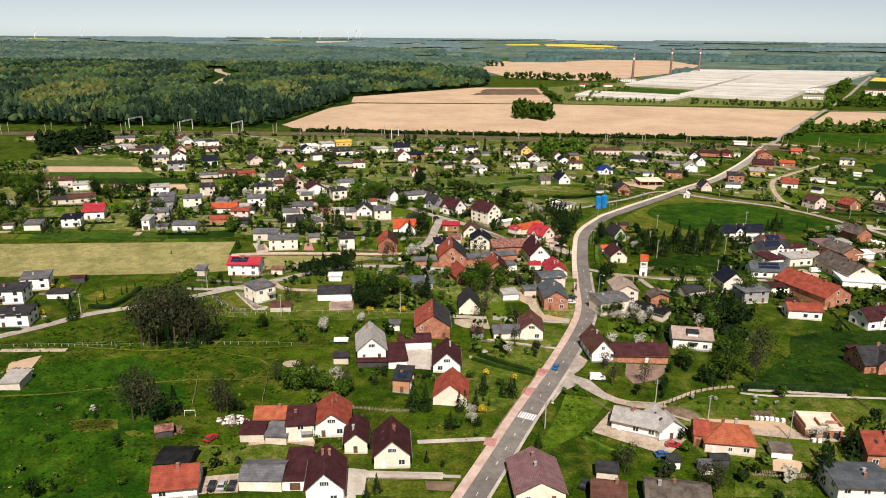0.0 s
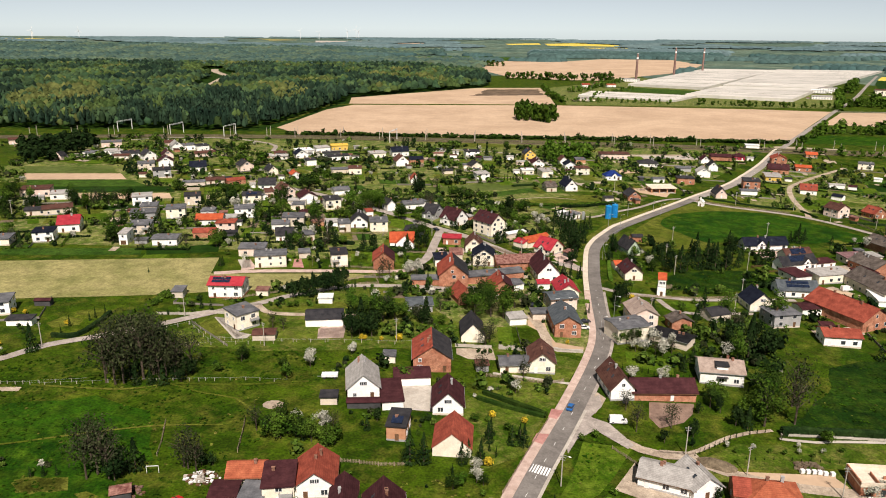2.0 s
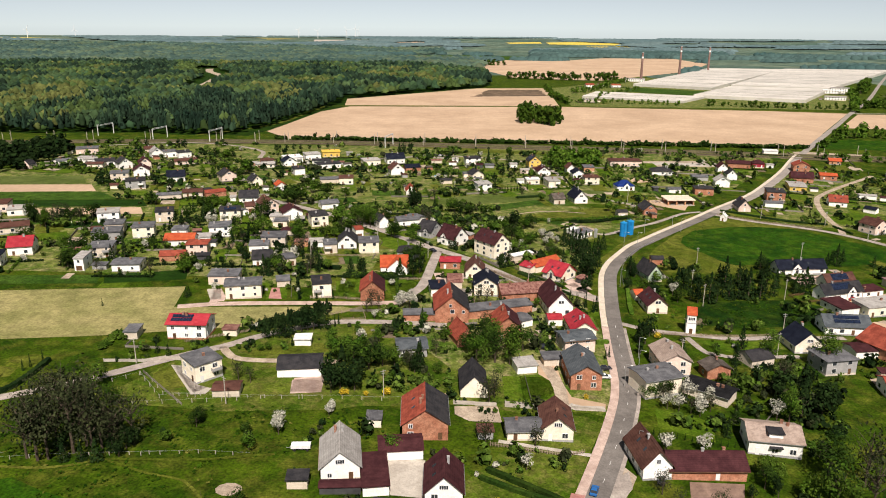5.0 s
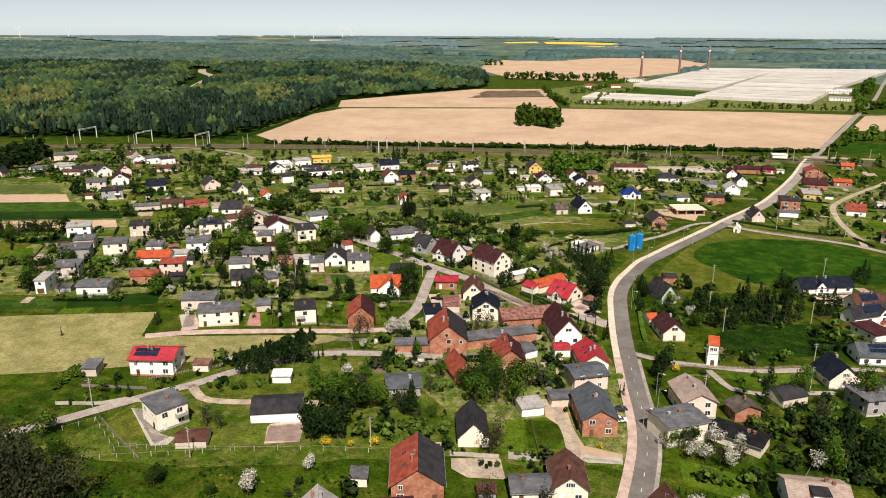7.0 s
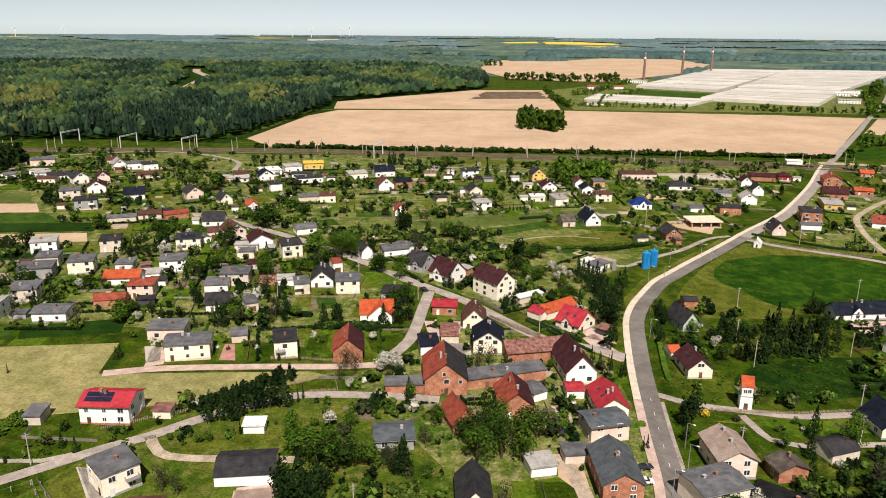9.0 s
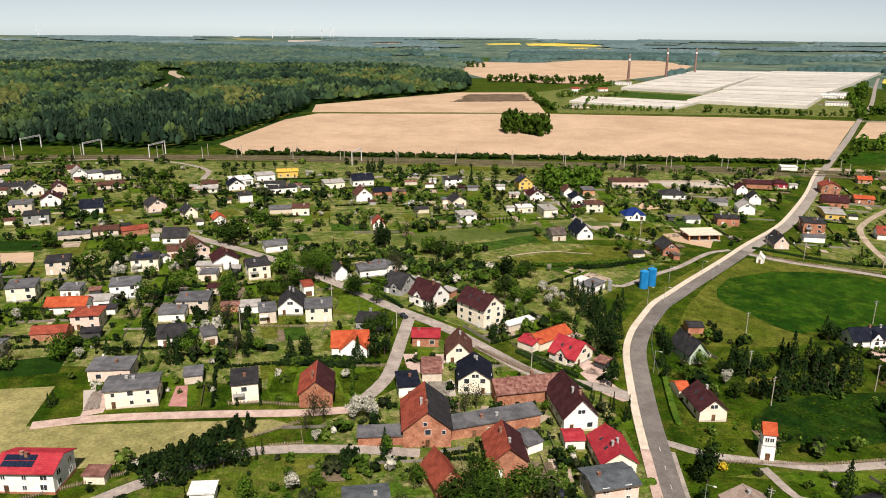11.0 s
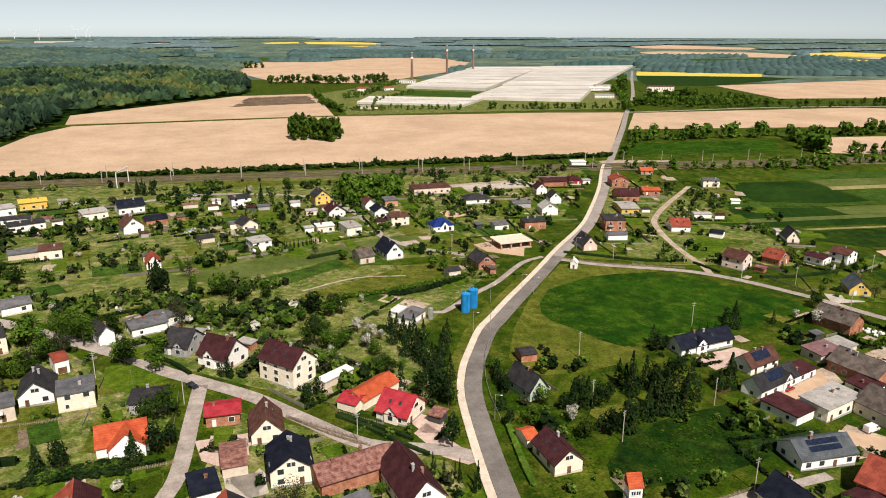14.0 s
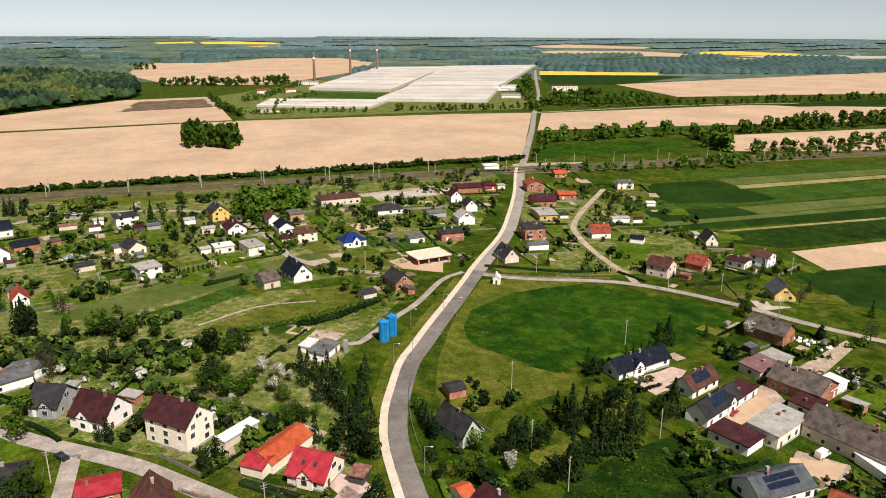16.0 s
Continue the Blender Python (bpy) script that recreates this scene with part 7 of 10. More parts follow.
hedge([(77.7, 374.8), (73.9, 353.7), (72.4, 342.7)], 1.2, 2, LEAF, "grassy roadside hedge")
hedge([(143.1, 343.6), (161.8, 343.2)], 2, 2, DARKLEAF, "dark garden hedge")
wood("copse", [(71.6, 925.0), (117.4, 898.6), (123.9, 955.7), (83.0, 981.0)], 8, 19, "round copse standing in a bare field", LEAF)
fence([(-33.0, 555.9), (-14.7, 551.7), (10.3, 558.2), (49.1, 570.5)], 1.3, WOOD, "grey wooden garden fence")
fence([(164.2, 512.4), (184.9, 498.7), (216.8, 486.2)], 1.2, WOOD, "grey wooden garden fence")
fence([(267.8, 445.6), (252.2, 446.0), (248.6, 465.5)], 1.2, WOOD, "grey wooden garden fence")
fence([(16.2, 390.4), (22.5, 384.7), (33.9, 373.9)], 1.3, WOOD, "yellowish wooden fence along the street")
fence([(29.4, 394.5), (31.4, 389.4), (36.1, 384.9), (41.6, 380.2)], 1.2, WOOD, "dark wooden garden fence")
fence([(-46.8, 330.7), (-35.7, 338.3), (-33.0, 328.0), (-42.2, 326.0)], 1.3, WOOD, "grey wooden garden fence")
fence([(-105.3, 271.6), (-98.8, 276.7), (-89.5, 265.9)], 1.3, FRAME, "wire paddock fence on pale posts")
fence([(-114.1, 285.0), (-101.6, 285.8), (-95.1, 288.9), (-87.5, 287.7)], 1.2, CONCRETE, "pale concrete fence beside a lane")
fence([(-73.7, 312.8), (-83.1, 307.7), (-93.7, 301.7)], 1.2, WOOD, "grey wooden garden fence")
fence([(75.9, 324.1), (88.8, 323.9), (105.4, 323.9), (126.0, 327.1)], 1.2, WOOD, "dark wooden fence beside a lane")
fence([(1.2, 340.0), (19.9, 336.1), (23.1, 344.6)], 1.6, CONCRETE, "pale concrete garden wall")
fence([(-96.5, 276.8), (-86.9, 265.1), (-76.8, 264.3), (-40.6, 266.1)], 1.1, FRAME, "wire paddock fence on pale posts")
fence([(-144.4, 226.7), (-126.2, 226.9), (-103.4, 231.0), (-73.5, 234.6)], 1.0, FRAME, "thin wire paddock fence on pale posts")
fence([(-77.4, 191.8), (-78.8, 198.5), (-81.6, 208.9)], 1.2, WOOD, "grey wooden garden fence")
fence([(-29.0, 192.5), (-18.9, 191.4), (-10.7, 192.0)], 1.2, WOOD, "dark wooden garden fence")
fence([(11.3, 244.2), (31.6, 240.3), (37.0, 242.2)], 1.4, WOOD, "pale weathered garden fence")
fence([(13.1, 181.4), (20.5, 199.0), (29.2, 218.7)], 1.2, WOOD, "dark wooden fence beside the pavement")
fence([(44.9, 203.7), (53.8, 191.1), (68.3, 185.2)], 1.1, WOOD, "grey wooden garden fence")
fence([(96.1, 214.2), (112.0, 213.9), (130.2, 213.2)], 0.9, CONCRETE, "low pale concrete garden wall")
fence([(82.5, 167.4), (98.5, 166.8)], 1.1, WOOD, "grey wooden garden fence")
fence([(131.2, 215.3), (132.3, 205.5), (133.4, 200.9)], 1.2, WOOD, "pale wooden garden fence")
fence([(-80.9, 402.7), (-65.9, 403.3), (-49.4, 403.9), (-36.0, 406.2)], 1.1, WOOD, "grey wire-and-wood garden fence")
fence([(-58.1, 347.5), (-49.0, 348.5), (-32.0, 346.9)], 1.2, WOOD, "white wooden garden fence")
fence([(-24.7, 373.4), (-15.4, 374.3), (-13.4, 375.1)], 1.2, WOOD, "dark wooden garden fence")
fence([(17.2, 389.5), (26.5, 378.8), (34.4, 371.1)], 1.2, WOOD, "yellowish wooden fence along the street")
fence([(-155.5, 224.4), (-133.1, 227.1), (-114.7, 230.7)], 1.1, FRAME, "thin wire paddock fence on pale posts")
fence([(-80.4, 233.3), (-66.0, 235.3), (-52.2, 234.9)], 1.1, FRAME, "thin wire paddock fence on pale posts")
fence([(-57.0, 194.9), (-58.3, 204.5), (-59.6, 212.3)], 1.4, WOOD, "dark wooden garden fence")
hedge([(-47.0, 373.9), (-36.8, 376.5), (-26.1, 378.1)], 2.6, 3.0, DARKLEAF, "dense dark clipped hedge")
hedge([(31.1, 388.5), (42.7, 377.2), (48.4, 370.7)], 1.2, 1.4, DARKLEAF, "dark clipped hedge along the street")
hedge([(-25.3, 443.4), (-17.3, 435.6), (-10.7, 425.3)], 1.2, 1.4, DARKLEAF, "dark clipped hedge along the street")
fence([(16.9, 390.0), (26.3, 379.2), (36.7, 369.9)], 1.2, WOOD, "yellowish wooden fence along the street")
fence([(16.8, 267.3), (27.1, 266.3)], 1.3, CONCRETE, "long white rendered garden wall")
fence([(36.8, 266.3), (46.9, 265.0)], 1.1, CONCRETE, "white garden wall beside a drive")
fence([(-98.6, 277.0), (-87.1, 262.8), (-79.3, 264.5), (-71.8, 266.0)], 1.3, FRAME, "wire fence on white concrete posts")
fence([(-93.3, 258.3), (-85.1, 259.8), (-72.5, 261.8), (-59.6, 263.8)], 1.3, FRAME, "wire fence on white concrete posts beside a meadow")
fence([(-57.1, 264.7), (-44.8, 265.9), (-32.8, 266.7), (-20.7, 266.4), (-14.7, 267.3)], 1.3, FRAME, "wire fence on white concrete posts beside a meadow")
treeline([(394.2, 830.7), (450.4, 831.3), (502.0, 826.7), (558.3, 825.0), (555.7, 785.6)], 8, 11, "row of tall leafy trees beside a playing field")
treeline([(628.0, 808.1), (684.8, 811.4), (760.8, 805.9), (868.1, 796.8)], 9, 13, "row of tall trees between bare fields")
treeline([(709.7, 834.3), (793.3, 832.5), (906.2, 823.8)], 14, 12, "scattered trees between bare fields")
treeline([(533.0, 753.7), (570.9, 781.2), (549.1, 749.0), (527.8, 737.5)], 7, 13, "dark clump of trees in a field corner")
treeline([(322.2, 717.4), (363.8, 707.2), (410.7, 695.4), (450.8, 688.0), (519.4, 689.2), (615.7, 686.8), (704.2, 680.5)], 8, 6, "hedgerow trees along the railway")
treeline([(552.7, 721.7), (604.3, 718.1), (648.9, 714.1), (740.4, 706.2)], 9, 9, "hedgerow trees beside a bare field")
treeline([(446.1, 689.4), (458.1, 676.7), (504.0, 686.5)], 9, 8, "bushy trees along the railway")
treeline([(611.8, 1116.7), (672.0, 1080.4), (776.1, 1062.5), (900.2, 1038.6), (1035.2, 1030.0), (1183.6, 1019.7)], 17, 9, "separate trees along a field road")
treeline([(601.8, 1145.4), (651.3, 1146.8), (697.3, 1114.0), (742.2, 1082.1)], 13, 8, "bushy trees round a farm")
treeline([(681.3, 1254.9), (705.1, 1226.0), (745.5, 1192.3), (780.8, 1141.4)], 14, 10, "trees round a farm")
treeline([(75, 2288), (142, 2292)], 16, 14, "trees at the edge of a far field")
treeline([(112, 1700), (176, 1701), (223, 1668), (265, 1667), (308, 1666), (350, 1720)], 10, 13, "belt of trees beyond the bare field")
treeline([(162, 1420), (158, 1294), (158, 1217), (164, 1150)], 9, 8, "trees along a field edge")
treeline([(176, 1175), (218, 1171), (261, 1168), (324, 1149)], 9, 6, "bushes in front of the greenhouses")
treeline([(200, 1340), (253, 1420), (300, 1530), (360, 1640)], 12, 8, "bushy trees near a factory")
treeline([(225, 1250), (262, 1330), (330, 1420)], 14, 6, "bushes beside greenhouses")
treeline([(578, 1130), (618, 1136), (664, 1120), (734, 1112)], 7, 11, "dense trees round a housing estate")
treeline([(640, 1190), (685, 1190), (720, 1230), (770, 1260)], 8, 10, "trees in front of a housing block")
treeline([(685, 1172), (740, 1176), (767, 1120), (796, 1090)], 9, 6, "bushes of allotment gardens")
treeline([(705, 1385), (760, 1470), (800, 1540)], 8, 14, "tall poplars beside the road")
treeline([(364.8, 1150.8), (430.7, 1128.9), (493.1, 1115.9), (553.0, 1111.7)], 10, 7, "low tree belt in front of greenhouses")
treeline([(685.4, 1371.0), (615.6, 1224.5), (537.5, 1078.4)], 11, 10, "trees beside the road and greenhouses")
treeline([(418.3, 864.5), (373.0, 801.1), (335.6, 748.7)], 14, 7, "roadside trees near the railway")
hedge([(-69.0, 313.5), (-64.8, 319.3), (-58.7, 324.8), (-54.1, 329.4), (-49.1, 333.4)], 5.6, 5.0, DARKLEAF, "dense dark pine hedge beside a lane")
plant("b", -48.5, 202.5, 9)
plant("b", -43.3, 203.9, 9)
plant("b", -38.5, 201.6, 8)
plant("w", -36.5, 207.6, 7)
plant("t", -54.9, 206.2, 8)
plant("b", -31.8, 200.7, 7)
plant("s", -10.8, 193.5, 9)
plant("s", -7.1, 193.7, 8)
plant("b", -70.9, 248.1, 5)
plant("w", -47.3, 245.7, 6)
plant("w", -34.5, 257.7, 3)
plant("u", -77.1, 240.2, 4)
plant("b", -53.5, 238.0, 6)
plant("b", -56.5, 245.5, 4)
plant("u", -40.3, 191.7, 2)
plant("s", -143.1, 250.2, 9)
plant("d", -209.4, 364.9, 5)
plant("d", -212.9, 364.4, 5)
plant("b", -271.0, 444.7, 7)
plant("b", -264.1, 442.9, 7)
plant("w", 6.7, 185.7, 5)
plant("s", 10.5, 204.8, 6)
plant("s", 8.0, 194.8, 6)
plant("s", 20.3, 203.5, 6)
plant("s", 19.4, 205.9, 5)
plant("y", 12.2, 218.1, 2.5)
plant("y", 21.5, 215.4, 2.5)
plant("y", 10.1, 193.1, 3)
plant("u", 6.9, 215.3, 3)
plant("u", 18.4, 207.5, 4)
plant("u", 16.4, 211.6, 3)
plant("b", 0.7, 182.3, 5)
plant("t", 10.0, 243.5, 9)
plant("w", 20.3, 233.5, 5)
plant("t", 23.7, 244.7, 7)
plant("u", 107.8, 211.1, 4)
plant("s", 154.5, 268.4, 6)
plant("b", 84.9, 233.6, 7)
plant("d", 70.3, 213.6, 5)
plant("w", 59.4, 244.9, 6)
plant("w", 69.8, 245.0, 6)
plant("u", 37.3, 207.3, 2.5)
plant("u", 41.4, 209.7, 3)
plant("s", 101.5, 166.6, 9)
plant("s", 104.1, 174.2, 8)
plant("s", 124.0, 184.8, 8)
plant("s", 114.4, 182.1, 7)
plant("d", 114.6, 178.3, 6)
plant("b", 47.9, 169.8, 7)
plant("s", 128.1, 187.1, 8)
plant("t", 68.7, 158.2, 9)
plant("b", 8.4, 184.7, 4)
plant("s", 25.2, 176.0, 4)
plant("d", -99.3, 144.7, 6)
plant("d", -89.2, 167.5, 4)
plant("s", -21.3, 172.5, 5)
plant("s", -17.6, 152.4, 5)
plant("d", -66.2, 306.8, 6)
plant("d", -62.8, 310.3, 8)
plant("d", -58.9, 312.4, 9)
plant("d", -54.9, 314.3, 9)
plant("d", -50.8, 316.4, 9)
plant("d", -47.3, 319.0, 9)
plant("d", -60.9, 311.6, 8)
plant("d", -52.9, 315.5, 9)
plant("s", -75.9, 312.7, 3)
plant("c", -43.6, 320.5, 4)
plant("c", -42.6, 323.0, 4)
plant("c", -55.7, 302.3, 4)
plant("u", -65.9, 297.2, 3)
plant("u", -63.1, 298.4, 3)
plant("b", -40.4, 299.0, 9)
plant("b", -36.3, 293.5, 10)
plant("b", -30.6, 290.2, 11)
plant("b", -27.0, 286.9, 10)
plant("d", -38.7, 276.2, 10)
plant("d", -34.1, 276.5, 12)
plant("d", -29.6, 278.3, 9)
plant("s", -10.6, 288.0, 9)
plant("t", -13.2, 289.6, 7)
plant("t", -33.2, 333.9, 7)
plant("w", -20.8, 340.4, 6)
plant("w", -15.8, 340.8, 7)
plant("s", -10.9, 321.8, 5)
plant("s", -3.5, 329.8, 3.5)
plant("u", -33.8, 314.2, 3)
plant("b", -2.5, 309.9, 7)
plant("t", -67.1, 276.0, 7)
plant("t", -62.9, 274.7, 6)
plant("w", -32.2, 307.8, 4)
plant("b", -25.7, 308.2, 4)
plant("s", -95.2, 291.3, 4)
plant("s", -99.6, 292.9, 4)
plant("u", -88.0, 296.0, 3)
plant("c", -136.2, 331.4, 3)
plant("s", -107.8, 343.7, 4)
plant("s", -107.2, 345.3, 4)
plant("u", -36.1, 307.9, 3)
plant("b", -4.0, 285.3, 5)
plant("y", -19.1, 270.1, 3)
plant("y", -31.9, 269.6, 2)
plant("b", 8.8, 300.4, 11)
plant("b", 15.4, 302.9, 12)
plant("b", 20.8, 303.3, 11)
plant("b", 25.4, 305.6, 10)
plant("b", 5.7, 302.6, 8)
plant("d", 69.4, 317.4, 6)
plant("d", 67.5, 306.9, 5)
plant("y", 76.8, 320.2, 3)
plant("c", 52.8, 355.4, 3)
plant("c", 54.9, 352.5, 3.5)
plant("c", 57.1, 344.0, 5)
plant("c", 50.7, 356.4, 3)
plant("b", 93.8, 304.7, 5)
plant("d", 106.3, 303.6, 4)
plant("b", 102.8, 318.0, 3)
plant("c", 141.1, 341.7, 3)
plant("u", 147.2, 343.5, 3)
plant("d", 58.0, 364.6, 10)
plant("s", 52.8, 401.1, 8)
plant("d", 57.7, 393.4, 9)
plant("d", 63.8, 386.2, 9)
plant("s", 69.6, 402.8, 8)
plant("b", 51.1, 410.4, 7)
plant("b", 38.9, 432.9, 6)
plant("b", 31.1, 422.2, 7)
plant("b", 47.7, 433.9, 6)
plant("w", 48.0, 449.9, 5)
plant("w", 35.0, 427.5, 5)
plant("d", 78.9, 381.0, 6)
plant("d", 84.0, 388.9, 7)
plant("d", 77.5, 370.3, 6)
plant("w", 95.8, 367.9, 5)
plant("d", 150.8, 411.7, 7)
plant("d", 193.1, 424.9, 6)
plant("s", 0.3, 654.9, 6)
plant("s", 44.1, 653.7, 8)
plant("s", 27.4, 658.5, 7)
plant("b", 64.5, 701.5, 6)
plant("s", 157.8, 720.0, 10)
plant("b", 163.0, 715.8, 7)
plant("d", 161.8, 382.3, 7)
plant("w", 96.7, 370.2, 5)
plant("d", 96.9, 375.8, 5)
plant("d", 151.3, 408.9, 5)
plant("d", 154.7, 409.1, 4)
plant("s", 198.3, 425.9, 6)
plant("s", 209.9, 417.8, 5)
plant("w", 223.5, 420.7, 4)
plant("w", 226.1, 412.6, 7)
plant("w", 235.0, 415.3, 7)
plant("t", 273.3, 428.9, 9)
plant("t", 265.1, 389.9, 10)
plant("b", 242.9, 430.6, 7)
plant("s", 292.6, 409.1, 7)
plant("t", 146.2, 336.6, 6)
plant("d", 141.5, 340.2, 4)
plant("u", 136.8, 341.2, 3)
plant("b", 174.5, 355.1, 4)
plant("c", 171.0, 416.7, 3.5)
plant("c", 174.7, 417.0, 3.5)
plant("c", 178.5, 417.3, 3.5)
plant("c", 181.8, 417.2, 3.5)
plant("c", 185.0, 416.7, 3.5)
plant("s", 59.5, 444.1, 8)
plant("s", 61.1, 440.5, 8)
plant("s", 62.4, 435.7, 9)
plant("s", 62.9, 428.6, 9)
plant("s", 63.7, 423.1, 9)
plant("s", 64.9, 415.1, 9)
plant("s", 65.0, 407.9, 10)
plant("s", 65.1, 401.2, 10)
plant("s", 61.7, 394.1, 10)
plant("d", 62.4, 389.9, 10)
plant("s", 77.6, 431.4, 8)
plant("s", 73.2, 422.0, 9)
plant("s", 68.1, 429.4, 9)
plant("s", 66.9, 438.3, 8)
plant("b", 56.4, 413.6, 5)
plant("t", 50.5, 412.4, 6)
plant("t", 50.2, 416.0, 6)
plant("s", 23.8, 397.7, 6)
plant("s", 22.7, 399.9, 5)
plant("s", 1.2, 424.0, 5)
plant("s", -1.6, 423.1, 4)
plant("t", 39.8, 437.4, 6)
plant("b", 35.7, 426.4, 5)
plant("w", 47.4, 445.7, 6)
plant("w", 51.4, 441.3, 6)
plant("w", 54.7, 475.5, 4)
plant("b", 42.7, 440.4, 6)
plant("b", 35.5, 439.1, 6)
plant("b", 32.2, 448.6, 8)
plant("b", 35.4, 446.0, 7)
plant("t", 33.0, 445.5, 8)
plant("b", 29.1, 461.6, 6)
plant("s", 36.7, 471.6, 6)
plant("d", 33.9, 469.4, 6)
plant("t", -17.6, 476.1, 9)
plant("b", -25.4, 525.0, 6)
plant("s", -27.3, 517.7, 8)
plant("d", -23.4, 514.2, 8)
plant("b", -10.9, 513.5, 5)
plant("b", -1.9, 506.2, 7)
plant("b", 0.7, 511.2, 6)
plant("u", 6.2, 517.5, 4)
plant("b", 18.0, 489.2, 5)
plant("t", 15.8, 505.6, 5)
plant("u", -6.4, 466.0, 4)
plant("t", -0.9, 459.7, 4)
plant("b", -3.7, 476.9, 5)
plant("b", 5.8, 461.4, 4)
plant("s", 83.9, 396.0, 7)
plant("b", 85.8, 404.6, 6)
plant("s", 84.6, 393.6, 6)
plant("d", 84.5, 389.3, 5)
plant("s", 84.6, 400.3, 6)
plant("s", 557.4, 592.6, 3)
plant("s", 296.1, 469.5, 6)
plant("s", 294.4, 441.5, 5)
plant("d", 296.9, 463.2, 6)
plant("d", 302.4, 461.3, 5)
plant("d", 313.1, 463.7, 4)
plant("d", 259.5, 467.3, 4)
plant("d", 264.0, 474.4, 4)
plant("b", 239.5, 427.3, 7)
plant("b", 255.1, 440.1, 6)
plant("s", 200.6, 515.1, 5)
plant("s", 220.7, 511.5, 6)
plant("b", 275.7, 476.4, 4)
plant("d", 246.7, 477.4, 3)
plant("b", 73.3, 652.6, 9)
plant("b", 80.3, 654.9, 9)
plant("b", 90.5, 661.1, 10)
plant("b", 98.9, 668.3, 9)
plant("b", 110.0, 675.0, 9)
plant("b", 122.6, 686.1, 9)
plant("b", 80.2, 666.7, 8)
plant("b", 107.1, 683.7, 9)
plant("b", 117.4, 685.6, 9)
plant("b", 2.8, 708.8, 7)
plant("s", -48.5, 702.7, 8)
plant("s", -43.5, 700.7, 8)
plant("s", -38.7, 700.8, 8)
plant("b", 47.3, 688.9, 8)
plant("u", -15.9, 635.2, 5)
plant("d", 158.9, 707.1, 8)
plant("b", 163.9, 705.4, 5)
plant("b", 130.8, 670.0, 4)
plant("d", 63.6, 588.5, 5)
plant("d", 38.8, 644.0, 5)
plant("d", 43.3, 670.0, 5)
plant("b", -19.9, 648.6, 4)
plant("t", -8.5, 565.0, 6)
plant("d", 28.0, 563.0, 5)
plant("u", 10.2, 555.5, 4)
plant("t", -108.5, 230.1, 17.5)
plant("t", -105.3, 229.3, 18.8)
plant("t", -102.9, 230.1, 17.5)
plant("t", -102.4, 234.0, 18.8)
plant("t", -98.0, 233.2, 21.2)
plant("t", -96.1, 236.5, 18.8)
plant("t", -91.8, 235.9, 15.0)
plant("t", -88.5, 235.0, 12.5)
plant("d", -85.4, 236.0, 7)
plant("d", -83.8, 237.7, 6)
plant("d", -98.8, 229.8, 5)
plant("d", -94.4, 230.1, 5)
plant("d", -90.6, 230.4, 6)
plant("t", -100.9, 242.4, 21.2)
plant("t", -105.4, 244.5, 18.8)
plant("d", -90.8, 240.8, 9)
plant("d", -85.7, 232.3, 5)
plant("t", -90.7, 180.8, 13)
plant("t", -88.9, 183.0, 14)
plant("t", -85.2, 181.2, 13)
plant("t", -89.3, 186.7, 13)
plant("d", -83.0, 183.5, 8)
plant("d", -80.5, 185.8, 8)
plant("d", -83.6, 180.7, 7)
plant("t", -67.4, 186.9, 10)
plant("d", -64.4, 188.2, 5)
plant("d", -61.7, 188.9, 4)
plant("b", 80.4, 229.4, 7)
plant("d", 68.0, 206.7, 3)
plant("d", -70.6, 249.9, 4)
plant("b", -71.1, 251.7, 5)
plant("d", -77.6, 241.8, 3.5)
plant("d", -54.0, 239.4, 5)
plant("w", -47.7, 248.4, 6)
plant("w", -34.5, 258.7, 4)
plant("b", -48.2, 203.1, 6)
plant("b", -45.7, 205.0, 6)
plant("b", -41.5, 203.6, 7)
plant("b", -33.9, 199.9, 7)
plant("t", -33.1, 206.7, 7)
plant("d", -51.8, 205.4, 5)
plant("b", -49.7, 212.7, 6)
plant("b", -62.5, 463.5, 11)
plant("b", -53.2, 461.9, 12)
plant("b", -45.8, 455.4, 12)
plant("b", -50.3, 468.8, 10)
plant("b", -31.0, 436.4, 10)
plant("b", -21.3, 430.1, 9)
plant("d", -17.9, 380.5, 10)
plant("d", -14.9, 382.9, 7)
plant("d", -41.1, 380.1, 8)
plant("d", -46.1, 379.2, 7)
plant("d", -22.6, 503.6, 11)
plant("b", -32.2, 497.8, 6)
plant("b", -10.7, 501.7, 7)
plant("b", -1.2, 497.7, 8)
plant("b", -82.0, 526.0, 9)
plant("b", -69.8, 526.7, 8)
plant("b", -92.8, 533.1, 9)
plant("b", -100.1, 526.2, 9)
plant("b", -99.2, 506.4, 10)
plant("s", 0.5, 424.8, 5)
plant("s", -0.8, 422.0, 4)
plant("d", 23.5, 397.3, 7)
plant("b", 49.0, 411.6, 7)
plant("t", 48.9, 414.6, 6)
plant("d", 97.1, 375.2, 6)
plant("s", 191.4, 418.1, 10)
plant("s", 186.9, 418.2, 6)
plant("d", 148.3, 405.0, 8)
plant("d", 151.9, 405.9, 6)
plant("b", 91.9, 380.8, 7)
plant("b", 83.8, 370.2, 7)
plant("b", 95.5, 358.9, 7)
plant("b", -2.0, 496.7, 9)
plant("b", 18.0, 489.2, 7)
plant("b", 3.7, 494.6, 8)
plant("b", -10.9, 511.3, 6)
plant("d", -24.5, 512.4, 11)
plant("t", -15.1, 469.0, 9)
plant("d", 0.3, 469.2, 7)
plant("d", 4.0, 480.4, 6)
plant("d", 34.6, 465.6, 10)
plant("d", 32.7, 469.7, 9)
plant("b", 39.4, 463.8, 8)
plant("b", 44.7, 465.2, 9)
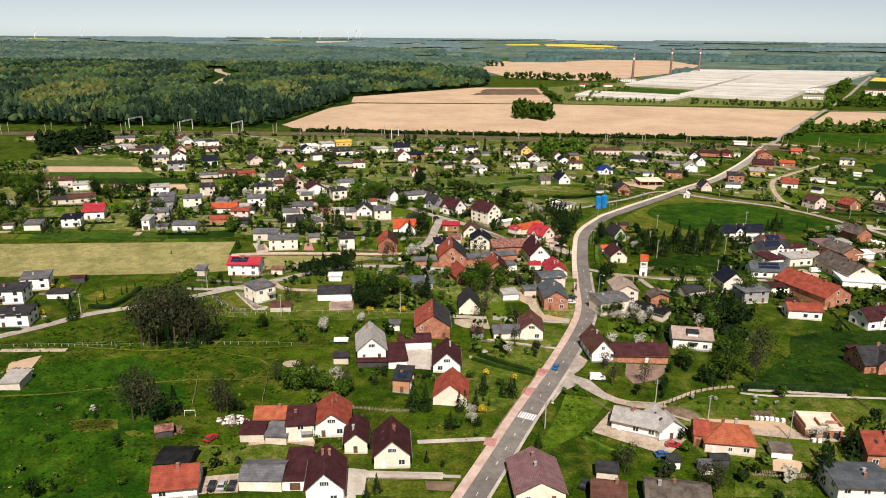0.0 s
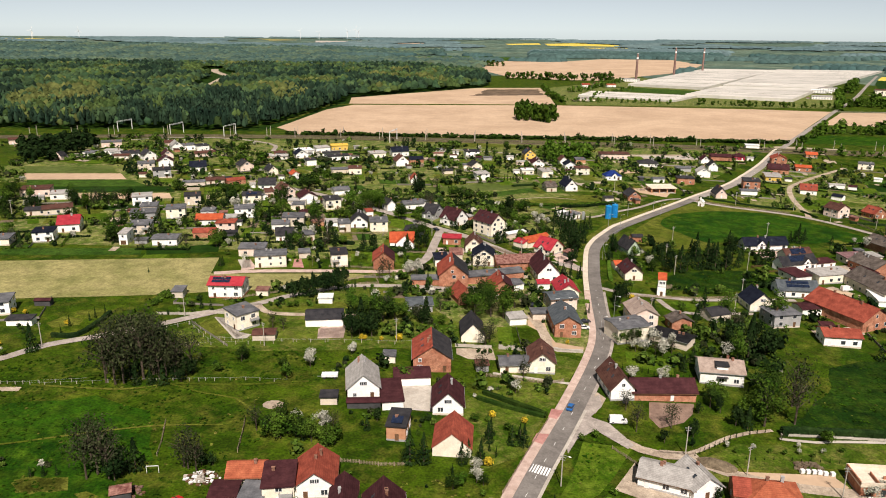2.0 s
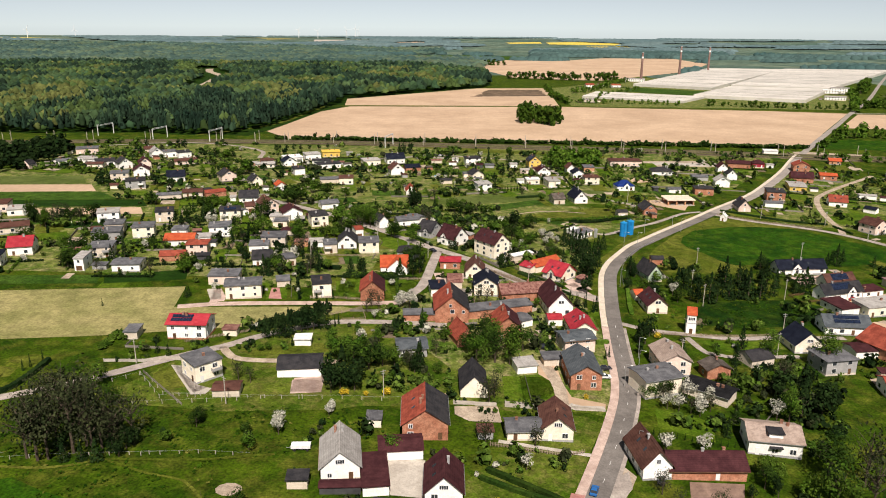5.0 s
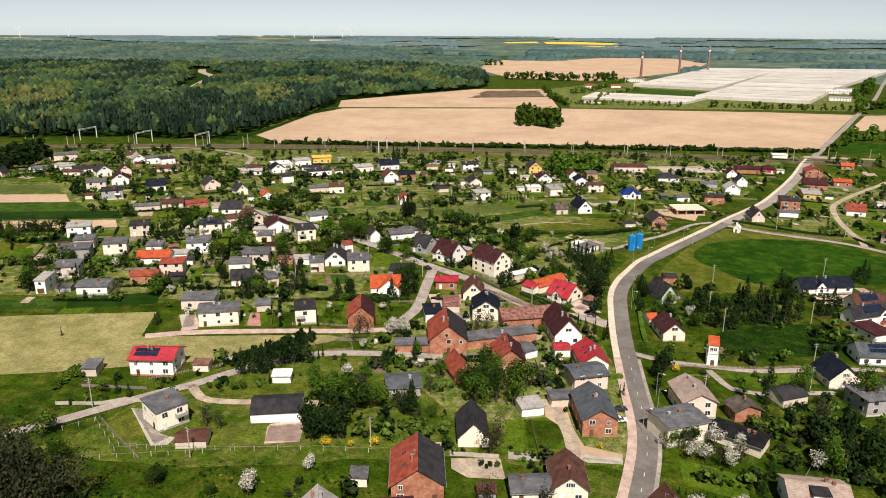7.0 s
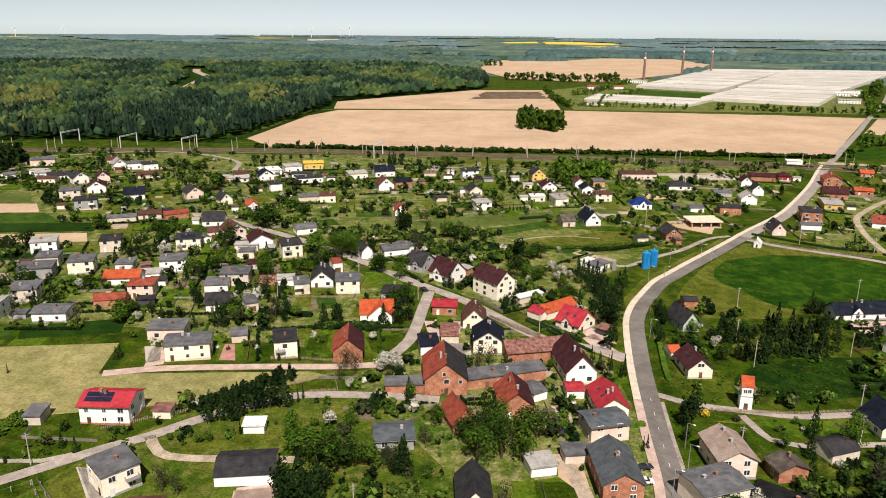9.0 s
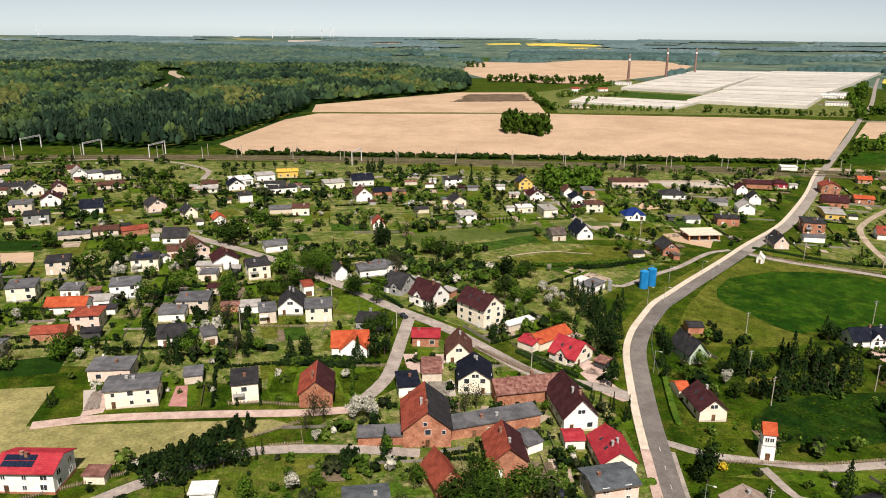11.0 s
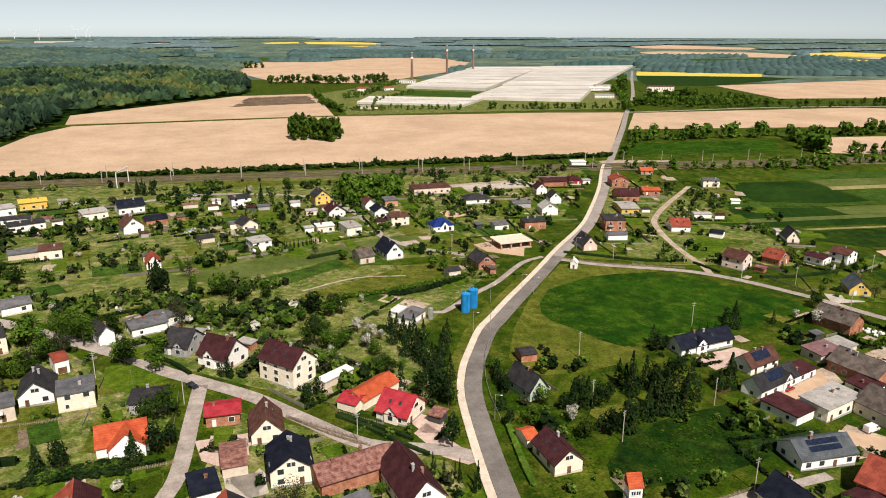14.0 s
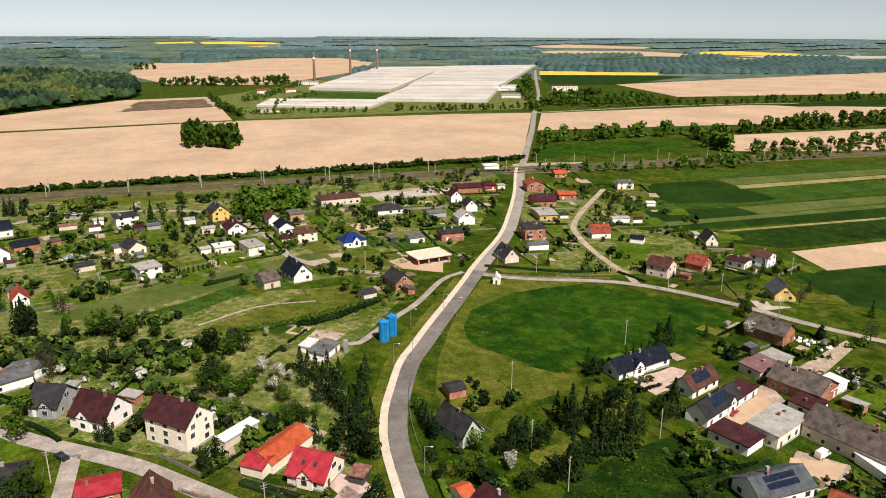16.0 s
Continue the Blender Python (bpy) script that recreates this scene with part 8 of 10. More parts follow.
plant("b", 30.8, 438.2, 10)
plant("b", 34.7, 434.1, 9)
plant("b", 40.5, 434.5, 8)
plant("w", 48.1, 431.6, 6)
plant("w", 54.1, 437.3, 5)
plant("b", 96.5, 512.0, 8)
plant("b", 99.7, 506.4, 7)
plant("b", 110.2, 497.4, 7)
plant("t", 45.0, 541.2, 7)
plant("s", 11.3, 208.5, 5)
plant("s", 17.0, 204.0, 5.5)
plant("c", 19.6, 209.2, 3)
plant("c", 21.2, 210.0, 3)
plant("c", 8.5, 201.8, 3.5)
plant("u", 5.2, 203.1, 2.5)
plant("u", 2.6, 183.8, 4)
plant("w", 6.6, 189.6, 5)
plant("u", 1.8, 212.9, 2)
plant("c", 10.6, 200.4, 3)
plant("c", 12.3, 197.7, 3)
plant("u", 16.2, 212.7, 2)
plant("u", 10.7, 215.8, 2)
plant("s", 4.8, 197.1, 5)
plant("s", 3.0, 194.0, 6)
plant("u", 18.1, 202.8, 1.8)
plant("c", 0.6, 188.0, 3.5)
plant("u", 8.2, 180.5, 2.5)
plant("b", -15.4, 239.3, 6)


PLOTS.append((147.8, 540.9, 0.07, 11.5, 8.5))
fence([(-20.2, 156.9), (-13.3, 157.6), (-6.4, 158.1)], 1.2, WOOD, "weathered wooden garden fence")
fence([(-22.3, 160.1), (-9.1, 160.1), (3.4, 159.7)], 1.0, CONCRETE, "long white rendered garden wall")
plant("s", -104.9, 181.0, 2.6)
plant("s", -101.9, 181.6, 2.6)
plant("s", -98.8, 182.1, 2.6)
plant("d", -96.4, 148.0, 3.0)
plant("d", -99.4, 144.7, 3.5)
plant("u", -80.9, 150.9, 2.4)
plant("d", -92.1, 146.5, 2.5)
plant("u", -36.6, 173.7, 2.4)
plant("u", -51.8, 202.6, 3)
plant("b", -47.4, 203.0, 6)
plant("d", -51.4, 206.4, 5)
plant("w", -44.3, 210.1, 5)
plant("w", -35.6, 207.8, 5)
plant("b", -39.5, 203.7, 6)
plant("d", -23.9, 208.8, 4)
plant("d", -21.6, 213.6, 4)
plant("u", -25.9, 185.9, 2)
plant("s", -19.9, 150.0, 4)
plant("s", -5.7, 166.4, 3)
plant("d", -1.1, 164.1, 2.5)
plant("t", -13.6, 205.8, 4)
hedge([(38.8, 180.8), (42.5, 177.6), (47.2, 173.4)], 1.0, 1.4, LEAF, "low garden hedge along a slope")
plant("t", 47.0, 165.0, 8)
plant("t", 50.3, 171.2, 6)
plant("u", 41.0, 182.7, 2)
plant("s", 98.8, 163.6, 11)
plant("s", 113.1, 176.5, 9)
plant("s", 116.9, 180.2, 7)
plant("d", 129.9, 195.7, 6)
plant("w", 106.2, 184.6, 5)
plant("w", 109.8, 187.0, 5)
plant("d", 101.9, 165.8, 5)
plant("t", 68.6, 158.2, 9)
plant("t", 65.9, 160.8, 8)
plant("u", 66.4, 176.5, 3)
plant("d", 67.0, 182.3, 4)
plant("d", 82.5, 168.0, 3)
plant("d", 83.2, 167.0, 2.5)
plant("t", 94.7, 211.1, 3)
plant("w", 77.7, 206.7, 2.5)
plant("w", 97.9, 207.7, 2.5)
plant("u", 107.6, 212.1, 4)
plant("d", 157.2, 241.4, 3)
plant("b", 111.7, 305.4, 12)
plant("d", 100.0, 287.3, 7)
plant("b", 82.3, 234.7, 7)
plant("s", 104.8, 311.8, 9)
plant("d", 75.7, 225.4, 4)
plant("t", 53.8, 213.4, 9)
plant("t", 64.7, 216.3, 8)
plant("d", 69.4, 212.8, 4)
plant("t", 53.4, 225.5, 7)
plant("b", 67.4, 274.7, 7)
plant("w", 74.5, 275.4, 7)
plant("w", 80.9, 273.1, 6)
plant("w", 76.3, 268.6, 6)
plant("b", 61.5, 274.1, 6)
plant("d", 85.8, 254.3, 5)
plant("s", 86.0, 265.0, 4)
plant("d", 68.5, 315.2, 6)
fence([(79.6, 166.2), (88.5, 165.8), (97.5, 166.0)], 1.0, WOOD, "dark wooden post fence")
hedge([(-142.6, 261.8), (-134.7, 262.7), (-132.1, 272.1), (-131.7, 283.9)], 1.6, 1.8, DARKLEAF, "dark clipped hedge above a lane")
hedge([(-163.3, 237.4), (-156.8, 238.5)], 1.2, 1.4, DARKLEAF, "dark clipped hedge beside a lane")
plant("y", -167.8, 281.3, 2.4)
plant("y", -162.6, 280.5, 2.2)
plant("y", -156.4, 252.9, 2.4)
plant("y", -142.6, 272.2, 2.2)
plant("c", -140.9, 271.2, 4)
plant("c", -141.0, 265.0, 3)
plant("c", -136.2, 276.8, 3.5)
plant("c", -135.3, 279.5, 4)
plant("c", -133.5, 283.7, 3.5)
plant("d", -162.3, 259.8, 3.5)
plant("u", -150.4, 245.9, 3)
plant("w", -152.0, 246.8, 3)
plant("d", -168.7, 281.2, 2.5)
plant("d", -156.9, 266.3, 2.8)
plant("d", -153.7, 263.7, 2.8)
plant("t", -110.7, 240.5, 15.0)
plant("t", -114.2, 256.1, 13)
plant("d", -95.4, 237.0, 8)
plant("d", -99.9, 232.7, 7)
plant("d", -88.6, 235.2, 6)
plant("d", -84.4, 238.0, 5)
plant("b", -99.4, 257.6, 8)
plant("b", -108.8, 268.4, 9)
plant("d", -104.8, 251.5, 10)
plant("t", -118.4, 255.7, 11)
hedge([(30.4, 388.1), (37.3, 380.2), (43.8, 370.9), (50.7, 362.3)], 1.1, 1.2, DARKLEAF, "clipped dark hedge along the street")
hedge([(-46.0, 374.0), (-37.8, 375.4), (-26.3, 376.9)], 2.6, 3.2, LEAF, "thick clipped garden hedge")
plant("c", 49.3, 353.8, 6)
plant("c", 54.9, 348.9, 6)
plant("c", 58.5, 345.4, 7)
plant("c", 51.5, 351.3, 5)
plant("d", -23.5, 378.3, 8)
plant("s", -45.2, 378.3, 7)
plant("s", -40.1, 379.1, 7)
plant("c", -55.4, 347.1, 4)
plant("c", -48.7, 347.6, 4)
plant("w", -16.9, 341.3, 8)
plant("w", -20.0, 343.5, 7)
plant("t", -32.3, 341.0, 9)
plant("t", -29.1, 339.6, 8)
plant("s", -1.1, 328.6, 4)
plant("b", -10.6, 323.8, 6)
plant("b", 34.8, 348.5, 4)
plant("t", 11.0, 345.9, 9)
plant("t", 14.3, 348.7, 8)
plant("w", -29.7, 329.1, 4)
plant("d", 41.8, 322.9, 3)
plant("b", 49.6, 425.7, 7)
plant("t", 47.4, 412.8, 6)
plant("d", 26.6, 400.9, 7)
plant("s", 57.8, 434.1, 8)
plant("s", 61.9, 403.4, 9)
plant("d", 63.8, 394.4, 9)
plant("s", 63.2, 418.0, 9)
plant("s", 69.4, 413.0, 9)
plant("s", 60.0, 423.1, 10)
plant("d", -98.7, 393.8, 7)
plant("d", -95.5, 387.8, 6)
plant("d", -90.5, 385.9, 5)
plant("d", -85.1, 382.8, 5)
plant("d", -111.1, 382.1, 5)
plant("d", -106.1, 378.4, 5)
plant("d", -101.2, 374.8, 5)
plant("d", -99.4, 378.4, 5)
plant("d", -91.7, 371.3, 5)
plant("b", -81.8, 385.9, 5)
plant("d", -64.3, 385.9, 6)
plant("d", -60.3, 384.0, 7)
plant("b", -56.3, 382.1, 6)
plant("d", -60.6, 378.4, 5)
plant("d", -68.2, 393.9, 4)
plant("d", -109.3, 406.7, 4)
plant("d", -117.0, 416.0, 4)
plant("d", -111.2, 418.6, 6)
fence([(1.1, 266.2), (7.6, 265.9), (14.1, 265.5)], 1.5, CONCRETE, "white rendered garden wall")
fence([(16.7, 265.7), (22.0, 265.3), (27.1, 265.1)], 1.5, CONCRETE, "white rendered garden wall")
plant("b", -37.7, 291.7, 9)
plant("b", -32.1, 287.4, 9)
plant("b", -28.9, 293.9, 8)
plant("b", -22.7, 289.6, 8)
plant("b", -18.5, 288.4, 9)
plant("d", -34.3, 273.1, 9)
plant("d", -29.7, 272.1, 9)
plant("d", -36.8, 270.3, 8)
plant("s", -10.1, 289.0, 9)
plant("t", -13.5, 287.2, 7)
plant("t", -5.1, 298.9, 7)
plant("b", 8.6, 291.8, 12)
plant("b", 15.1, 295.4, 13)
plant("b", 12.6, 307.1, 12)
plant("b", 20.0, 294.2, 11)
plant("t", 11.9, 265.9, 10)
plant("t", 13.7, 271.0, 9)
plant("y", -33.1, 269.0, 2.6)
plant("y", -19.7, 270.1, 2.6)
plant("y", -25.9, 269.0, 2)
plant("w", -32.2, 307.3, 6)
plant("b", -26.7, 309.6, 5)
plant("w", -35.1, 256.5, 4)
plant("s", -11.1, 326.5, 6)
plant("s", -3.3, 333.6, 3)
plant("d", -11.8, 285.8, 6)
plant("u", -19.3, 281.0, 3)
plant("u", -24.5, 278.6, 3)
plant("d", 71.0, 315.1, 10)
plant("d", 74.3, 322.2, 8)
plant("d", 82.4, 306.6, 5)
plant("s", 99.1, 301.4, 7)
plant("b", 131.0, 302.0, 13)
plant("t", 65.9, 271.7, 7)
plant("w", 66.2, 268.0, 6)
plant("w", 69.5, 267.0, 6)
plant("t", 72.8, 266.0, 6)
plant("w", 75.1, 264.5, 6)
plant("b", 64.4, 274.2, 6)
plant("t", 79.2, 267.6, 6)
plant("w", 97.8, 264.0, 7)
plant("c", 53.9, 301.5, 4)
plant("c", 55.3, 302.6, 4)
plant("b", 47.8, 281.2, 3)
plant("y", 42.2, 272.3, 2)
hedge([(53.0, 313.7), (57.2, 314.0)], 1.8, 1.6, LEAF, "thick green hedge between gardens")
plant("s", -49.0, 707.6, 9)
plant("s", -45.2, 703.1, 10)
plant("s", -40.1, 704.1, 9)
plant("b", 2.1, 706.4, 7)
plant("b", 47.2, 699.1, 10)
plant("s", 19.6, 669.9, 9)
plant("s", 27.6, 661.5, 11)
plant("b", 34.3, 661.8, 6)
plant("c", 152.1, 696.1, 10)
plant("b", 158.2, 697.6, 7)
plant("b", 96.2, 633.0, 5)
plant("d", 34.9, 632.9, 6)
plant("d", 41.9, 630.4, 6)
plant("d", 47.1, 624.9, 6)
plant("s", 28.4, 563.6, 5)
plant("b", -96.5, 499.9, 12)
plant("b", -95.4, 510.7, 11)
plant("b", -102.1, 503.2, 11)
plant("b", -152.7, 586.4, 13)
plant("b", -151.7, 594.9, 12)
plant("b", -149.7, 568.2, 9)
plant("b", -145.2, 547.1, 8)
plant("b", -63.9, 459.4, 11)
plant("b", -53.0, 456.4, 12)
plant("b", -46.9, 461.8, 11)
plant("b", -38.5, 460.0, 10)
plant("b", -32.7, 438.4, 9)
plant("b", -20.9, 441.6, 8)
plant("s", -24.6, 507.0, 13)
plant("s", -27.5, 509.6, 11)
plant("b", 9.3, 486.8, 9)
plant("b", 0.3, 494.8, 8)
plant("d", 18.4, 488.7, 4)
plant("t", -14.1, 464.0, 10)
plant("t", -12.4, 521.5, 9)
plant("s", -84.1, 449.4, 8)
plant("d", -126.4, 599.0, 6)
plant("d", -119.7, 592.2, 6)
plant("d", -131.1, 571.6, 6)
plant("b", -96.7, 543.7, 9)
plant("b", -89.8, 538.6, 8)
plant("b", -82.0, 528.6, 9)
plant("d", -146.2, 445.1, 6)
plant("d", -141.2, 443.4, 7)
plant("d", -137.8, 445.3, 7)
plant("d", -150.7, 448.0, 6)
plant("d", -138.0, 454.5, 6)
plant("w", -132.7, 448.4, 6)
plant("w", -130.2, 451.5, 6)
plant("w", -126.2, 453.5, 5)
plant("w", -111.3, 458.3, 5)
plant("d", -118.8, 448.7, 6)
plant("b", -117.8, 451.8, 6)
plant("d", -107.2, 426.2, 6)
plant("b", -193.1, 581.7, 7)
plant("b", -181.0, 582.3, 7)
plant("b", -170.9, 576.2, 7)
plant("b", -230.0, 634.4, 7)
plant("b", -196.4, 664.4, 8)
plant("b", -185.6, 655.0, 9)
plant("b", -187.2, 675.0, 8)
plant("d", -244.3, 707.1, 8)
plant("d", -238.4, 707.2, 8)
plant("d", -248.0, 702.1, 7)
plant("d", -153.6, 704.6, 6)
plant("d", -147.6, 704.7, 6)
plant("d", -141.6, 704.9, 6)
plant("d", -135.5, 705.0, 6)
plant("d", -127.5, 705.2, 6)
plant("d", -120.4, 710.0, 6)
plant("d", -114.5, 721.9, 6)
plant("d", -153.8, 691.1, 8)
hedge([(-21, 634), (-16, 635), (-12, 638)], 3.4, 4.0, LEAF, "tall clipped green hedge beside a garden")
row("c", [(32, 557), (41, 561), (51, 566)], 2.2, 3.6)
wood("copse", [(72, 665), (92, 695), (121, 696), (119, 667), (105, 648), (78, 639)], 6, 11, "dense clump of broadleaf trees near the railway", LEAF)
wood("tree_row", [(-325, 563), (-380, 653), (-360, 669), (-347, 714), (-314, 658), (-308, 620), (-305, 571)], 8, 11, "dark trees at the forest edge behind gardens", DARKLEAF)


# trees and bushes round the bungalow and the long barn, bare trees in the meadow
plant("b", 93.2, 219.2, 15)
plant("b", 98.8, 234.5, 14)
plant("t", 103, 221, 16)
plant("t", 107, 232, 17)
plant("d", 84.6, 219, 7)
plant("d", 87.6, 217.6, 6.5)
plant("d", 96, 227, 9)
plant("b", 90, 224, 9)
plant("b", 101, 263, 12)
plant("d", 106, 266, 13)
plant("d", 111.5, 265, 12)
plant("d", 104.5, 276, 11)
plant("d", 112, 279, 11)
plant("t", 108, 285, 11)
plant("d", 117, 272, 11)
plant("d", 99.5, 268, 8)
plant("d", 116, 284, 8)
plant("d", 60.5, 208, 4.5)
plant("d", 69.7, 211.6, 4.5)
plant("d", 82.4, 226, 6)
plant("s", 79.5, 254, 5.5)
plant("s", 94.4, 291, 7)
plant("u", 79.4, 204.6, 1.6)
plant("w", 84.9, 206.3, 2.0)
plant("u", 89, 204.8, 1.5)
plant("u", 92.8, 204.4, 1.7)
plant("w", 97, 204.6, 2.1)
plant("u", 100.3, 203.6, 1.5)
plant("u", 109.9, 206.6, 1.8)
plant("w", 104, 205.5, 2.0)
plant("t", -98, 239, 18.8)
plant("t", -93, 233.5, 17.5)
plant("t", -88.5, 236.5, 16.2)
plant("t", -111, 236, 16.2)
plant("t", -85, 240, 13.8)
plant("t", -93.5, 189, 13)
plant("t", -68.6, 187.5, 12)
plant("t", -65, 186, 10)


# spruces and bushes of the copse between pasture and meadow
plant("s", 122.3, 387.1, 8)
plant("s", 122.6, 380.1, 13)
plant("s", 129.3, 382.6, 10)
plant("d", 131.7, 381.7, 9)
plant("d", 143.1, 384.5, 9)
plant("d", 140.9, 387.2, 7)
plant("s", 146.1, 381.5, 8)
plant("s", 123.9, 367.0, 12)
plant("s", 127.6, 365.5, 12)
plant("s", 133.1, 366.4, 11)
plant("s", 118.9, 364.5, 10)
plant("s", 141.0, 371.3, 8)
plant("s", 109.1, 360.2, 12)
plant("d", 113.1, 362.1, 9)
plant("d", 103.9, 358.8, 9)
plant("d", 101.6, 361.8, 6)
plant("d", 105.0, 376.0, 9)
plant("d", 108.3, 374.0, 9)
plant("d", 103.5, 378.1, 10)
plant("d", 100.1, 375.8, 9)
plant("d", 114.3, 378.5, 6)
plant("s", 156.4, 375.7, 11)
plant("d", 151.9, 374.9, 7)
plant("b", 153.1, 379.5, 5)
plant("u", 110.8, 384.1, 3)
plant("s", 130.0, 376.6, 9)
plant("s", 130.1, 372.0, 11)
plant("d", 122.2, 383.0, 8)
plant("d", 136.2, 372.2, 8)
fence([(157.3, 374.2), (147.7, 371.3), (148.8, 364.0), (159.4, 365.8)], 1.2, DARKWOOD, "dark wooden fence round a small walled lawn")


# ---- clear ground ----
TRACKS = [(MAIN, 8.0)] + [(smooth(line, 3.0), width / 2 + 1.2) for line, width, _, _ in LANES]
CELLS = {}
for line, reach in TRACKS:
    for p in line:
        CELLS.setdefault((int(p.x // 12), int(p.y // 12)), []).append((p.x, p.y, reach))
NEARPLOTS = {}
for plot in PLOTS:
    for i in (-1, 0, 1):
        for j in (-1, 0, 1):
            NEARPLOTS.setdefault((int(plot[0] // 24) + i, int(plot[1] // 24) + j), []).append(plot)


def free(x, y, r):
    """Whether a bush of that radius stands clear of houses and roads."""
    for i in (-1, 0, 1):
        for j in (-1, 0, 1):
            for px, py, reach in CELLS.get((int(x // 12) + i, int(y // 12) + j), ()):
                if (px - x) ** 2 + (py - y) ** 2 < (reach + r) ** 2:
                    return False
    for px, py, a, hx, hy in NEARPLOTS.get((int(x // 24), int(y // 24)), ()):
        u, v = (x - px) * math.cos(a) + (y - py) * math.sin(a), (y - py) * math.cos(a) - (x - px) * math.sin(a)
        if abs(u) < hx + r * 0.8 and abs(v) < hy + r * 0.8:
            return False
    return True


# ---- sheds and outhouses ----
builder = random.Random(5)
for x, y, a, hx, hy in [p for p in PLOTS if p[3] > 4.5]:
    if builder.random() < 0.5:
        continue
    side = builder.choice(((1, 0), (-1, 0), (0, 1)))
    l, w = builder.uniform(3.2, 6.5), builder.uniform(2.8, 4.5)
    u, v = side[0] * (hx + l / 2 + builder.uniform(1, 4)) + builder.uniform(-2, 2), side[1] * (hy + w / 2 + builder.uniform(1, 5)) + builder.uniform(-3, 3)
    px, py = x + u * math.cos(a) - v * math.sin(a), y + u * math.sin(a) + v * math.cos(a)
    if free(px, py, 3.0):
        house(px, py, math.degrees(a), l, w, builder.uniform(2.1, 2.7), builder.choice((0.0, 0.0, 0.9)), "f" if builder.random() < 0.6 else "g", builder.choice(("tan", "cream", "white", "brick", "dark", "grey")), builder.choice(("grey", "dark", "brown", "lgrey", "maroon", "old", "rust")))



NEARPLOTS.clear()
for plot in PLOTS:
    for i in (-1, 0, 1):
        for j in (-1, 0, 1):
            NEARPLOTS.setdefault((int(plot[0] // 24) + i, int(plot[1] // 24) + j), []).append(plot)


FIELD_EDGE = [(-260, 330), (-153.7, 348.5), (-112, 355.5), (-108.8, 333), (-43.4, 340.0), (-37.2, 337.3), (-67.3, 319.2), (-87.7, 314.2), (-127.3, 304.0), (-260, 280)]
MEADOW_EDGE = [(157, 502), (133, 472), (124, 445), (128, 422), (140.5, 408), (198.6, 424), (248, 436.1), (231, 459), (205.6, 482)]

OPEN_LAND = [FIELD_EDGE, MEADOW_EDGE,
         [(-321, 556), (-259, 568), (-203, 497), (-180, 484), (-174, 464), (-230, 454), (-273, 478)],
         [(-27, 524), (-10, 531), (16, 543), (58, 558), (93, 571), (111, 572), (108, 564), (60, 538), (21, 522), (0, 512)],
         [(5, 497), (30, 501), (57, 523), (85, 537), (110, 524), (109, 493), (75, 483), (45, 478), (28, 482)],
         [(-57, 757), (53, 724), (129, 680), (142, 713), (-60, 790)],
         [(-193, 733), (-60, 730), (-56, 686), (-103, 684), (-160, 691)],
         [(171, 410), (190, 403), (243, 383), (177, 332), (160, 339), (159, 366), (164, 386)],
         [(277, 555), (306, 527), (294, 514), (250, 498), (248, 513)],
         [(133, 557), (165, 541), (150, 512), (123, 530)],
         [(-20, 215), (-3, 215), (-3, 238), (-20, 238)],
         [(58, 441), (74, 438), (92, 441), (100, 462), (84, 470), (58, 466)],
         [(98, 352), (128, 364), (148, 366), (162, 372), (152, 400), (120, 402), (98, 385)]]


# ---- gardens ----
GARDENS = [
    ([(-300, 362), (-110, 367), (-30, 352), (-12, 400), (-60, 470), (-100, 497), (-300, 480)], 900, 0.42),
    ([(-330, 490), (-100, 500), (-60, 470), (60, 525), (140, 530), (200, 585), (280, 690), (290, 730), (-330, 735)], 2100, 0.42),
    ([(-60, 472), (10, 412), (55, 395), (72, 440), (70, 455), (60, 480), (130, 520), (60, 528)], 330, 0.6),
    ([(-110, 285), (-20, 290), (55, 285), (58, 350), (0, 365), (-30, 340), (-100, 330)], 210, 0.3),
    ([(75, 285), (150, 262), (220, 330), (280, 380), (240, 410), (160, 402), (92, 405), (78, 350)], 300, 0.35),
    ([(-45, 195), (10, 190), (36, 236), (52, 285), (-30, 290), (-40, 240)], 130, 0.25),
    ([(55, 218), (105, 218), (122, 290), (75, 305)], 130, 0.4),
    ([(195, 500), (280, 480), (335, 520), (335, 640), (300, 700), (235, 600)], 230, 0.3),
    ([(-120, 150), (-25, 150), (0, 185), (-50, 205), (-120, 190)], 25, 0.2),
    ([(40, 120), (140, 120), (150, 205), (75, 185), (45, 165)], 110, 0.25),
]
mix = {"leaf": [], "dark": [], "olive": [], "blossom": []}
trees_left = {"b": 95, "d": 50, "s": 35, "w": 25, "t": 30, "c": 50}
picker = random.Random(7)
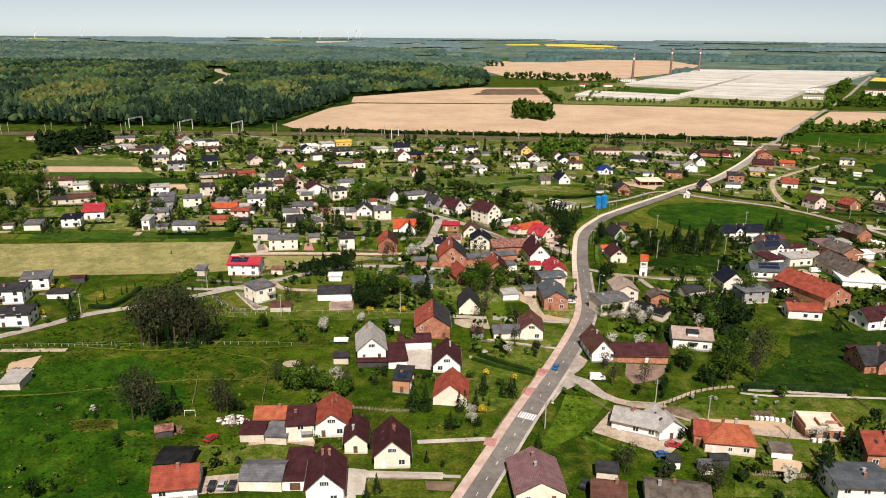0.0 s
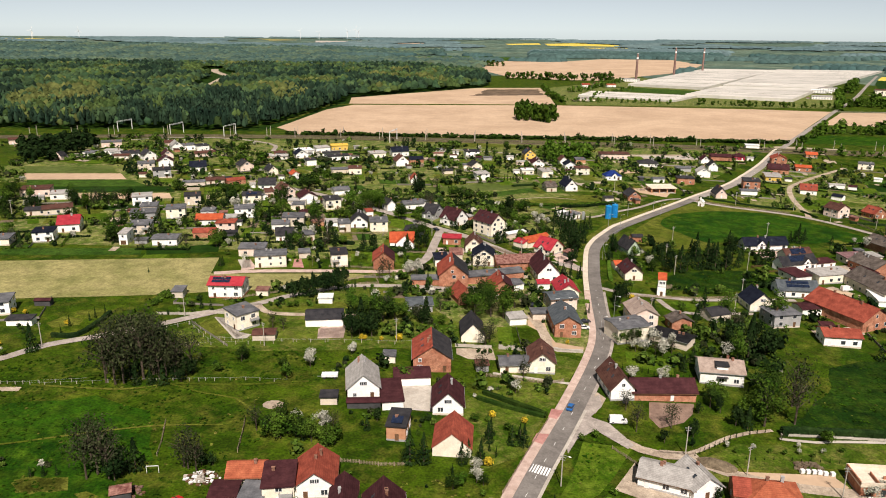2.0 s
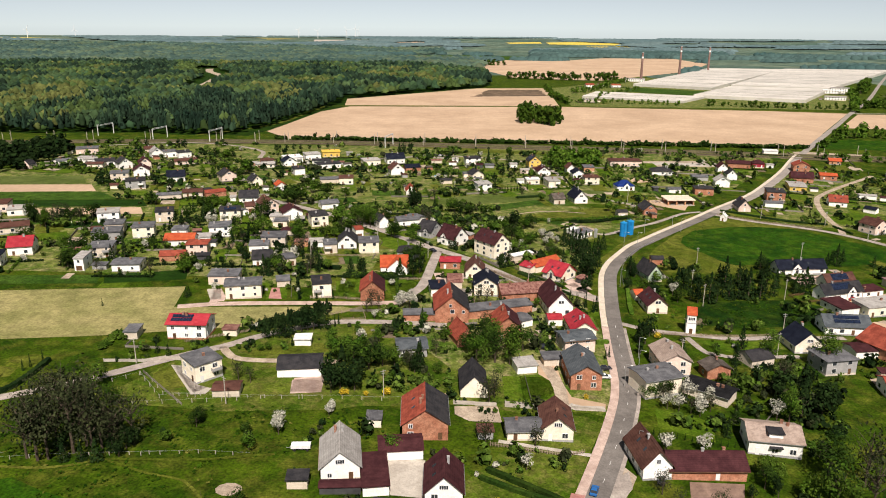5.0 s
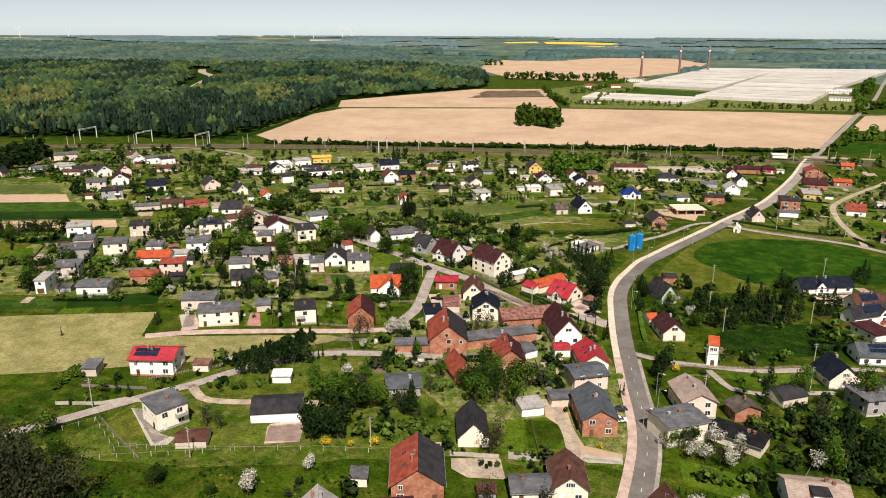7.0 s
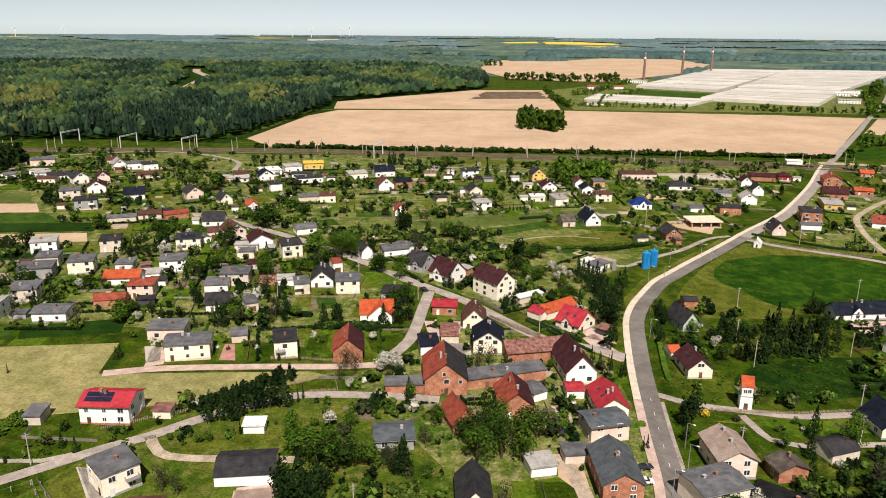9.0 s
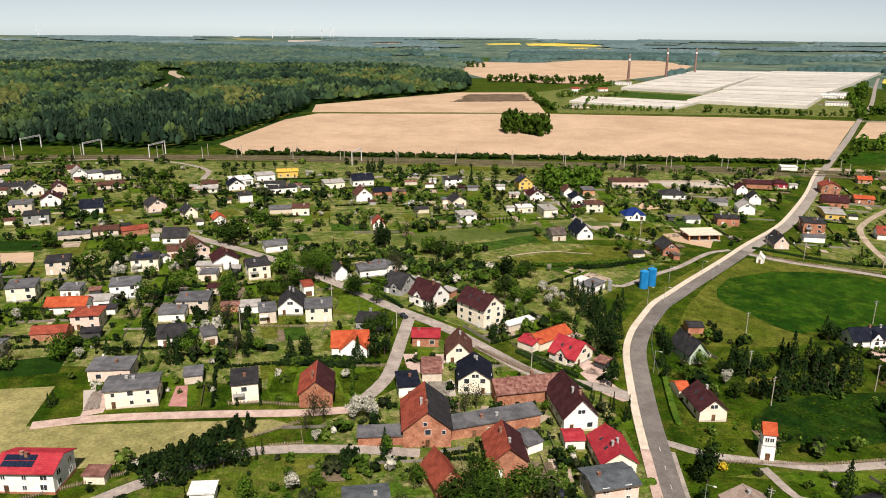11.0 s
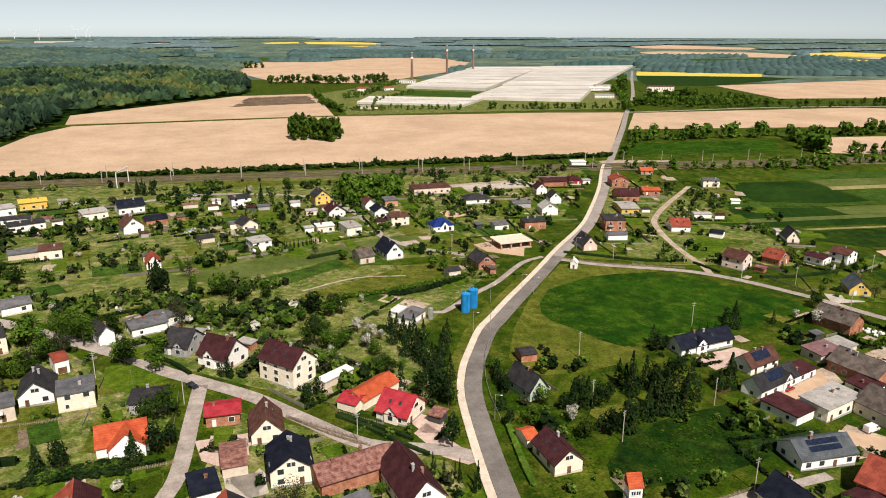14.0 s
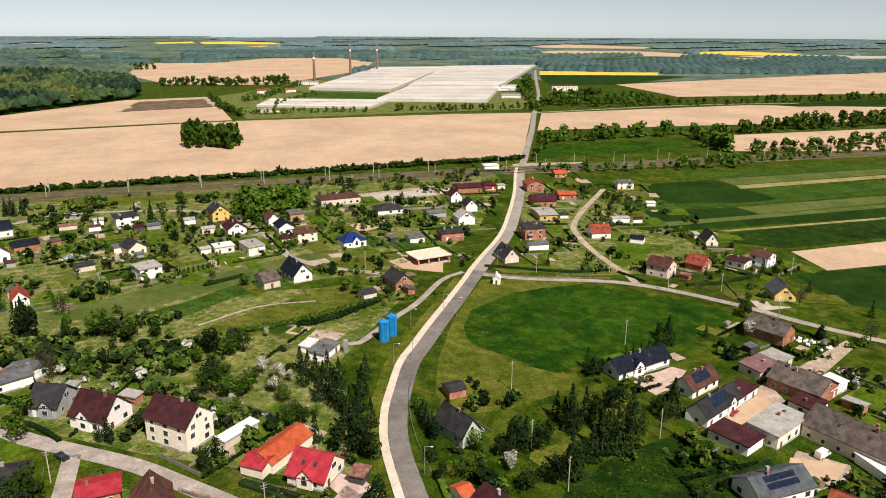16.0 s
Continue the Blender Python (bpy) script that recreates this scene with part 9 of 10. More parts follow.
for poly, count, tall_share in GARDENS:
    lo, hi = np.min(poly, 0), np.max(poly, 0)
    made = tries = 0
    while made < count and tries < count * 12:
        tries += 1
        x, y = picker.uniform(lo[0], hi[0]), picker.uniform(lo[1], hi[1])
        if noise.noise(Vector((x / 30, y / 24, 2.0))) < 0.02 or not inside(x, y, poly) or any(inside(x, y, q) for q in OPEN_LAND):
            continue
        big = picker.random() < tall_share
        r = picker.uniform(1.6, 3.4) if big else picker.uniform(0.6, 1.7)
        if not free(x, y, r):
            continue
        made += 1
        k = picker.random()
        if big and picker.random() < 0.6:
            kind = "b" if k < 0.50 else "d" if k < 0.64 else "s" if k < 0.72 else "w" if k < 0.79 else "t" if k < 0.92 else "c"
            if trees_left[kind] > 0:
                trees_left[kind] -= 1
                plant(kind, x, y, {"b": 9, "d": 7, "s": 7, "w": 5, "t": 8, "c": 3.4}[kind] * picker.uniform(0.7, 1.3))
                continue
        kind = "leaf" if k < 0.52 else "dark" if k < 0.80 else "olive" if k < 0.965 else "blossom"
        mix[kind].append((x, y, gz(x, y) + r * (0.75 if not big else 0.95), r, r * picker.uniform(0.7, 1.2)))
for x, y, a, hx, hy in [p for p in PLOTS if p[3] > 3.4 and p[1] > 300 and not (150 < p[0] < 265 and 330 < p[1] < 405)]:
    for k in range(7):
        u, v = picker.choice((-1, 1)) * (hx + picker.uniform(0, 6)), picker.uniform(-1, 1) * (hy + 6)
        if picker.random() < 0.6:
            u, v = picker.uniform(-1, 1) * (hx + 6), picker.choice((-1, 1, 1)) * (hy + picker.uniform(0, 6))
        px, py, r = x + u * math.cos(a) - v * math.sin(a), y + u * math.sin(a) + v * math.cos(a), picker.uniform(0.7, 2.1)
        if free(px, py, r * 0.6) and not any(inside(px, py, q) for q in OPEN_LAND):
            mix[picker.choices(("leaf", "dark", "olive", "blossom"), (0.50, 0.26, 0.18, 0.06))[0]].append((px, py, gz(px, py) + r * 0.8, r, r * picker.uniform(0.8, 1.3)))
for kind, name, label, leaf in (("leaf", "garden_bushes", "fresh green garden bushes between the houses", BUSHLEAF), ("dark", "dark_bushes", "dark green evergreen garden bushes", DARKLEAF),
                                ("olive", "twiggy_bushes", "olive-brown twiggy garden bushes", OLIVE), ("blossom", "blossom_bushes", "garden bushes in white blossom", BLOSSOM)):
    crowns(name, [q for q in mix[kind] if q[1] < 440], label, leaf, BUSHES, "bushes")
    crowns(name, [q for q in mix[kind] if q[1] >= 440], label, leaf, SMALL, "bushes")


# ---- rough grass ----
TUSSOCK = [tuft(5, 0.62, 700 + i, 2) for i in range(10)]
ROUGH = [
    ([(-175, 140), (-60, 140), (-50, 190), (-60, 235), (-150, 232)], 3600, "d"), ([(-150, 228), (-60, 234), (-20, 236), (-15, 262), (-100, 258), (-150, 240)], 1500, "d"),
    ([(28, 172), (52, 206), (40, 210), (24, 182)], 420, "f"), ([(98, 220), (155, 217), (190, 272), (135, 262)], 1200, "d"), ([(92, 334), (146, 338), (156, 360), (128, 364), (96, 347)], 1100, "d"),
    ([(-45, 158), (-10, 162), (8, 178), (-8, 192), (-45, 172)], 420, "y"), ([(40, 140), (130, 130), (145, 205), (75, 185)], 1000, "y"), ([(-60, 472), (10, 412), (55, 395), (72, 440), (130, 520), (60, 528)], 1500, "y"),
    ([(110, 400), (157, 502), (133, 472), (124, 445), (128, 415)], 500, "y"), ([(74, 330), (92, 345), (98, 405), (82, 400)], 350, "f"),
]
TUFTLEAF = {"d": material("long_grass", (0.0102, 0.0357, 0.00085), (0.0289, 0.0629, 0.00255), 9, 0.8, amount=0.3, island=0.45, bump=0), "y": material("dry_long_grass", (0.050, 0.072, 0.006), (0.120, 0.118, 0.024), 9, 0.8, amount=0.3, island=0.45, bump=0),
            "f": material("lush_long_grass", (0.018, 0.060, 0.001), (0.050, 0.100, 0.004), 9, 0.8, amount=0.3, island=0.45, bump=0)}
tussocks = {k: [] for k in TUFTLEAF}
for poly, count, kind in ROUGH:
    lo, hi = np.min(poly, 0), np.max(poly, 0)
    for k in range(count):
        x, y = picker.uniform(lo[0], hi[0]), picker.uniform(lo[1], hi[1])
        if inside(x, y, poly) and noise.noise(Vector((x / 9, y / 9, 6.0))) > -0.12 and free(x, y, 0.3):
            r = picker.uniform(0.25, 0.8)
            tussocks[kind if picker.random() < 0.93 else "y"].append((x, y, gz(x, y) + 0.12, r, r * 0.42))
for kind, label in (("d", "clumps of long dark green meadow grass"), ("y", "clumps of dry yellowish grass and weeds"), ("f", "clumps of lush tall grass")):
    crowns("grass_tussocks", tussocks[kind], label, TUFTLEAF[kind], TUSSOCK, "grass")


# ---- hedges and fences round the lots ----
lots = random.Random(33)
edge_bushes, edge_leaf, rails, railf, posts = [], [], [], [], []
for x, y, a, hx, hy in [p for p in PLOTS if p[3] > 4.6 and p[1] > 265]:
    ca, sa = math.cos(a), math.sin(a)
    u0, u1, v0, v1 = -hx - lots.uniform(4, 11), hx + lots.uniform(4, 11), -hy - lots.uniform(4, 9), hy + lots.uniform(5, 16)
    corner = [(u0, v0), (u1, v0), (u1, v1), (u0, v1)]
    for (p0, q0), (p1, q1) in zip(corner, corner[1:] + corner[:1]):
        style = lots.random()
        if style > 0.48 or (style >= 0.27 and y < 330):
            continue
        n = max(2, int(math.hypot(p1 - p0, q1 - q0) / 0.9))
        last = None
        for k in range(n + 1):
            u, v = p0 + (p1 - p0) * k / n, q0 + (q1 - q0) * k / n
            px, py = x + u * ca - v * sa, y + u * sa + v * ca
            if not free(px, py, 0.5) or any(inside(px, py, q) for q in OPEN_LAND):
                last = None
                continue
            if style < 0.27 and y > 330:
                (edge_bushes if style < 0.19 else edge_leaf).append((px, py, gz(px, py) + 0.6, 0.75, lots.uniform(0.75, 1.0)))
            elif last and k % 2 == 0:
                d = Vector((px - last[0], py - last[1], 0))
                s = Vector((-d.y, d.x, 0)).normalized() * 0.035
                tall = 0.9 if style < 0.40 else 1.25
                i = len(rails)
                for ex, ey in ((last[0] + s.x, last[1] + s.y), (px + s.x, py + s.y), (px - s.x, py - s.y), (last[0] - s.x, last[1] - s.y)):
                    g = gz(ex, ey)
                    rails += [(ex, ey, g), (ex, ey, g + tall)]
                railf += [(i, i + 2, i + 3, i + 1), (i + 4, i + 6, i + 7, i + 5), (i + 1, i + 3, i + 5, i + 7)]
            if k % 2 == 0 or last is None:
                last = (px, py)
crowns("lot_hedges", edge_bushes, "clipped dark green hedges round the house lots", DARKLEAF, CLIPPED, "hedge")
crowns("lot_shrub_hedges", edge_leaf, "fresh green hedges round the house lots", LEAF, CLIPPED, "hedge")
structure("lot_fences", mesh("lot_fences", rails, railf), material("fence_mix", (0.13, 0.115, 0.095), (0.27, 0.245, 0.21), 30, 3, amount=0.2, bump=0), "low concrete and wooden fences round the house lots", "fence", "stuff")


# ---- beds, lawns and yards round the houses ----
BEDSOIL = material("garden_soil", (0.11, 0.085, 0.055), (0.19, 0.15, 0.10), 3, 0.5, amount=0.3)
LAWN = FRESH
plots = {"lawn": [], "dry": [], "bed": [], "yard": [], "crop": []}
maker = random.Random(21)
lift = 0.055
for x, y, a, hx, hy in [p for p in PLOTS if p[3] > 3.6]:
    ca, sa = math.cos(a), math.sin(a)
    for k in range(0 if y < 320 else 4 if y < 400 else 6):
        side = maker.choice(((1, 0), (-1, 0), (0, 1), (0, -1), (1, 1), (-1, -1), (1, -1)))
        w, l = (maker.uniform(2.0, 6.0), maker.uniform(3.0, 9.0)) if y < 400 else (maker.uniform(2.5, 8.0), maker.uniform(3.0, 12.0))
        u, v = side[0] * (hx + w + maker.uniform(-0.8, 3)), side[1] * (hy + l + maker.uniform(-0.8, 5))
        px, py = x + u * ca - v * sa, y + u * sa + v * ca
        if not free(px, py, min(w, l) * 0.9) or (95 < px < 165 and 345 < py < 420) or any(inside(px, py, q) for q in OPEN_LAND):
            continue
        kind = maker.choices(("lawn", "dry", "bed", "yard", "crop"), (0.42, 0.20, 0.12, 0.18, 0.08))[0]
        if kind in ("yard", "bed"):
            w, l = w * 0.55, l * 0.5
        corners = [(px + du * ca - dv * sa, py + du * sa + dv * ca) for du, dv in ((-w, -l), (w, -l), (w, l), (-w, l))]
        lift += 0.00035
        plots[kind].append([(cx, cy, gz(cx, cy) + lift) for cx, cy in corners])
for (kind, quads), mat, label in zip(plots.items(), (LAWN, DRYGRASS, BEDSOIL, GRAVEL, CROP), ("mown green lawns round the houses", "dry olive grass plots round the houses", "brown dug garden beds beside the houses", "pale gravel and paved yards beside the houses", "bright green kitchen-garden plots")):
    structure("garden_" + kind, mesh("garden_" + kind, [v for q in quads for v in q], [(4 * i, 4 * i + 1, 4 * i + 2, 4 * i + 3) for i in range(len(quads))]), mat, label, "garden", "stuff")


# ---- road marks ----
for k in range(7):
    bm = bmesh.new()
    c, d = MAIN[min(range(len(MAIN)), key=lambda i: abs(MAIN[i].y - 192))], None
    box(bm, -0.25, -1.9, 0, 0.25, 1.9, 0.006)
    me = bpy.data.meshes.new("crossing_stripe")
    bm.to_mesh(me), bm.free()
    u = (k - 3) * 0.78
    ob = structure("crossing_stripe", me, PAINT, "white painted crossing stripe on the road", "road marking")
    turn = math.atan2(225.2 - 166, 37.8 - 12.8)
    ob.matrix_world = pose(c.x + u * math.sin(turn), c.y - u * math.cos(turn), gz(c.x, c.y) + 0.255 - 0.027 * u * math.sin(turn), 0, 0, math.degrees(turn) - 90)
run = 0.0
dash = []
for p, q in zip(MAIN, MAIN[1:]):
    run += (q - p).length
    if run > 7 and p.y < 330:
        run = 0.0
        d = (q - p).normalized()
        s = Vector((d.y, -d.x, 0)) * 0.05
        ends = [p - s, p + s, p + d * 1.8 + s, p + d * 1.8 - s]
        dash.append([(e.x, e.y, gz(e.x, e.y) + 0.262) for e in ends])
structure("lane_dashes", mesh("lane_dashes", [v for q in dash for v in q], [(4 * i, 4 * i + 1, 4 * i + 2, 4 * i + 3) for i in range(len(dash))]), PAINT, "faded white centre dashes on the road", "road marking", "stuff")


# ---- poles, lamps, railway ----
def shared(name, bm, mat):
    me = bpy.data.meshes.new(name)
    bm.to_mesh(me)
    bm.free()
    me.materials.append(mat)
    return me


POLE = shared("pole", tube(bmesh.new(), 0, 0, -0.5, 9, 0.17, 0.12, 8), CONCRETE)
CROSSARM = shared("crossarm", box(box(bmesh.new(), -0.9, -0.06, 8.4, 0.9, 0.06, 8.55), -0.6, -0.06, 7.7, 0.6, 0.06, 7.82), STEEL)
LAMPPOLE = shared("pole", tube(bmesh.new(), 0, 0, -0.5, 8, 0.10, 0.06, 8), STEEL)
LAMPARM = shared("arm", box(bmesh.new(), -1.6, -0.04, 7.9, 0.05, 0.04, 7.99), STEEL)
LAMPHEAD = shared("lamp_head", box(bmesh.new(), -2.2, -0.14, 7.85, -1.5, 0.14, 8.03), FRAME)


def utility_pole(x, y, tall):
    e = thing("utility_pole", pose(x, y, gz(x, y), 0, 0, random.Random(int(x)).uniform(-40, 40)) @ Matrix.Diagonal((1, 1, tall / 9, 1)), "slim pale concrete utility pole with steel crossarm", "pole", "utility poles")
    child("pole", POLE, e), child("crossarm", CROSSARM, e)


def street_lamp(x, y, tall):
    e = thing("street_lamp", pose(x, y, gz(x, y), 0, 0, 150), "grey steel street lamp with short arm beside the road", "street lamp", "street lamps")
    child("pole", LAMPPOLE, e), child("arm", LAMPARM, e), child("lamp_head", LAMPHEAD, e, "white lamp head")


RAIL = smooth([(-900, 655), (-321, 747), (-150, 762), (-60, 759), (50, 753), (143, 746), (295, 731), (600, 690), (1300, 590)], 15)
strip("railway_land", RAIL, -10, 6, material("rail_land", (0.075, 0.082, 0.028), (0.135, 0.125, 0.055), 12, 1.0, amount=0.4), "dry weedy grass between railway tracks", 0.25, "railway", 0.3)
for o in (-5.75, 1.75):
    strip("railway_bed", RAIL, o - 1.6, o + 1.6, BALLAST, "brown ballast bed of a railway track", 0.35, "railway", 0.2)
strip("railway_verge", RAIL, 6, 18, material("rail_verge", (0.085, 0.078, 0.032), (0.14, 0.125, 0.062), 14, 1.0, amount=0.35), "dry brownish grass beside the railway", 0.16, "verge")
strip("railway_siding", RAIL, 10.6, 13.7, BALLAST, "brown ballast bed of a railway siding", 0.30, "railway", 0.3)
STEELRAIL = material("rail_steel", (0.10, 0.075, 0.06), (0.15, 0.11, 0.085), 3, 0.5, rough=0.6, metal=0.5, amount=0.2, bump=0)
for o in (-6.5, -5.0, 1.0, 2.5, 11.4, 12.9):
    strip("rail", RAIL, o - 0.12, o + 0.12, STEELRAIL, "brown steel rail on ballast", 0.5, "railway", 0.14)
for i in range(4, len(RAIL) - 4, 3):
    p, d = RAIL[i], (RAIL[i + 1] - RAIL[i - 1]).normalized()
    if not -520 < p.x < 620:
        continue
    for o, both in ((-9.5, False), (7.5, True)):
        s = Vector((d.y, -d.x, 0)) * o
        g = thing("catenary_mast", pose(p.x + s.x, p.y + s.y, gz(p.x + s.x, p.y + s.y), 0, 0, math.degrees(math.atan2(d.y, d.x))), "pale concrete mast of the railway's overhead line", "mast", "railway masts")
        part("mast", tube(bmesh.new(), 0, 0, -0.5, 9.5, 0.30, 0.22, 6), CONCRETE, g)
        part("bracket", box(bmesh.new(), -0.05, -2.8 if not both else 0, 6.6, 0.05, 0 if not both else 2.8, 6.75), STEEL, g)
GANTRYSTEEL = material("pale_steel", (0.62, 0.62, 0.60), (0.72, 0.72, 0.70), 3, 0.5, rough=0.6, amount=0.1, bump=0)
for x, y in ((-350, 795), (-285.4, 770), (-229, 763.4), (-61, 741)):
    g = thing("railway_gantry", pose(x, y, gz(x, y), 0, 0, 77), "pale steel portal gantry over the railway tracks", "gantry", "railway gantries")
    for o in (-11.5, 11.5):
        part("leg", box(bmesh.new(), o - 0.28, -0.28, -0.5, o + 0.28, 0.28, 10.9), GANTRYSTEEL, g)
    for z in (9.8, 10.7):
        part("chord", box(bmesh.new(), -11.8, -0.22, z, 11.8, 0.22, z + 0.24), GANTRYSTEEL, g)
    for k in range(9):
        part("brace", box(bmesh.new(), -9.3 + 2.3 * k, -0.1, 9.9, -9.15 + 2.3 * k, 0.1, 10.8), GANTRYSTEEL, g)


# ---- cars ----
PAINTS = {k: material(k + "_car_paint", c, c, 2, 0.5, rough=0.25, amount=0.03, bump=0, spec=0.6) for k, c in {"blue": (0.02, 0.12, 0.35), "white": (0.75, 0.75, 0.74), "red": (0.42, 0.02, 0.02), "silver": (0.42, 0.43, 0.44), "dark": (0.02, 0.022, 0.03)}.items()}
TYRE = material("tyre", (0.02, 0.02, 0.02), (0.03, 0.03, 0.03), 1, 0.2, bump=0)


def profile(bm, outline, half, inset=0.0):
    """A solid from a side outline (x, z), narrowed toward its upper points."""
    top = max(z for _, z in outline)
    sides = [[bm.verts.new((x, s * (half - inset * max(0.0, z - 0.9) / max(0.1, top - 0.9)), z)) for x, z in outline] for s in (-1, 1)]
    bm.faces.new(sides[0]), bm.faces.new(sides[1][::-1])
    for k in range(len(outline)):
        m = (k + 1) % len(outline)
        bm.faces.new((sides[0][k], sides[1][k], sides[1][m], sides[0][m]))
    bmesh.ops.recalc_face_normals(bm, faces=bm.faces[:])
    return bm


def car(x, y, turn, paint, label):
    van = "van" in label
    l, w = (2.6, 0.98) if van else (2.1, 0.88)
    e = thing("van" if van else "car", pose(x, y, gz(x, y) + 0.26, 0, 0, turn), label, "van" if van else "car", "parked cars")
    if van:
        part("body", profile(bmesh.new(), [(-2.6, 0.3), (2.6, 0.3), (2.65, 0.85), (2.0, 1.15), (1.25, 2.1), (0.9, 2.25), (-2.55, 2.25), (-2.65, 1.2)], w, 0.12), PAINTS[paint], e)
        part("windscreen", profile(bmesh.new(), [(1.95, 1.22), (2.02, 1.2), (1.33, 2.05), (1.27, 2.05)], w * 0.86), GLASS, e, "dark windscreen")
        for s in (-1, 1):
            part("side_window", box(bmesh.new(), 0.75, s * w * 0.94 - 0.04, 1.25, 1.6, s * w * 0.94 + 0.04, 1.75), GLASS, e)
    else:
        part("body", profile(bmesh.new(), [(-2.05, 0.3), (2.08, 0.3), (2.12, 0.62), (1.95, 0.78), (1.0, 0.92), (-1.75, 0.95), (-2.1, 0.85), (-2.12, 0.55)], w, 0.0), PAINTS[paint], e)
        part("glass", profile(bmesh.new(), [(1.05, 0.90), (0.35, 1.36), (-1.15, 1.38), (-1.8, 0.93)], w * 0.95, 0.16), GLASS, e, "dark glazed cabin")
        part("roof", profile(bmesh.new(), [(0.30, 1.36), (0.15, 1.43), (-1.0, 1.45), (-1.2, 1.38)], w * 0.80), PAINTS[paint], e)
    for sx in (-1, 1):
        for sy in (-1, 1):
            wheel = part("wheel", tube(bmesh.new(), 0, 0, -0.11, 0.11, 0.33, 0.33, 12), TYRE, e)
            wheel.matrix_local = pose(sx * l * 0.62, sy * w * 0.9, 0.33, 90, 0, 0)
            part("rim", tube(bmesh.new(), 0, 0, -0.12, 0.12, 0.2, 0.2, 10), STEEL, wheel)


# ---- landmarks ----
SLAB = material("cream_concrete", (0.58, 0.50, 0.39), (0.68, 0.60, 0.48), 3, 0.4, amount=0.1)
TANKBLUE = material("blue_tank_paint", (0.012, 0.19, 0.46), (0.020, 0.24, 0.54), 3, 0.6, rough=0.45, amount=0.10, bump=0)
for x, y in ((93.6, 457.4), (98.2, 461.3)):
    t = thing("water_tank", pose(x, y, gz(x, y)) @ Matrix.Diagonal((1.0, 1.0, 1.16, 1.0)), "tall bright blue cylindrical steel water tank", "tank", "blue tanks")
    part("shell", tube(bmesh.new(), 0, 0, -0.5, 6.6, 1.9, 1.9, 28), TANKBLUE, t)
    part("roof", tube(bmesh.new(), 0, 0, 6.6, 7.1, 1.95, 0.4, 28), TANKBLUE, t)
    part("vent", tube(bmesh.new(), 0, 0, 7.0, 7.5, 0.2, 0.25, 10), STEEL, t)
    bm = bmesh.new()
    for k in range(8):
        box(bm, -0.3, -2.05, 0.6 + 0.8 * k, 0.3, -1.97, 0.68 + 0.8 * k)
    box(bm, -0.36, -2.07, 0, -0.3, -1.97, 7.0), box(bm, 0.3, -2.07, 0, 0.36, -1.97, 7.0)
    part("ladder", bm, TANKBLUE, t)
    bm = bmesh.new()
    tube(bm, 0, 0, 7.25, 7.3, 1.8, 1.8, 28)
    for f in [f for f in bm.faces if len(f.verts) > 4]:
        bm.faces.remove(f)
    part("railing", bm, TANKBLUE, t)
t = thing("silo", pose(77.6, 452.6, gz(77.6, 452.6)), "slim grey cylindrical silo beside a pump house", "silo")
part("shell", tube(bmesh.new(), 0, 0, -0.5, 4.6, 0.9, 0.9, 18), STEEL, t)
part("cap", tube(bmesh.new(), 0, 0, 4.6, 5.0, 0.95, 0.2, 18), STEEL, t)

tx, ty = 91.2, 327.5
t = thing("transformer_tower", pose(tx, ty, gz(tx, ty), 0, 0, -12), "slender white rendered transformer tower with orange tiled roof", "tower")
part("shaft", box(bmesh.new(), -1.75, -1.75, -1, 1.75, 1.75, 4.4), WALL["white"], t)
part("upper_shaft", box(bmesh.new(), -1.6, -1.6, 4.4, 1.6, 1.6, 7.7), WALL["white"], t)
part("ledge", box(bmesh.new(), -1.85, -1.85, 4.3, 1.85, 1.85, 4.5), WALL["grey"], t)
bm = bmesh.new()
v = [bm.verts.new(p) for p in ((-1.9, -1.9, 7.6), (1.9, -1.9, 7.6), (1.9, 1.9, 7.6), (-1.9, 1.9, 7.6), (-1.9, 0.9, 10.2), (1.9, 0.9, 10.2))]
for f in ((0, 1, 5, 4), (2, 3, 4, 5), (1, 2, 5), (3, 0, 4), (3, 2, 1, 0)):
    bm.faces.new([v[i] for i in f])
part("roof", bm, ROOF["orange"], t)
opening(t, "window", -0.6, -1.6, 5.6, 0, "small"), opening(t, "window", 0.6, -1.6, 5.6, 0, "small")
bm = bmesh.new()
box(bm, -0.6, -1.83, 0, 0.6, -1.73, 2.2)
part("door", bm, DARKWOOD, t)

cx, cy = 163.5, 499.5
t = thing("wayside_chapel", pose(cx, cy, gz(cx, cy), 0, 0, -35), "tiny white wayside chapel with a pointed bell gable", "chapel")
bm = bmesh.new()
a, b, e, r = 1.9, 1.6, 2.9, 1.5
v = [bm.verts.new(p) for p in ((-b, -a, -1), (b, -a, -1), (b, a, -1), (-b, a, -1), (-b, -a, e), (b, -a, e), (b, a, e), (-b, a, e), (0, -a, e + r), (0, a, e + r))]
for f in ((0, 1, 5, 8, 4), (1, 2, 6, 5), (2, 3, 7, 9, 6), (3, 0, 4, 7), (4, 8, 9, 7), (5, 6, 9, 8)):
    bm.faces.new([v[i] for i in f])
part("wall", bm, WALL["white"], t)
bm = bmesh.new()
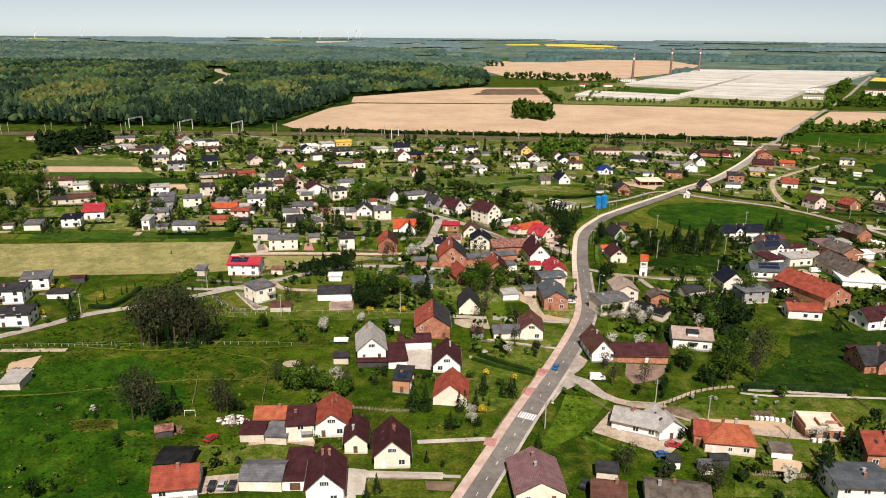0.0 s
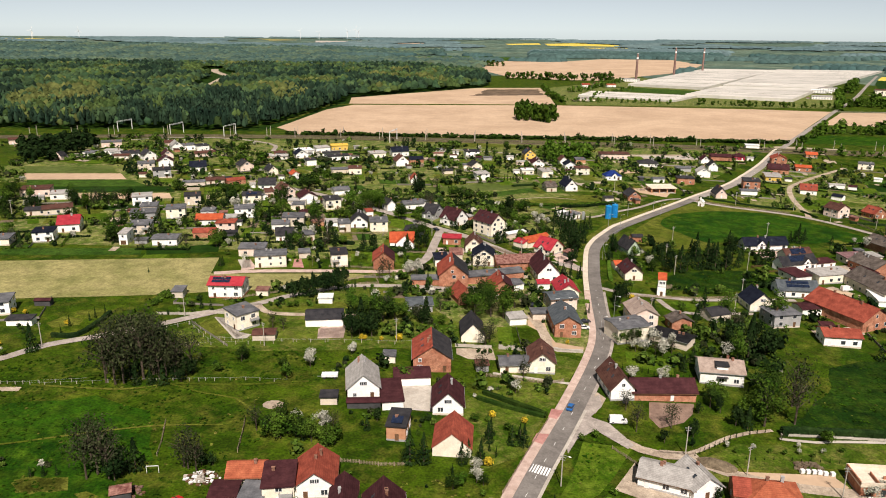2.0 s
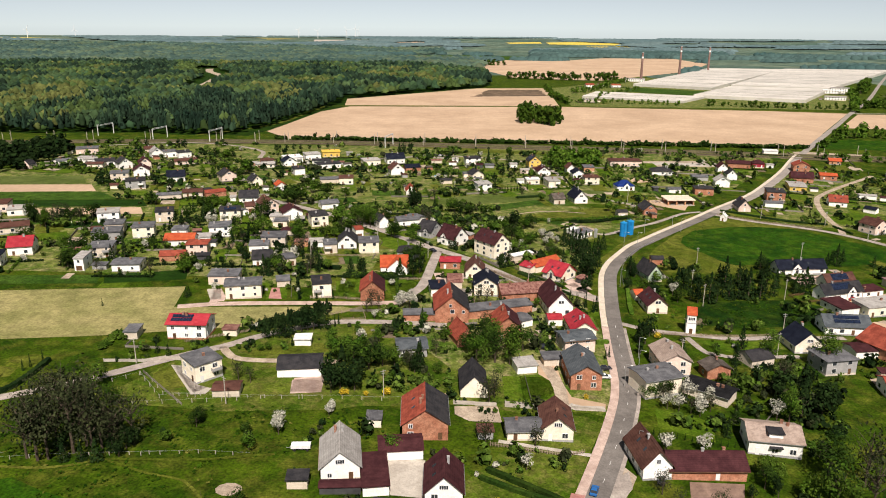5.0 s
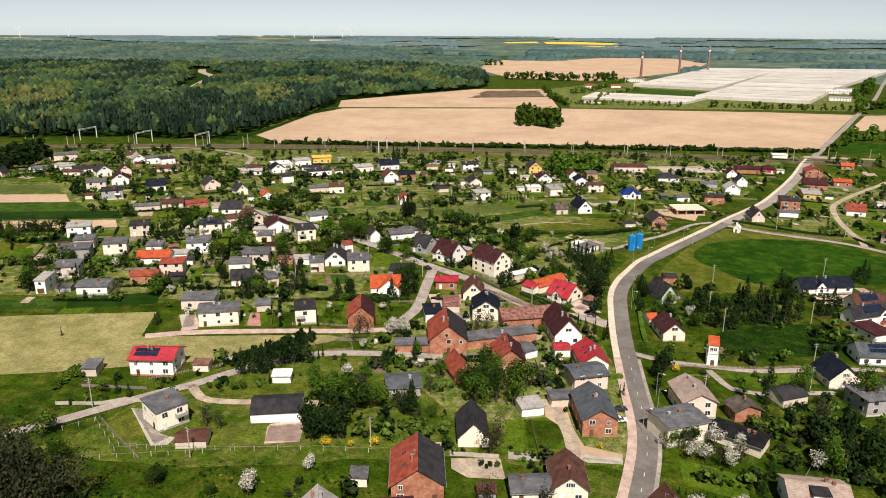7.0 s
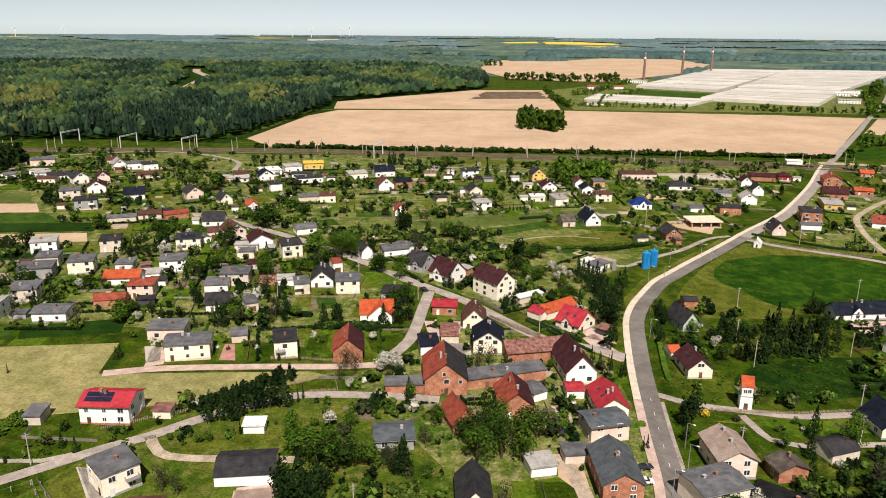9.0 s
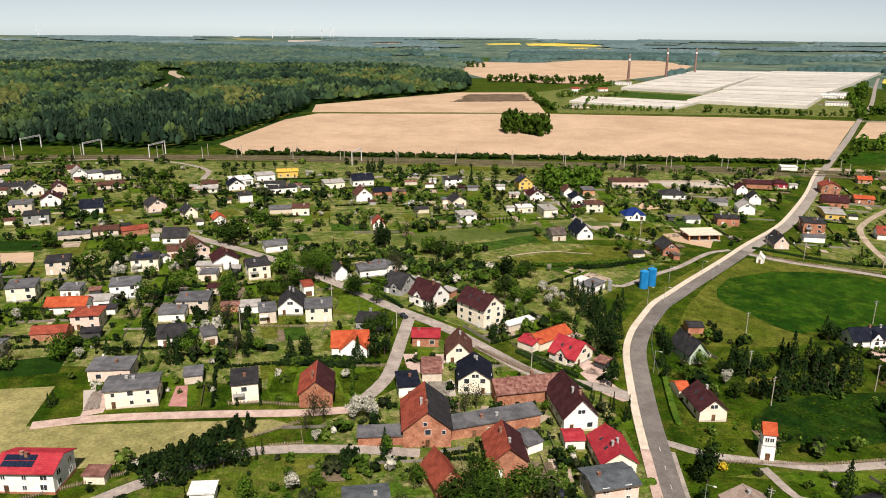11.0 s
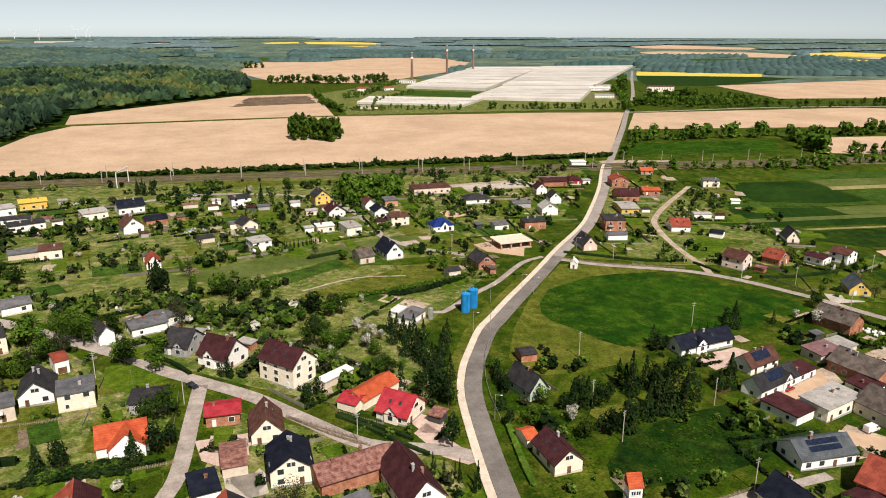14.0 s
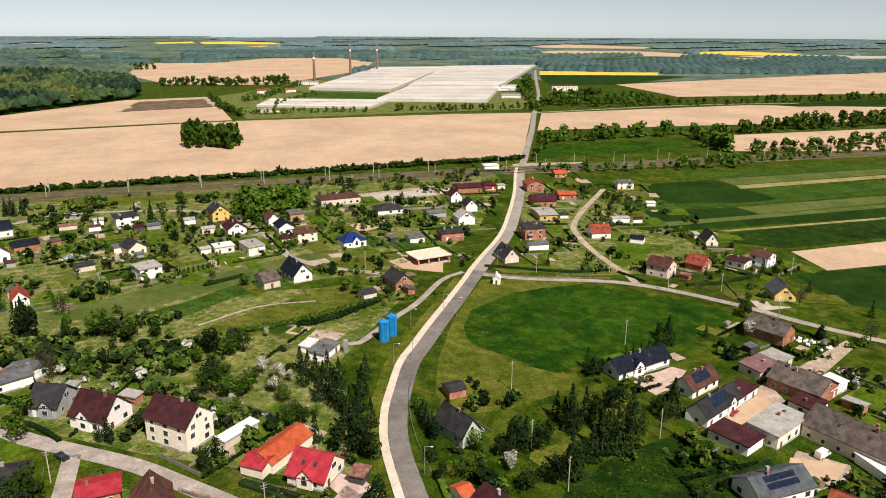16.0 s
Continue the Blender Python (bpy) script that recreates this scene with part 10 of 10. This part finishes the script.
for s in (-1, 1):
    q = [(s * (b + 0.25), -a - 0.25, e - 0.2), (s * (b + 0.25), a + 0.25, e - 0.2), (0, a + 0.25, e + r + 0.06), (0, -a - 0.25, e + r + 0.06)]
    lo, hi = [bm.verts.new(p) for p in q], [bm.verts.new((p[0], p[1], p[2] + 0.15)) for p in q]
    bm.faces.new(hi), bm.faces.new(lo[::-1])
    for i in range(4):
        bm.faces.new((lo[i], lo[(i + 1) % 4], hi[(i + 1) % 4], hi[i]))
part("roof", bm, ROOF["white"], t)
part("bell_gable", box(bmesh.new(), -0.45, -a - 0.05, e + 0.6, 0.45, -a + 0.4, e + r + 1.8), WALL["white"], t)
bm = bmesh.new()
box(bm, -0.45, -a - 0.06, 0, 0.45, -a + 0.1, 2.0)
part("door", bm, DARKWOOD, t)

# greenhouses
GLASSROOF = material("chalked_greenhouse_glass", (0.50, 0.475, 0.42), (0.60, 0.57, 0.51), 60, 6.0, rough=0.5, amount=0.08, thing=0.10, bump=0)


def greenhouse(a, b, c, d, tall, bays, label):
    """Rows of low glass gables between the sides a-b and d-c."""
    a, b, c, d = (Vector((*p, 0)) for p in (a, b, c, d))
    t = thing("greenhouse", pose(0, 0, 0), label, "greenhouse", "greenhouses")
    for k in range(bays):
        k1 = k + (0.86 if k % 3 == 2 else 0.97)
        p0, p1, q0, q1 = (a.lerp(d, k / bays), a.lerp(d, k1 / bays), b.lerp(c, k / bays), b.lerp(c, k1 / bays))
        v = [(p.x, p.y, gz(p.x, p.y) + up) for p, up in ((p0, tall), (q0, tall), ((p0 + p1) / 2, tall + 0.45), ((q0 + q1) / 2, tall + 0.45), (p1, tall), (q1, tall))]
        me = mesh("roof_bay", v, [(0, 1, 3, 2), (2, 3, 5, 4), (0, 2, 4), (1, 5, 3)])
        me.materials.append(GLASSROOF)
        child("roof_bay", me, t)
    v = [(p.x, p.y, gz(p.x, p.y) + z) for z in (-1, tall) for p in (a, b, c, d)]
    me = mesh("glass_wall", v, [(0, 1, 5, 4), (1, 2, 6, 5), (2, 3, 7, 6), (3, 0, 4, 7)])
    me.materials.append(GLASSROOF)
    child("glass_wall", me, t)


greenhouse((202, 1260), (339, 1180), (401, 1267), (241, 1350), 3, 5, "low pale plastic-covered greenhouse block")
greenhouse((341, 1511), (463, 1425), (876, 2091), (689, 2127), 5, 21, "white chalked greenhouse block")
greenhouse((383, 1274), (528, 1197), (674, 1422), (512, 1471), 5, 9, "white chalked greenhouse block")
greenhouse((522, 1495), (680, 1434), (1159, 2089), (888, 2118), 5, 20, "white chalked greenhouse block")
STACK = material("stack_brick", (0.19, 0.115, 0.095), (0.26, 0.165, 0.14), 10, 1.0, amount=0.2, bump=0)
for x, y, tall in ((385, 1636, 58), (540, 1896, 65), (652, 2027, 61)):
    t = thing("factory_chimney", pose(x, y, gz(x, y)), "very tall tapering grey-brown brick factory chimney", "chimney", "factory chimneys")
    part("shaft", tube(bmesh.new(), 0, 0, -1, tall, 3.0, 1.9, 16), STACK, t)
    part("crown_ring", tube(bmesh.new(), 0, 0, tall, tall + 1.5, 2.2, 2.2, 16), WALL["grey"], t)
    part("band", tube(bmesh.new(), 0, 0, tall * 0.82, tall * 0.88, 2.25, 2.16, 16), FRAME, t)
for x, y, tall in ((-940, 4560, 75), (-812, 4480, 70), (-652, 4540, 80), (-604, 4560, 95), (-589, 4565, 80), (-2060, 4130, 70), (-2270, 4040, 70)):
    tall *= 0.6
    t = thing("wind_turbine", pose(x, y, gz(x, y)), "tiny white wind turbine on the horizon", "wind turbine", "wind turbines")
    part("tower", tube(bmesh.new(), 0, 0, -1, tall, 1.6, 1.0, 8), FRAME, t)
    part("nacelle", box(bmesh.new(), -1.2, -5, tall - 1, 1.2, 3, tall + 1.2), FRAME, t)
    for k in range(3):
        bl = part("blade", box(bmesh.new(), -0.6, -0.3, 0, 0.6, 0.3, 22), FRAME, t)
        bl.matrix_local = pose(0, -5.5, tall, 0, 0, 0) @ pose(0, 0, 0, 0, 20 + 120 * k + x, 0)


# the unfinished house
ux, uy = 109.9, 190.5
t = thing("unfinished_house", pose(ux, uy, gz(ux, uy), 0, 0, -4), "unfinished roofless house of red brick with cream concrete slab", "house")
part("floor_slab", box(bmesh.new(), -5.5, -4.5, -0.8, 5.5, 4.5, 0.3), CONCRETE, t)
for x0, y0, x1, y1 in ((-5.3, -4.3, 5.3, -4.0), (-5.3, 4.0, 5.3, 4.3), (-5.3, -4.0, -5.0, 4.0), (5.0, -4.0, 5.3, 4.0)):
    part("brick_wall", box(bmesh.new(), x0, y0, 0.3, x1, y1, 2.9), WALL["brick"], t)
part("ceiling_slab", box(bmesh.new(), -5.5, -4.5, 2.9, 5.5, 4.5, 3.25), SLAB, t)
for x0, y0, x1, y1 in ((-5.4, -4.4, 5.4, -4.1), (-5.4, 4.1, 5.4, 4.4), (-5.4, -4.1, -5.1, 4.1), (5.1, -4.1, 5.4, 4.1), (-1.0, -4.1, -0.7, 1.0), (1.6, -1.0, 5.1, -0.7)):
    part("parapet", box(bmesh.new(), x0, y0, 3.25, x1, y1, 4.2), SLAB if abs(x1 - x0) > 5 else WALL["brick"], t)
# no holes in the wall: dark panels give the openings' inner shade
for x in (-3.2, 0.4, 3.4):
    bm = bmesh.new()
    box(bm, x - 0.6, -4.36, 0.3, x + 0.6, -4.25, 2.3)
    part("opening", bm, GLASS, t, "dark unglazed opening")
px, py = (-13.2, 601.0)
t = thing("garden_pool", pose(px, py, gz(px, py)), "small round light-blue garden pool", "pool")
part("wall", tube(bmesh.new(), 0, 0, -0.2, 0.9, 1.9, 1.9, 20), PAINTS["white"], t)
part("water", tube(bmesh.new(), 0, 0, 0.85, 0.92, 1.75, 1.75, 20), TANKBLUE, t)


# ---- farm clutter ----
WRAP = material("bale_wrap", (0.70, 0.71, 0.70), (0.80, 0.80, 0.79), 1, 0.3, rough=0.4, amount=0.08, spec=0.3)
clutter = random.Random(12)
BALE = shared("wrap", profile(bmesh.new(), [(0.6 * math.cos(k * 0.5236), 0.6 + 0.6 * math.sin(k * 0.5236)) for k in range(12)], 0.6), WRAP)
for k in range(16):
    x, y = 240 + clutter.uniform(0, 8), 392 + clutter.uniform(0, 13)
    e = thing("silage_bale", pose(x, y, gz(x, y) + 0.05, 0, 0, clutter.uniform(0, 180)), "round silage bale wrapped in white plastic", "bale", "white bales in the farm yard")
    child("wrap", BALE, e)


def rubble(x, y, r, n, mats, label):
    """A low heap of broken pieces."""
    for m, mat in enumerate(mats):
        bm = bmesh.new()
        for k in range(n // len(mats)):
            d, a = r * math.sqrt(clutter.random()), clutter.uniform(0, 6.28)
            px, py, s = x + d * math.cos(a), y + d * math.sin(a) * 0.7, clutter.uniform(0.15, 0.55)
            z = gz(px, py) + max(0.0, (1 - d / r)) * 0.7
            q = [bm.verts.new((px + u * s, py + v * s * 0.7, z + (w * s * 0.8 if w > 0 else -0.3))) for w in (0, 1) for u, v in ((-1, -0.6), (0.8, -1), (1, 0.9), (-0.7, 1))]
            for f in ((3, 2, 1, 0), (4, 5, 6, 7), (0, 1, 5, 4), (1, 2, 6, 5), (2, 3, 7, 6), (3, 0, 4, 7)):
                bm.faces.new([q[i] for i in f])
        me = bpy.data.meshes.new("rubble_heap")
        bm.to_mesh(me), bm.free()
        structure("rubble_heap", me, mat, label, "rubble", "stuff")


rubble(-62.5, 183.2, 4.5, 90, (CONCRETE, WRAP, DARKWOOD), "heap of pale rubble and planks behind a farm")
rubble(-78.0, 176.5, 3.5, 50, (DARKWOOD, STACK), "heap of rusty scrap beside a fence")
rubble(220, 379, 7, 120, (DARKWOOD, TYRE, STACK), "dark scrap and old machine parts in the yard")
rubble(236, 377, 5, 60, (DARKWOOD, CONCRETE), "scrap and boards in the yard")
rubble(96.7, 198.5, 4, 70, (SOILDARK, BEDSOIL), "heap of dug earth beside a lane")
rubble(-139, 207, 5, 50, (CONCRETE, WOOD), "building rubble and boards on a site")
t = thing("farm_trailer", pose(-39.6, 239.0, gz(-39.6, 239.0), 0, 0, 3), "pale flat-topped farm trailer standing in the meadow", "trailer")
part("bed", box(bmesh.new(), -2.6, -1.1, 0.8, 2.6, 1.1, 1.7), WRAP, t)
part("drawbar", box(bmesh.new(), -4.0, -0.08, 0.6, -2.6, 0.08, 0.72), STEEL, t)
for sx in (-1.7, 1.7):
    for sy in (-0.95, 0.95):
        part("wheel", tube(bmesh.new(), 0, 0, -0.12, 0.12, 0.42, 0.42, 12), TYRE, t).matrix_local = pose(sx, sy, 0.42, 90)
t = thing("football_goal", pose(-75.6, 184.5, gz(-75.6, 184.5), 0, 0, 5), "small white tube football goal on the grass", "goal")
for x0 in (-1.5, 1.5):
    part("post", tube(bmesh.new(), x0, 0, 0, 2.0, 0.07, 0.07, 8), FRAME, t)
part("crossbar", box(bmesh.new(), -1.57, -0.07, 1.95, 1.57, 0.07, 2.09), FRAME, t)

# pallets, an earth mound and the road's guard rail
PALLET = shared("pallet", box(box(bmesh.new(), -0.6, -0.5, 0, 0.6, 0.5, 0.05), -0.6, -0.5, 0.1, 0.6, 0.5, 0.15), WOOD)
LOAD = shared("wrapped_load", box(bmesh.new(), -0.55, -0.46, 0.15, 0.55, 0.46, 1.15), WRAP)
for x, y in ((93.9, 195.8), (95.4, 195.7), (97.0, 195.7), (98.5, 195.6), (99.8, 195.1), (101.6, 195.0), (106.0, 184.4), (107.6, 184.2)):
    e = thing("brick_pallet", pose(x, y, gz(x, y) + 0.02, 0, 0, clutter.uniform(-12, 12)), "pallet of building blocks wrapped in white foil", "pallet", "pallets by the building site")
    child("pallet", PALLET, e), child("load", LOAD, e, "white foil-wrapped load")
bm = bmesh.new()
bmesh.ops.create_icosphere(bm, subdivisions=4, radius=1.0)
for v in bm.verts:
    k = noise.noise(v.co * 2.2) * 0.35 + noise.noise(v.co * 7) * 0.12
    v.co = Vector((v.co.x * (5.4 + k), v.co.y * (2.6 + k), max(-0.1, v.co.z * (1.5 + k))))
mound = thing("earth_mound", pose(71.7, 197.8, gz(71.7, 197.8) - 0.05, 0, 0, -28), "long heap of dug brown earth beside the lane", "mound")
part("earth", bm, BEDSOIL, mound)
RAILSIDE = [p for p in smooth([(76.3, 375.4), (78.4, 389.2), (81.8, 402.7), (87.9, 418.9), (96.3, 432.6), (108.3, 448.0)], 4.0)]
g = thing("guard_rail", pose(RAILSIDE[0].x, RAILSIDE[0].y, gz(RAILSIDE[0].x, RAILSIDE[0].y)), "galvanised steel guard rail along the road's curve", "guard rail")
base = Vector((RAILSIDE[0].x, RAILSIDE[0].y, gz(RAILSIDE[0].x, RAILSIDE[0].y)))
beam = shared("beam", box(box(bmesh.new(), 0, -0.03, 0.5, 1, 0.03, 0.62), 0, -0.05, 0.66, 1, 0.01, 0.78), STEEL)
stake = shared("post", box(bmesh.new(), -0.06, -0.05, -0.4, 0.06, 0.05, 0.8), STEEL)
for p, q in zip(RAILSIDE, RAILSIDE[1:]):
    d = q - p
    m = Matrix.Translation((p.x - base.x, p.y - base.y, gz(p.x, p.y) + 0.1 - base.z)) @ Matrix.Rotation(math.atan2(d.y, d.x), 4, 'Z')
    child("beam", beam, g).matrix_local = m @ Matrix.Diagonal((d.length, 1, 1, 1))
    child("post", stake, g).matrix_local = m
for x, paint in ((-22.5, "silver"), (-17.2, "white"), (-11.8, "silver")):
    car(x, 690.8, 12, paint, "%s car parked near the railway" % paint)

# the building shell by the road
sx, sy = 147.8, 540.9
t = thing("building_shell", pose(sx, sy, gz(sx, sy), 0, 0, 4), "unfinished cream concrete building shell on brick pillars", "building")
part("floor_slab", box(bmesh.new(), -9.0, -6.0, -0.8, 9.0, 6.0, 0.2), CONCRETE, t)
part("roof_slab", box(bmesh.new(), -9.4, -6.4, 3.2, 9.4, 6.4, 3.7), SLAB, t)
part("parapet", box(bmesh.new(), -9.4, 6.1, 3.7, 9.4, 6.4, 4.2), SLAB, t)
for px in (-8.4, -2.8, 2.8, 8.4):
    for py in (-5.4, 5.4):
        part("pillar", box(bmesh.new(), px - 0.35, py - 0.35, 0.2, px + 0.35, py + 0.35, 3.2), WALL["orange"], t)
part("back_wall", box(bmesh.new(), -8.4, 2.0, 0.2, 8.4, 2.3, 3.2), WALL["brick"], t)
part("side_wall", box(bmesh.new(), 8.2, -5.0, 0.2, 8.5, 5.0, 2.2), WALL["brick"], t)
rubble(sx - 13, sy + 2, 4, 50, (CONCRETE, WOOD, SOILDARK), "building rubble and boards beside the shell")

utility_pole(118.5, 407.5, 10.0)
utility_pole(105.0, 355.3, 10.0)
utility_pole(175.9, 423.3, 10.0)
utility_pole(106.1, 374.9, 9.5)
utility_pole(143.8, 366.6, 9.5)
utility_pole(126.1, 326.9, 9.5)
utility_pole(79.9, 300.8, 9.0)
utility_pole(116.8, 309.3, 9.0)
utility_pole(-103.3, 284.8, 9.0)
utility_pole(-20.4, 269.3, 9.0)
utility_pole(-246.2, 414.6, 9.0)
utility_pole(-141.9, 254.1, 9.0)
utility_pole(-66.6, 261.2, 9.0)
utility_pole(-12.0, 406.0, 9.0)
utility_pole(-67.8, 399.9, 9.0)
utility_pole(-39.0, 429.7, 9.0)
utility_pole(33.7, 373.4, 9.0)
utility_pole(222.6, 495.0, 9.0)
utility_pole(254.8, 455.3, 9.0)
utility_pole(231.2, 463.6, 9.0)
utility_pole(188.9, 506.8, 9.0)
utility_pole(307.7, 462.5, 9.0)
utility_pole(253.4, 422.3, 9.0)
utility_pole(64.7, 202.2, 9.0)
utility_pole(78.4, 193.7, 9.0)
utility_pole(28.2, 185.8, 9.0)
utility_pole(99.5, 185.6, 9.0)
utility_pole(0.4, 546.2, 9.0)
utility_pole(114.1, 538.7, 9.0)
street_lamp(65.7, 303.1, 8.0)
street_lamp(74.7, 375.7, 8.0)
street_lamp(56.2, 281.6, 8.0)
street_lamp(89.8, 437.4, 8.0)
street_lamp(107.1, 464.5, 8.0)
street_lamp(63.3, 292.7, 8.0)
street_lamp(51.1, 242.0, 8.0)
street_lamp(28.6, 187.6, 8.0)
street_lamp(125.2, 474.1, 8.0)
street_lamp(96.8, 437.6, 8.0)
street_lamp(176.5, 522.8, 8.0)
street_lamp(128.9, 469.6, 8.0)
street_lamp(228.3, 582.9, 8.0)
street_lamp(274.8, 642.1, 8.0)
car(36.4, 224.9, 70, "blue", "small dark blue car on the road")
car(49.4, 217.7, -2, "white", "white delivery van beside a house")
car(63.7, 178.8, -8, "red", "red car parked in a yard")
car(-44.0, 179.6, -9, "blue", "blue car parked in a yard")
car(-40.2, 179.1, -12, "silver", "silver car parked in a yard")
car(-65.6, 172.6, 62, "red", "red car on a lawn")
car(54.5, 230.4, 72, "dark", "dark car in a yard")
car(59.2, 173.6, 9, "blue", "blue car parked in a yard")
car(-58.5, 151.4, 97, "dark", "dark car parked in a yard")
car(-56.1, 151.8, 94, "silver", "silver car parked in a yard")
car(-53.6, 151.9, 94, "dark", "dark car parked in a yard")
car(35.1, 158.4, 66, "dark", "dark car parked in a yard")
car(37.9, 157.3, 56, "dark", "dark car parked in a yard")
car(50.8, 286.7, 0, "white", "white car parked beside a house")
car(52.2, 292.8, 13, "dark", "dark blue car parked beside a house")
car(32.9, 308.7, 90, "dark", "dark car on a lawn")
car(179.8, 342.1, 9, "white", "white delivery van in a farm yard")
car(174.4, 369.1, 17, "red", "red tractor-like vehicle in a yard")
car(-9.9, 416.1, -54, "dark", "dark car parked on a village street")
car(-20.6, 691.9, -22, "silver", "silver car in a parking place")
car(-16.2, 690.2, -22, "dark", "dark car in a parking place")
car(-12.2, 690.6, -19, "white", "white car in a parking place")
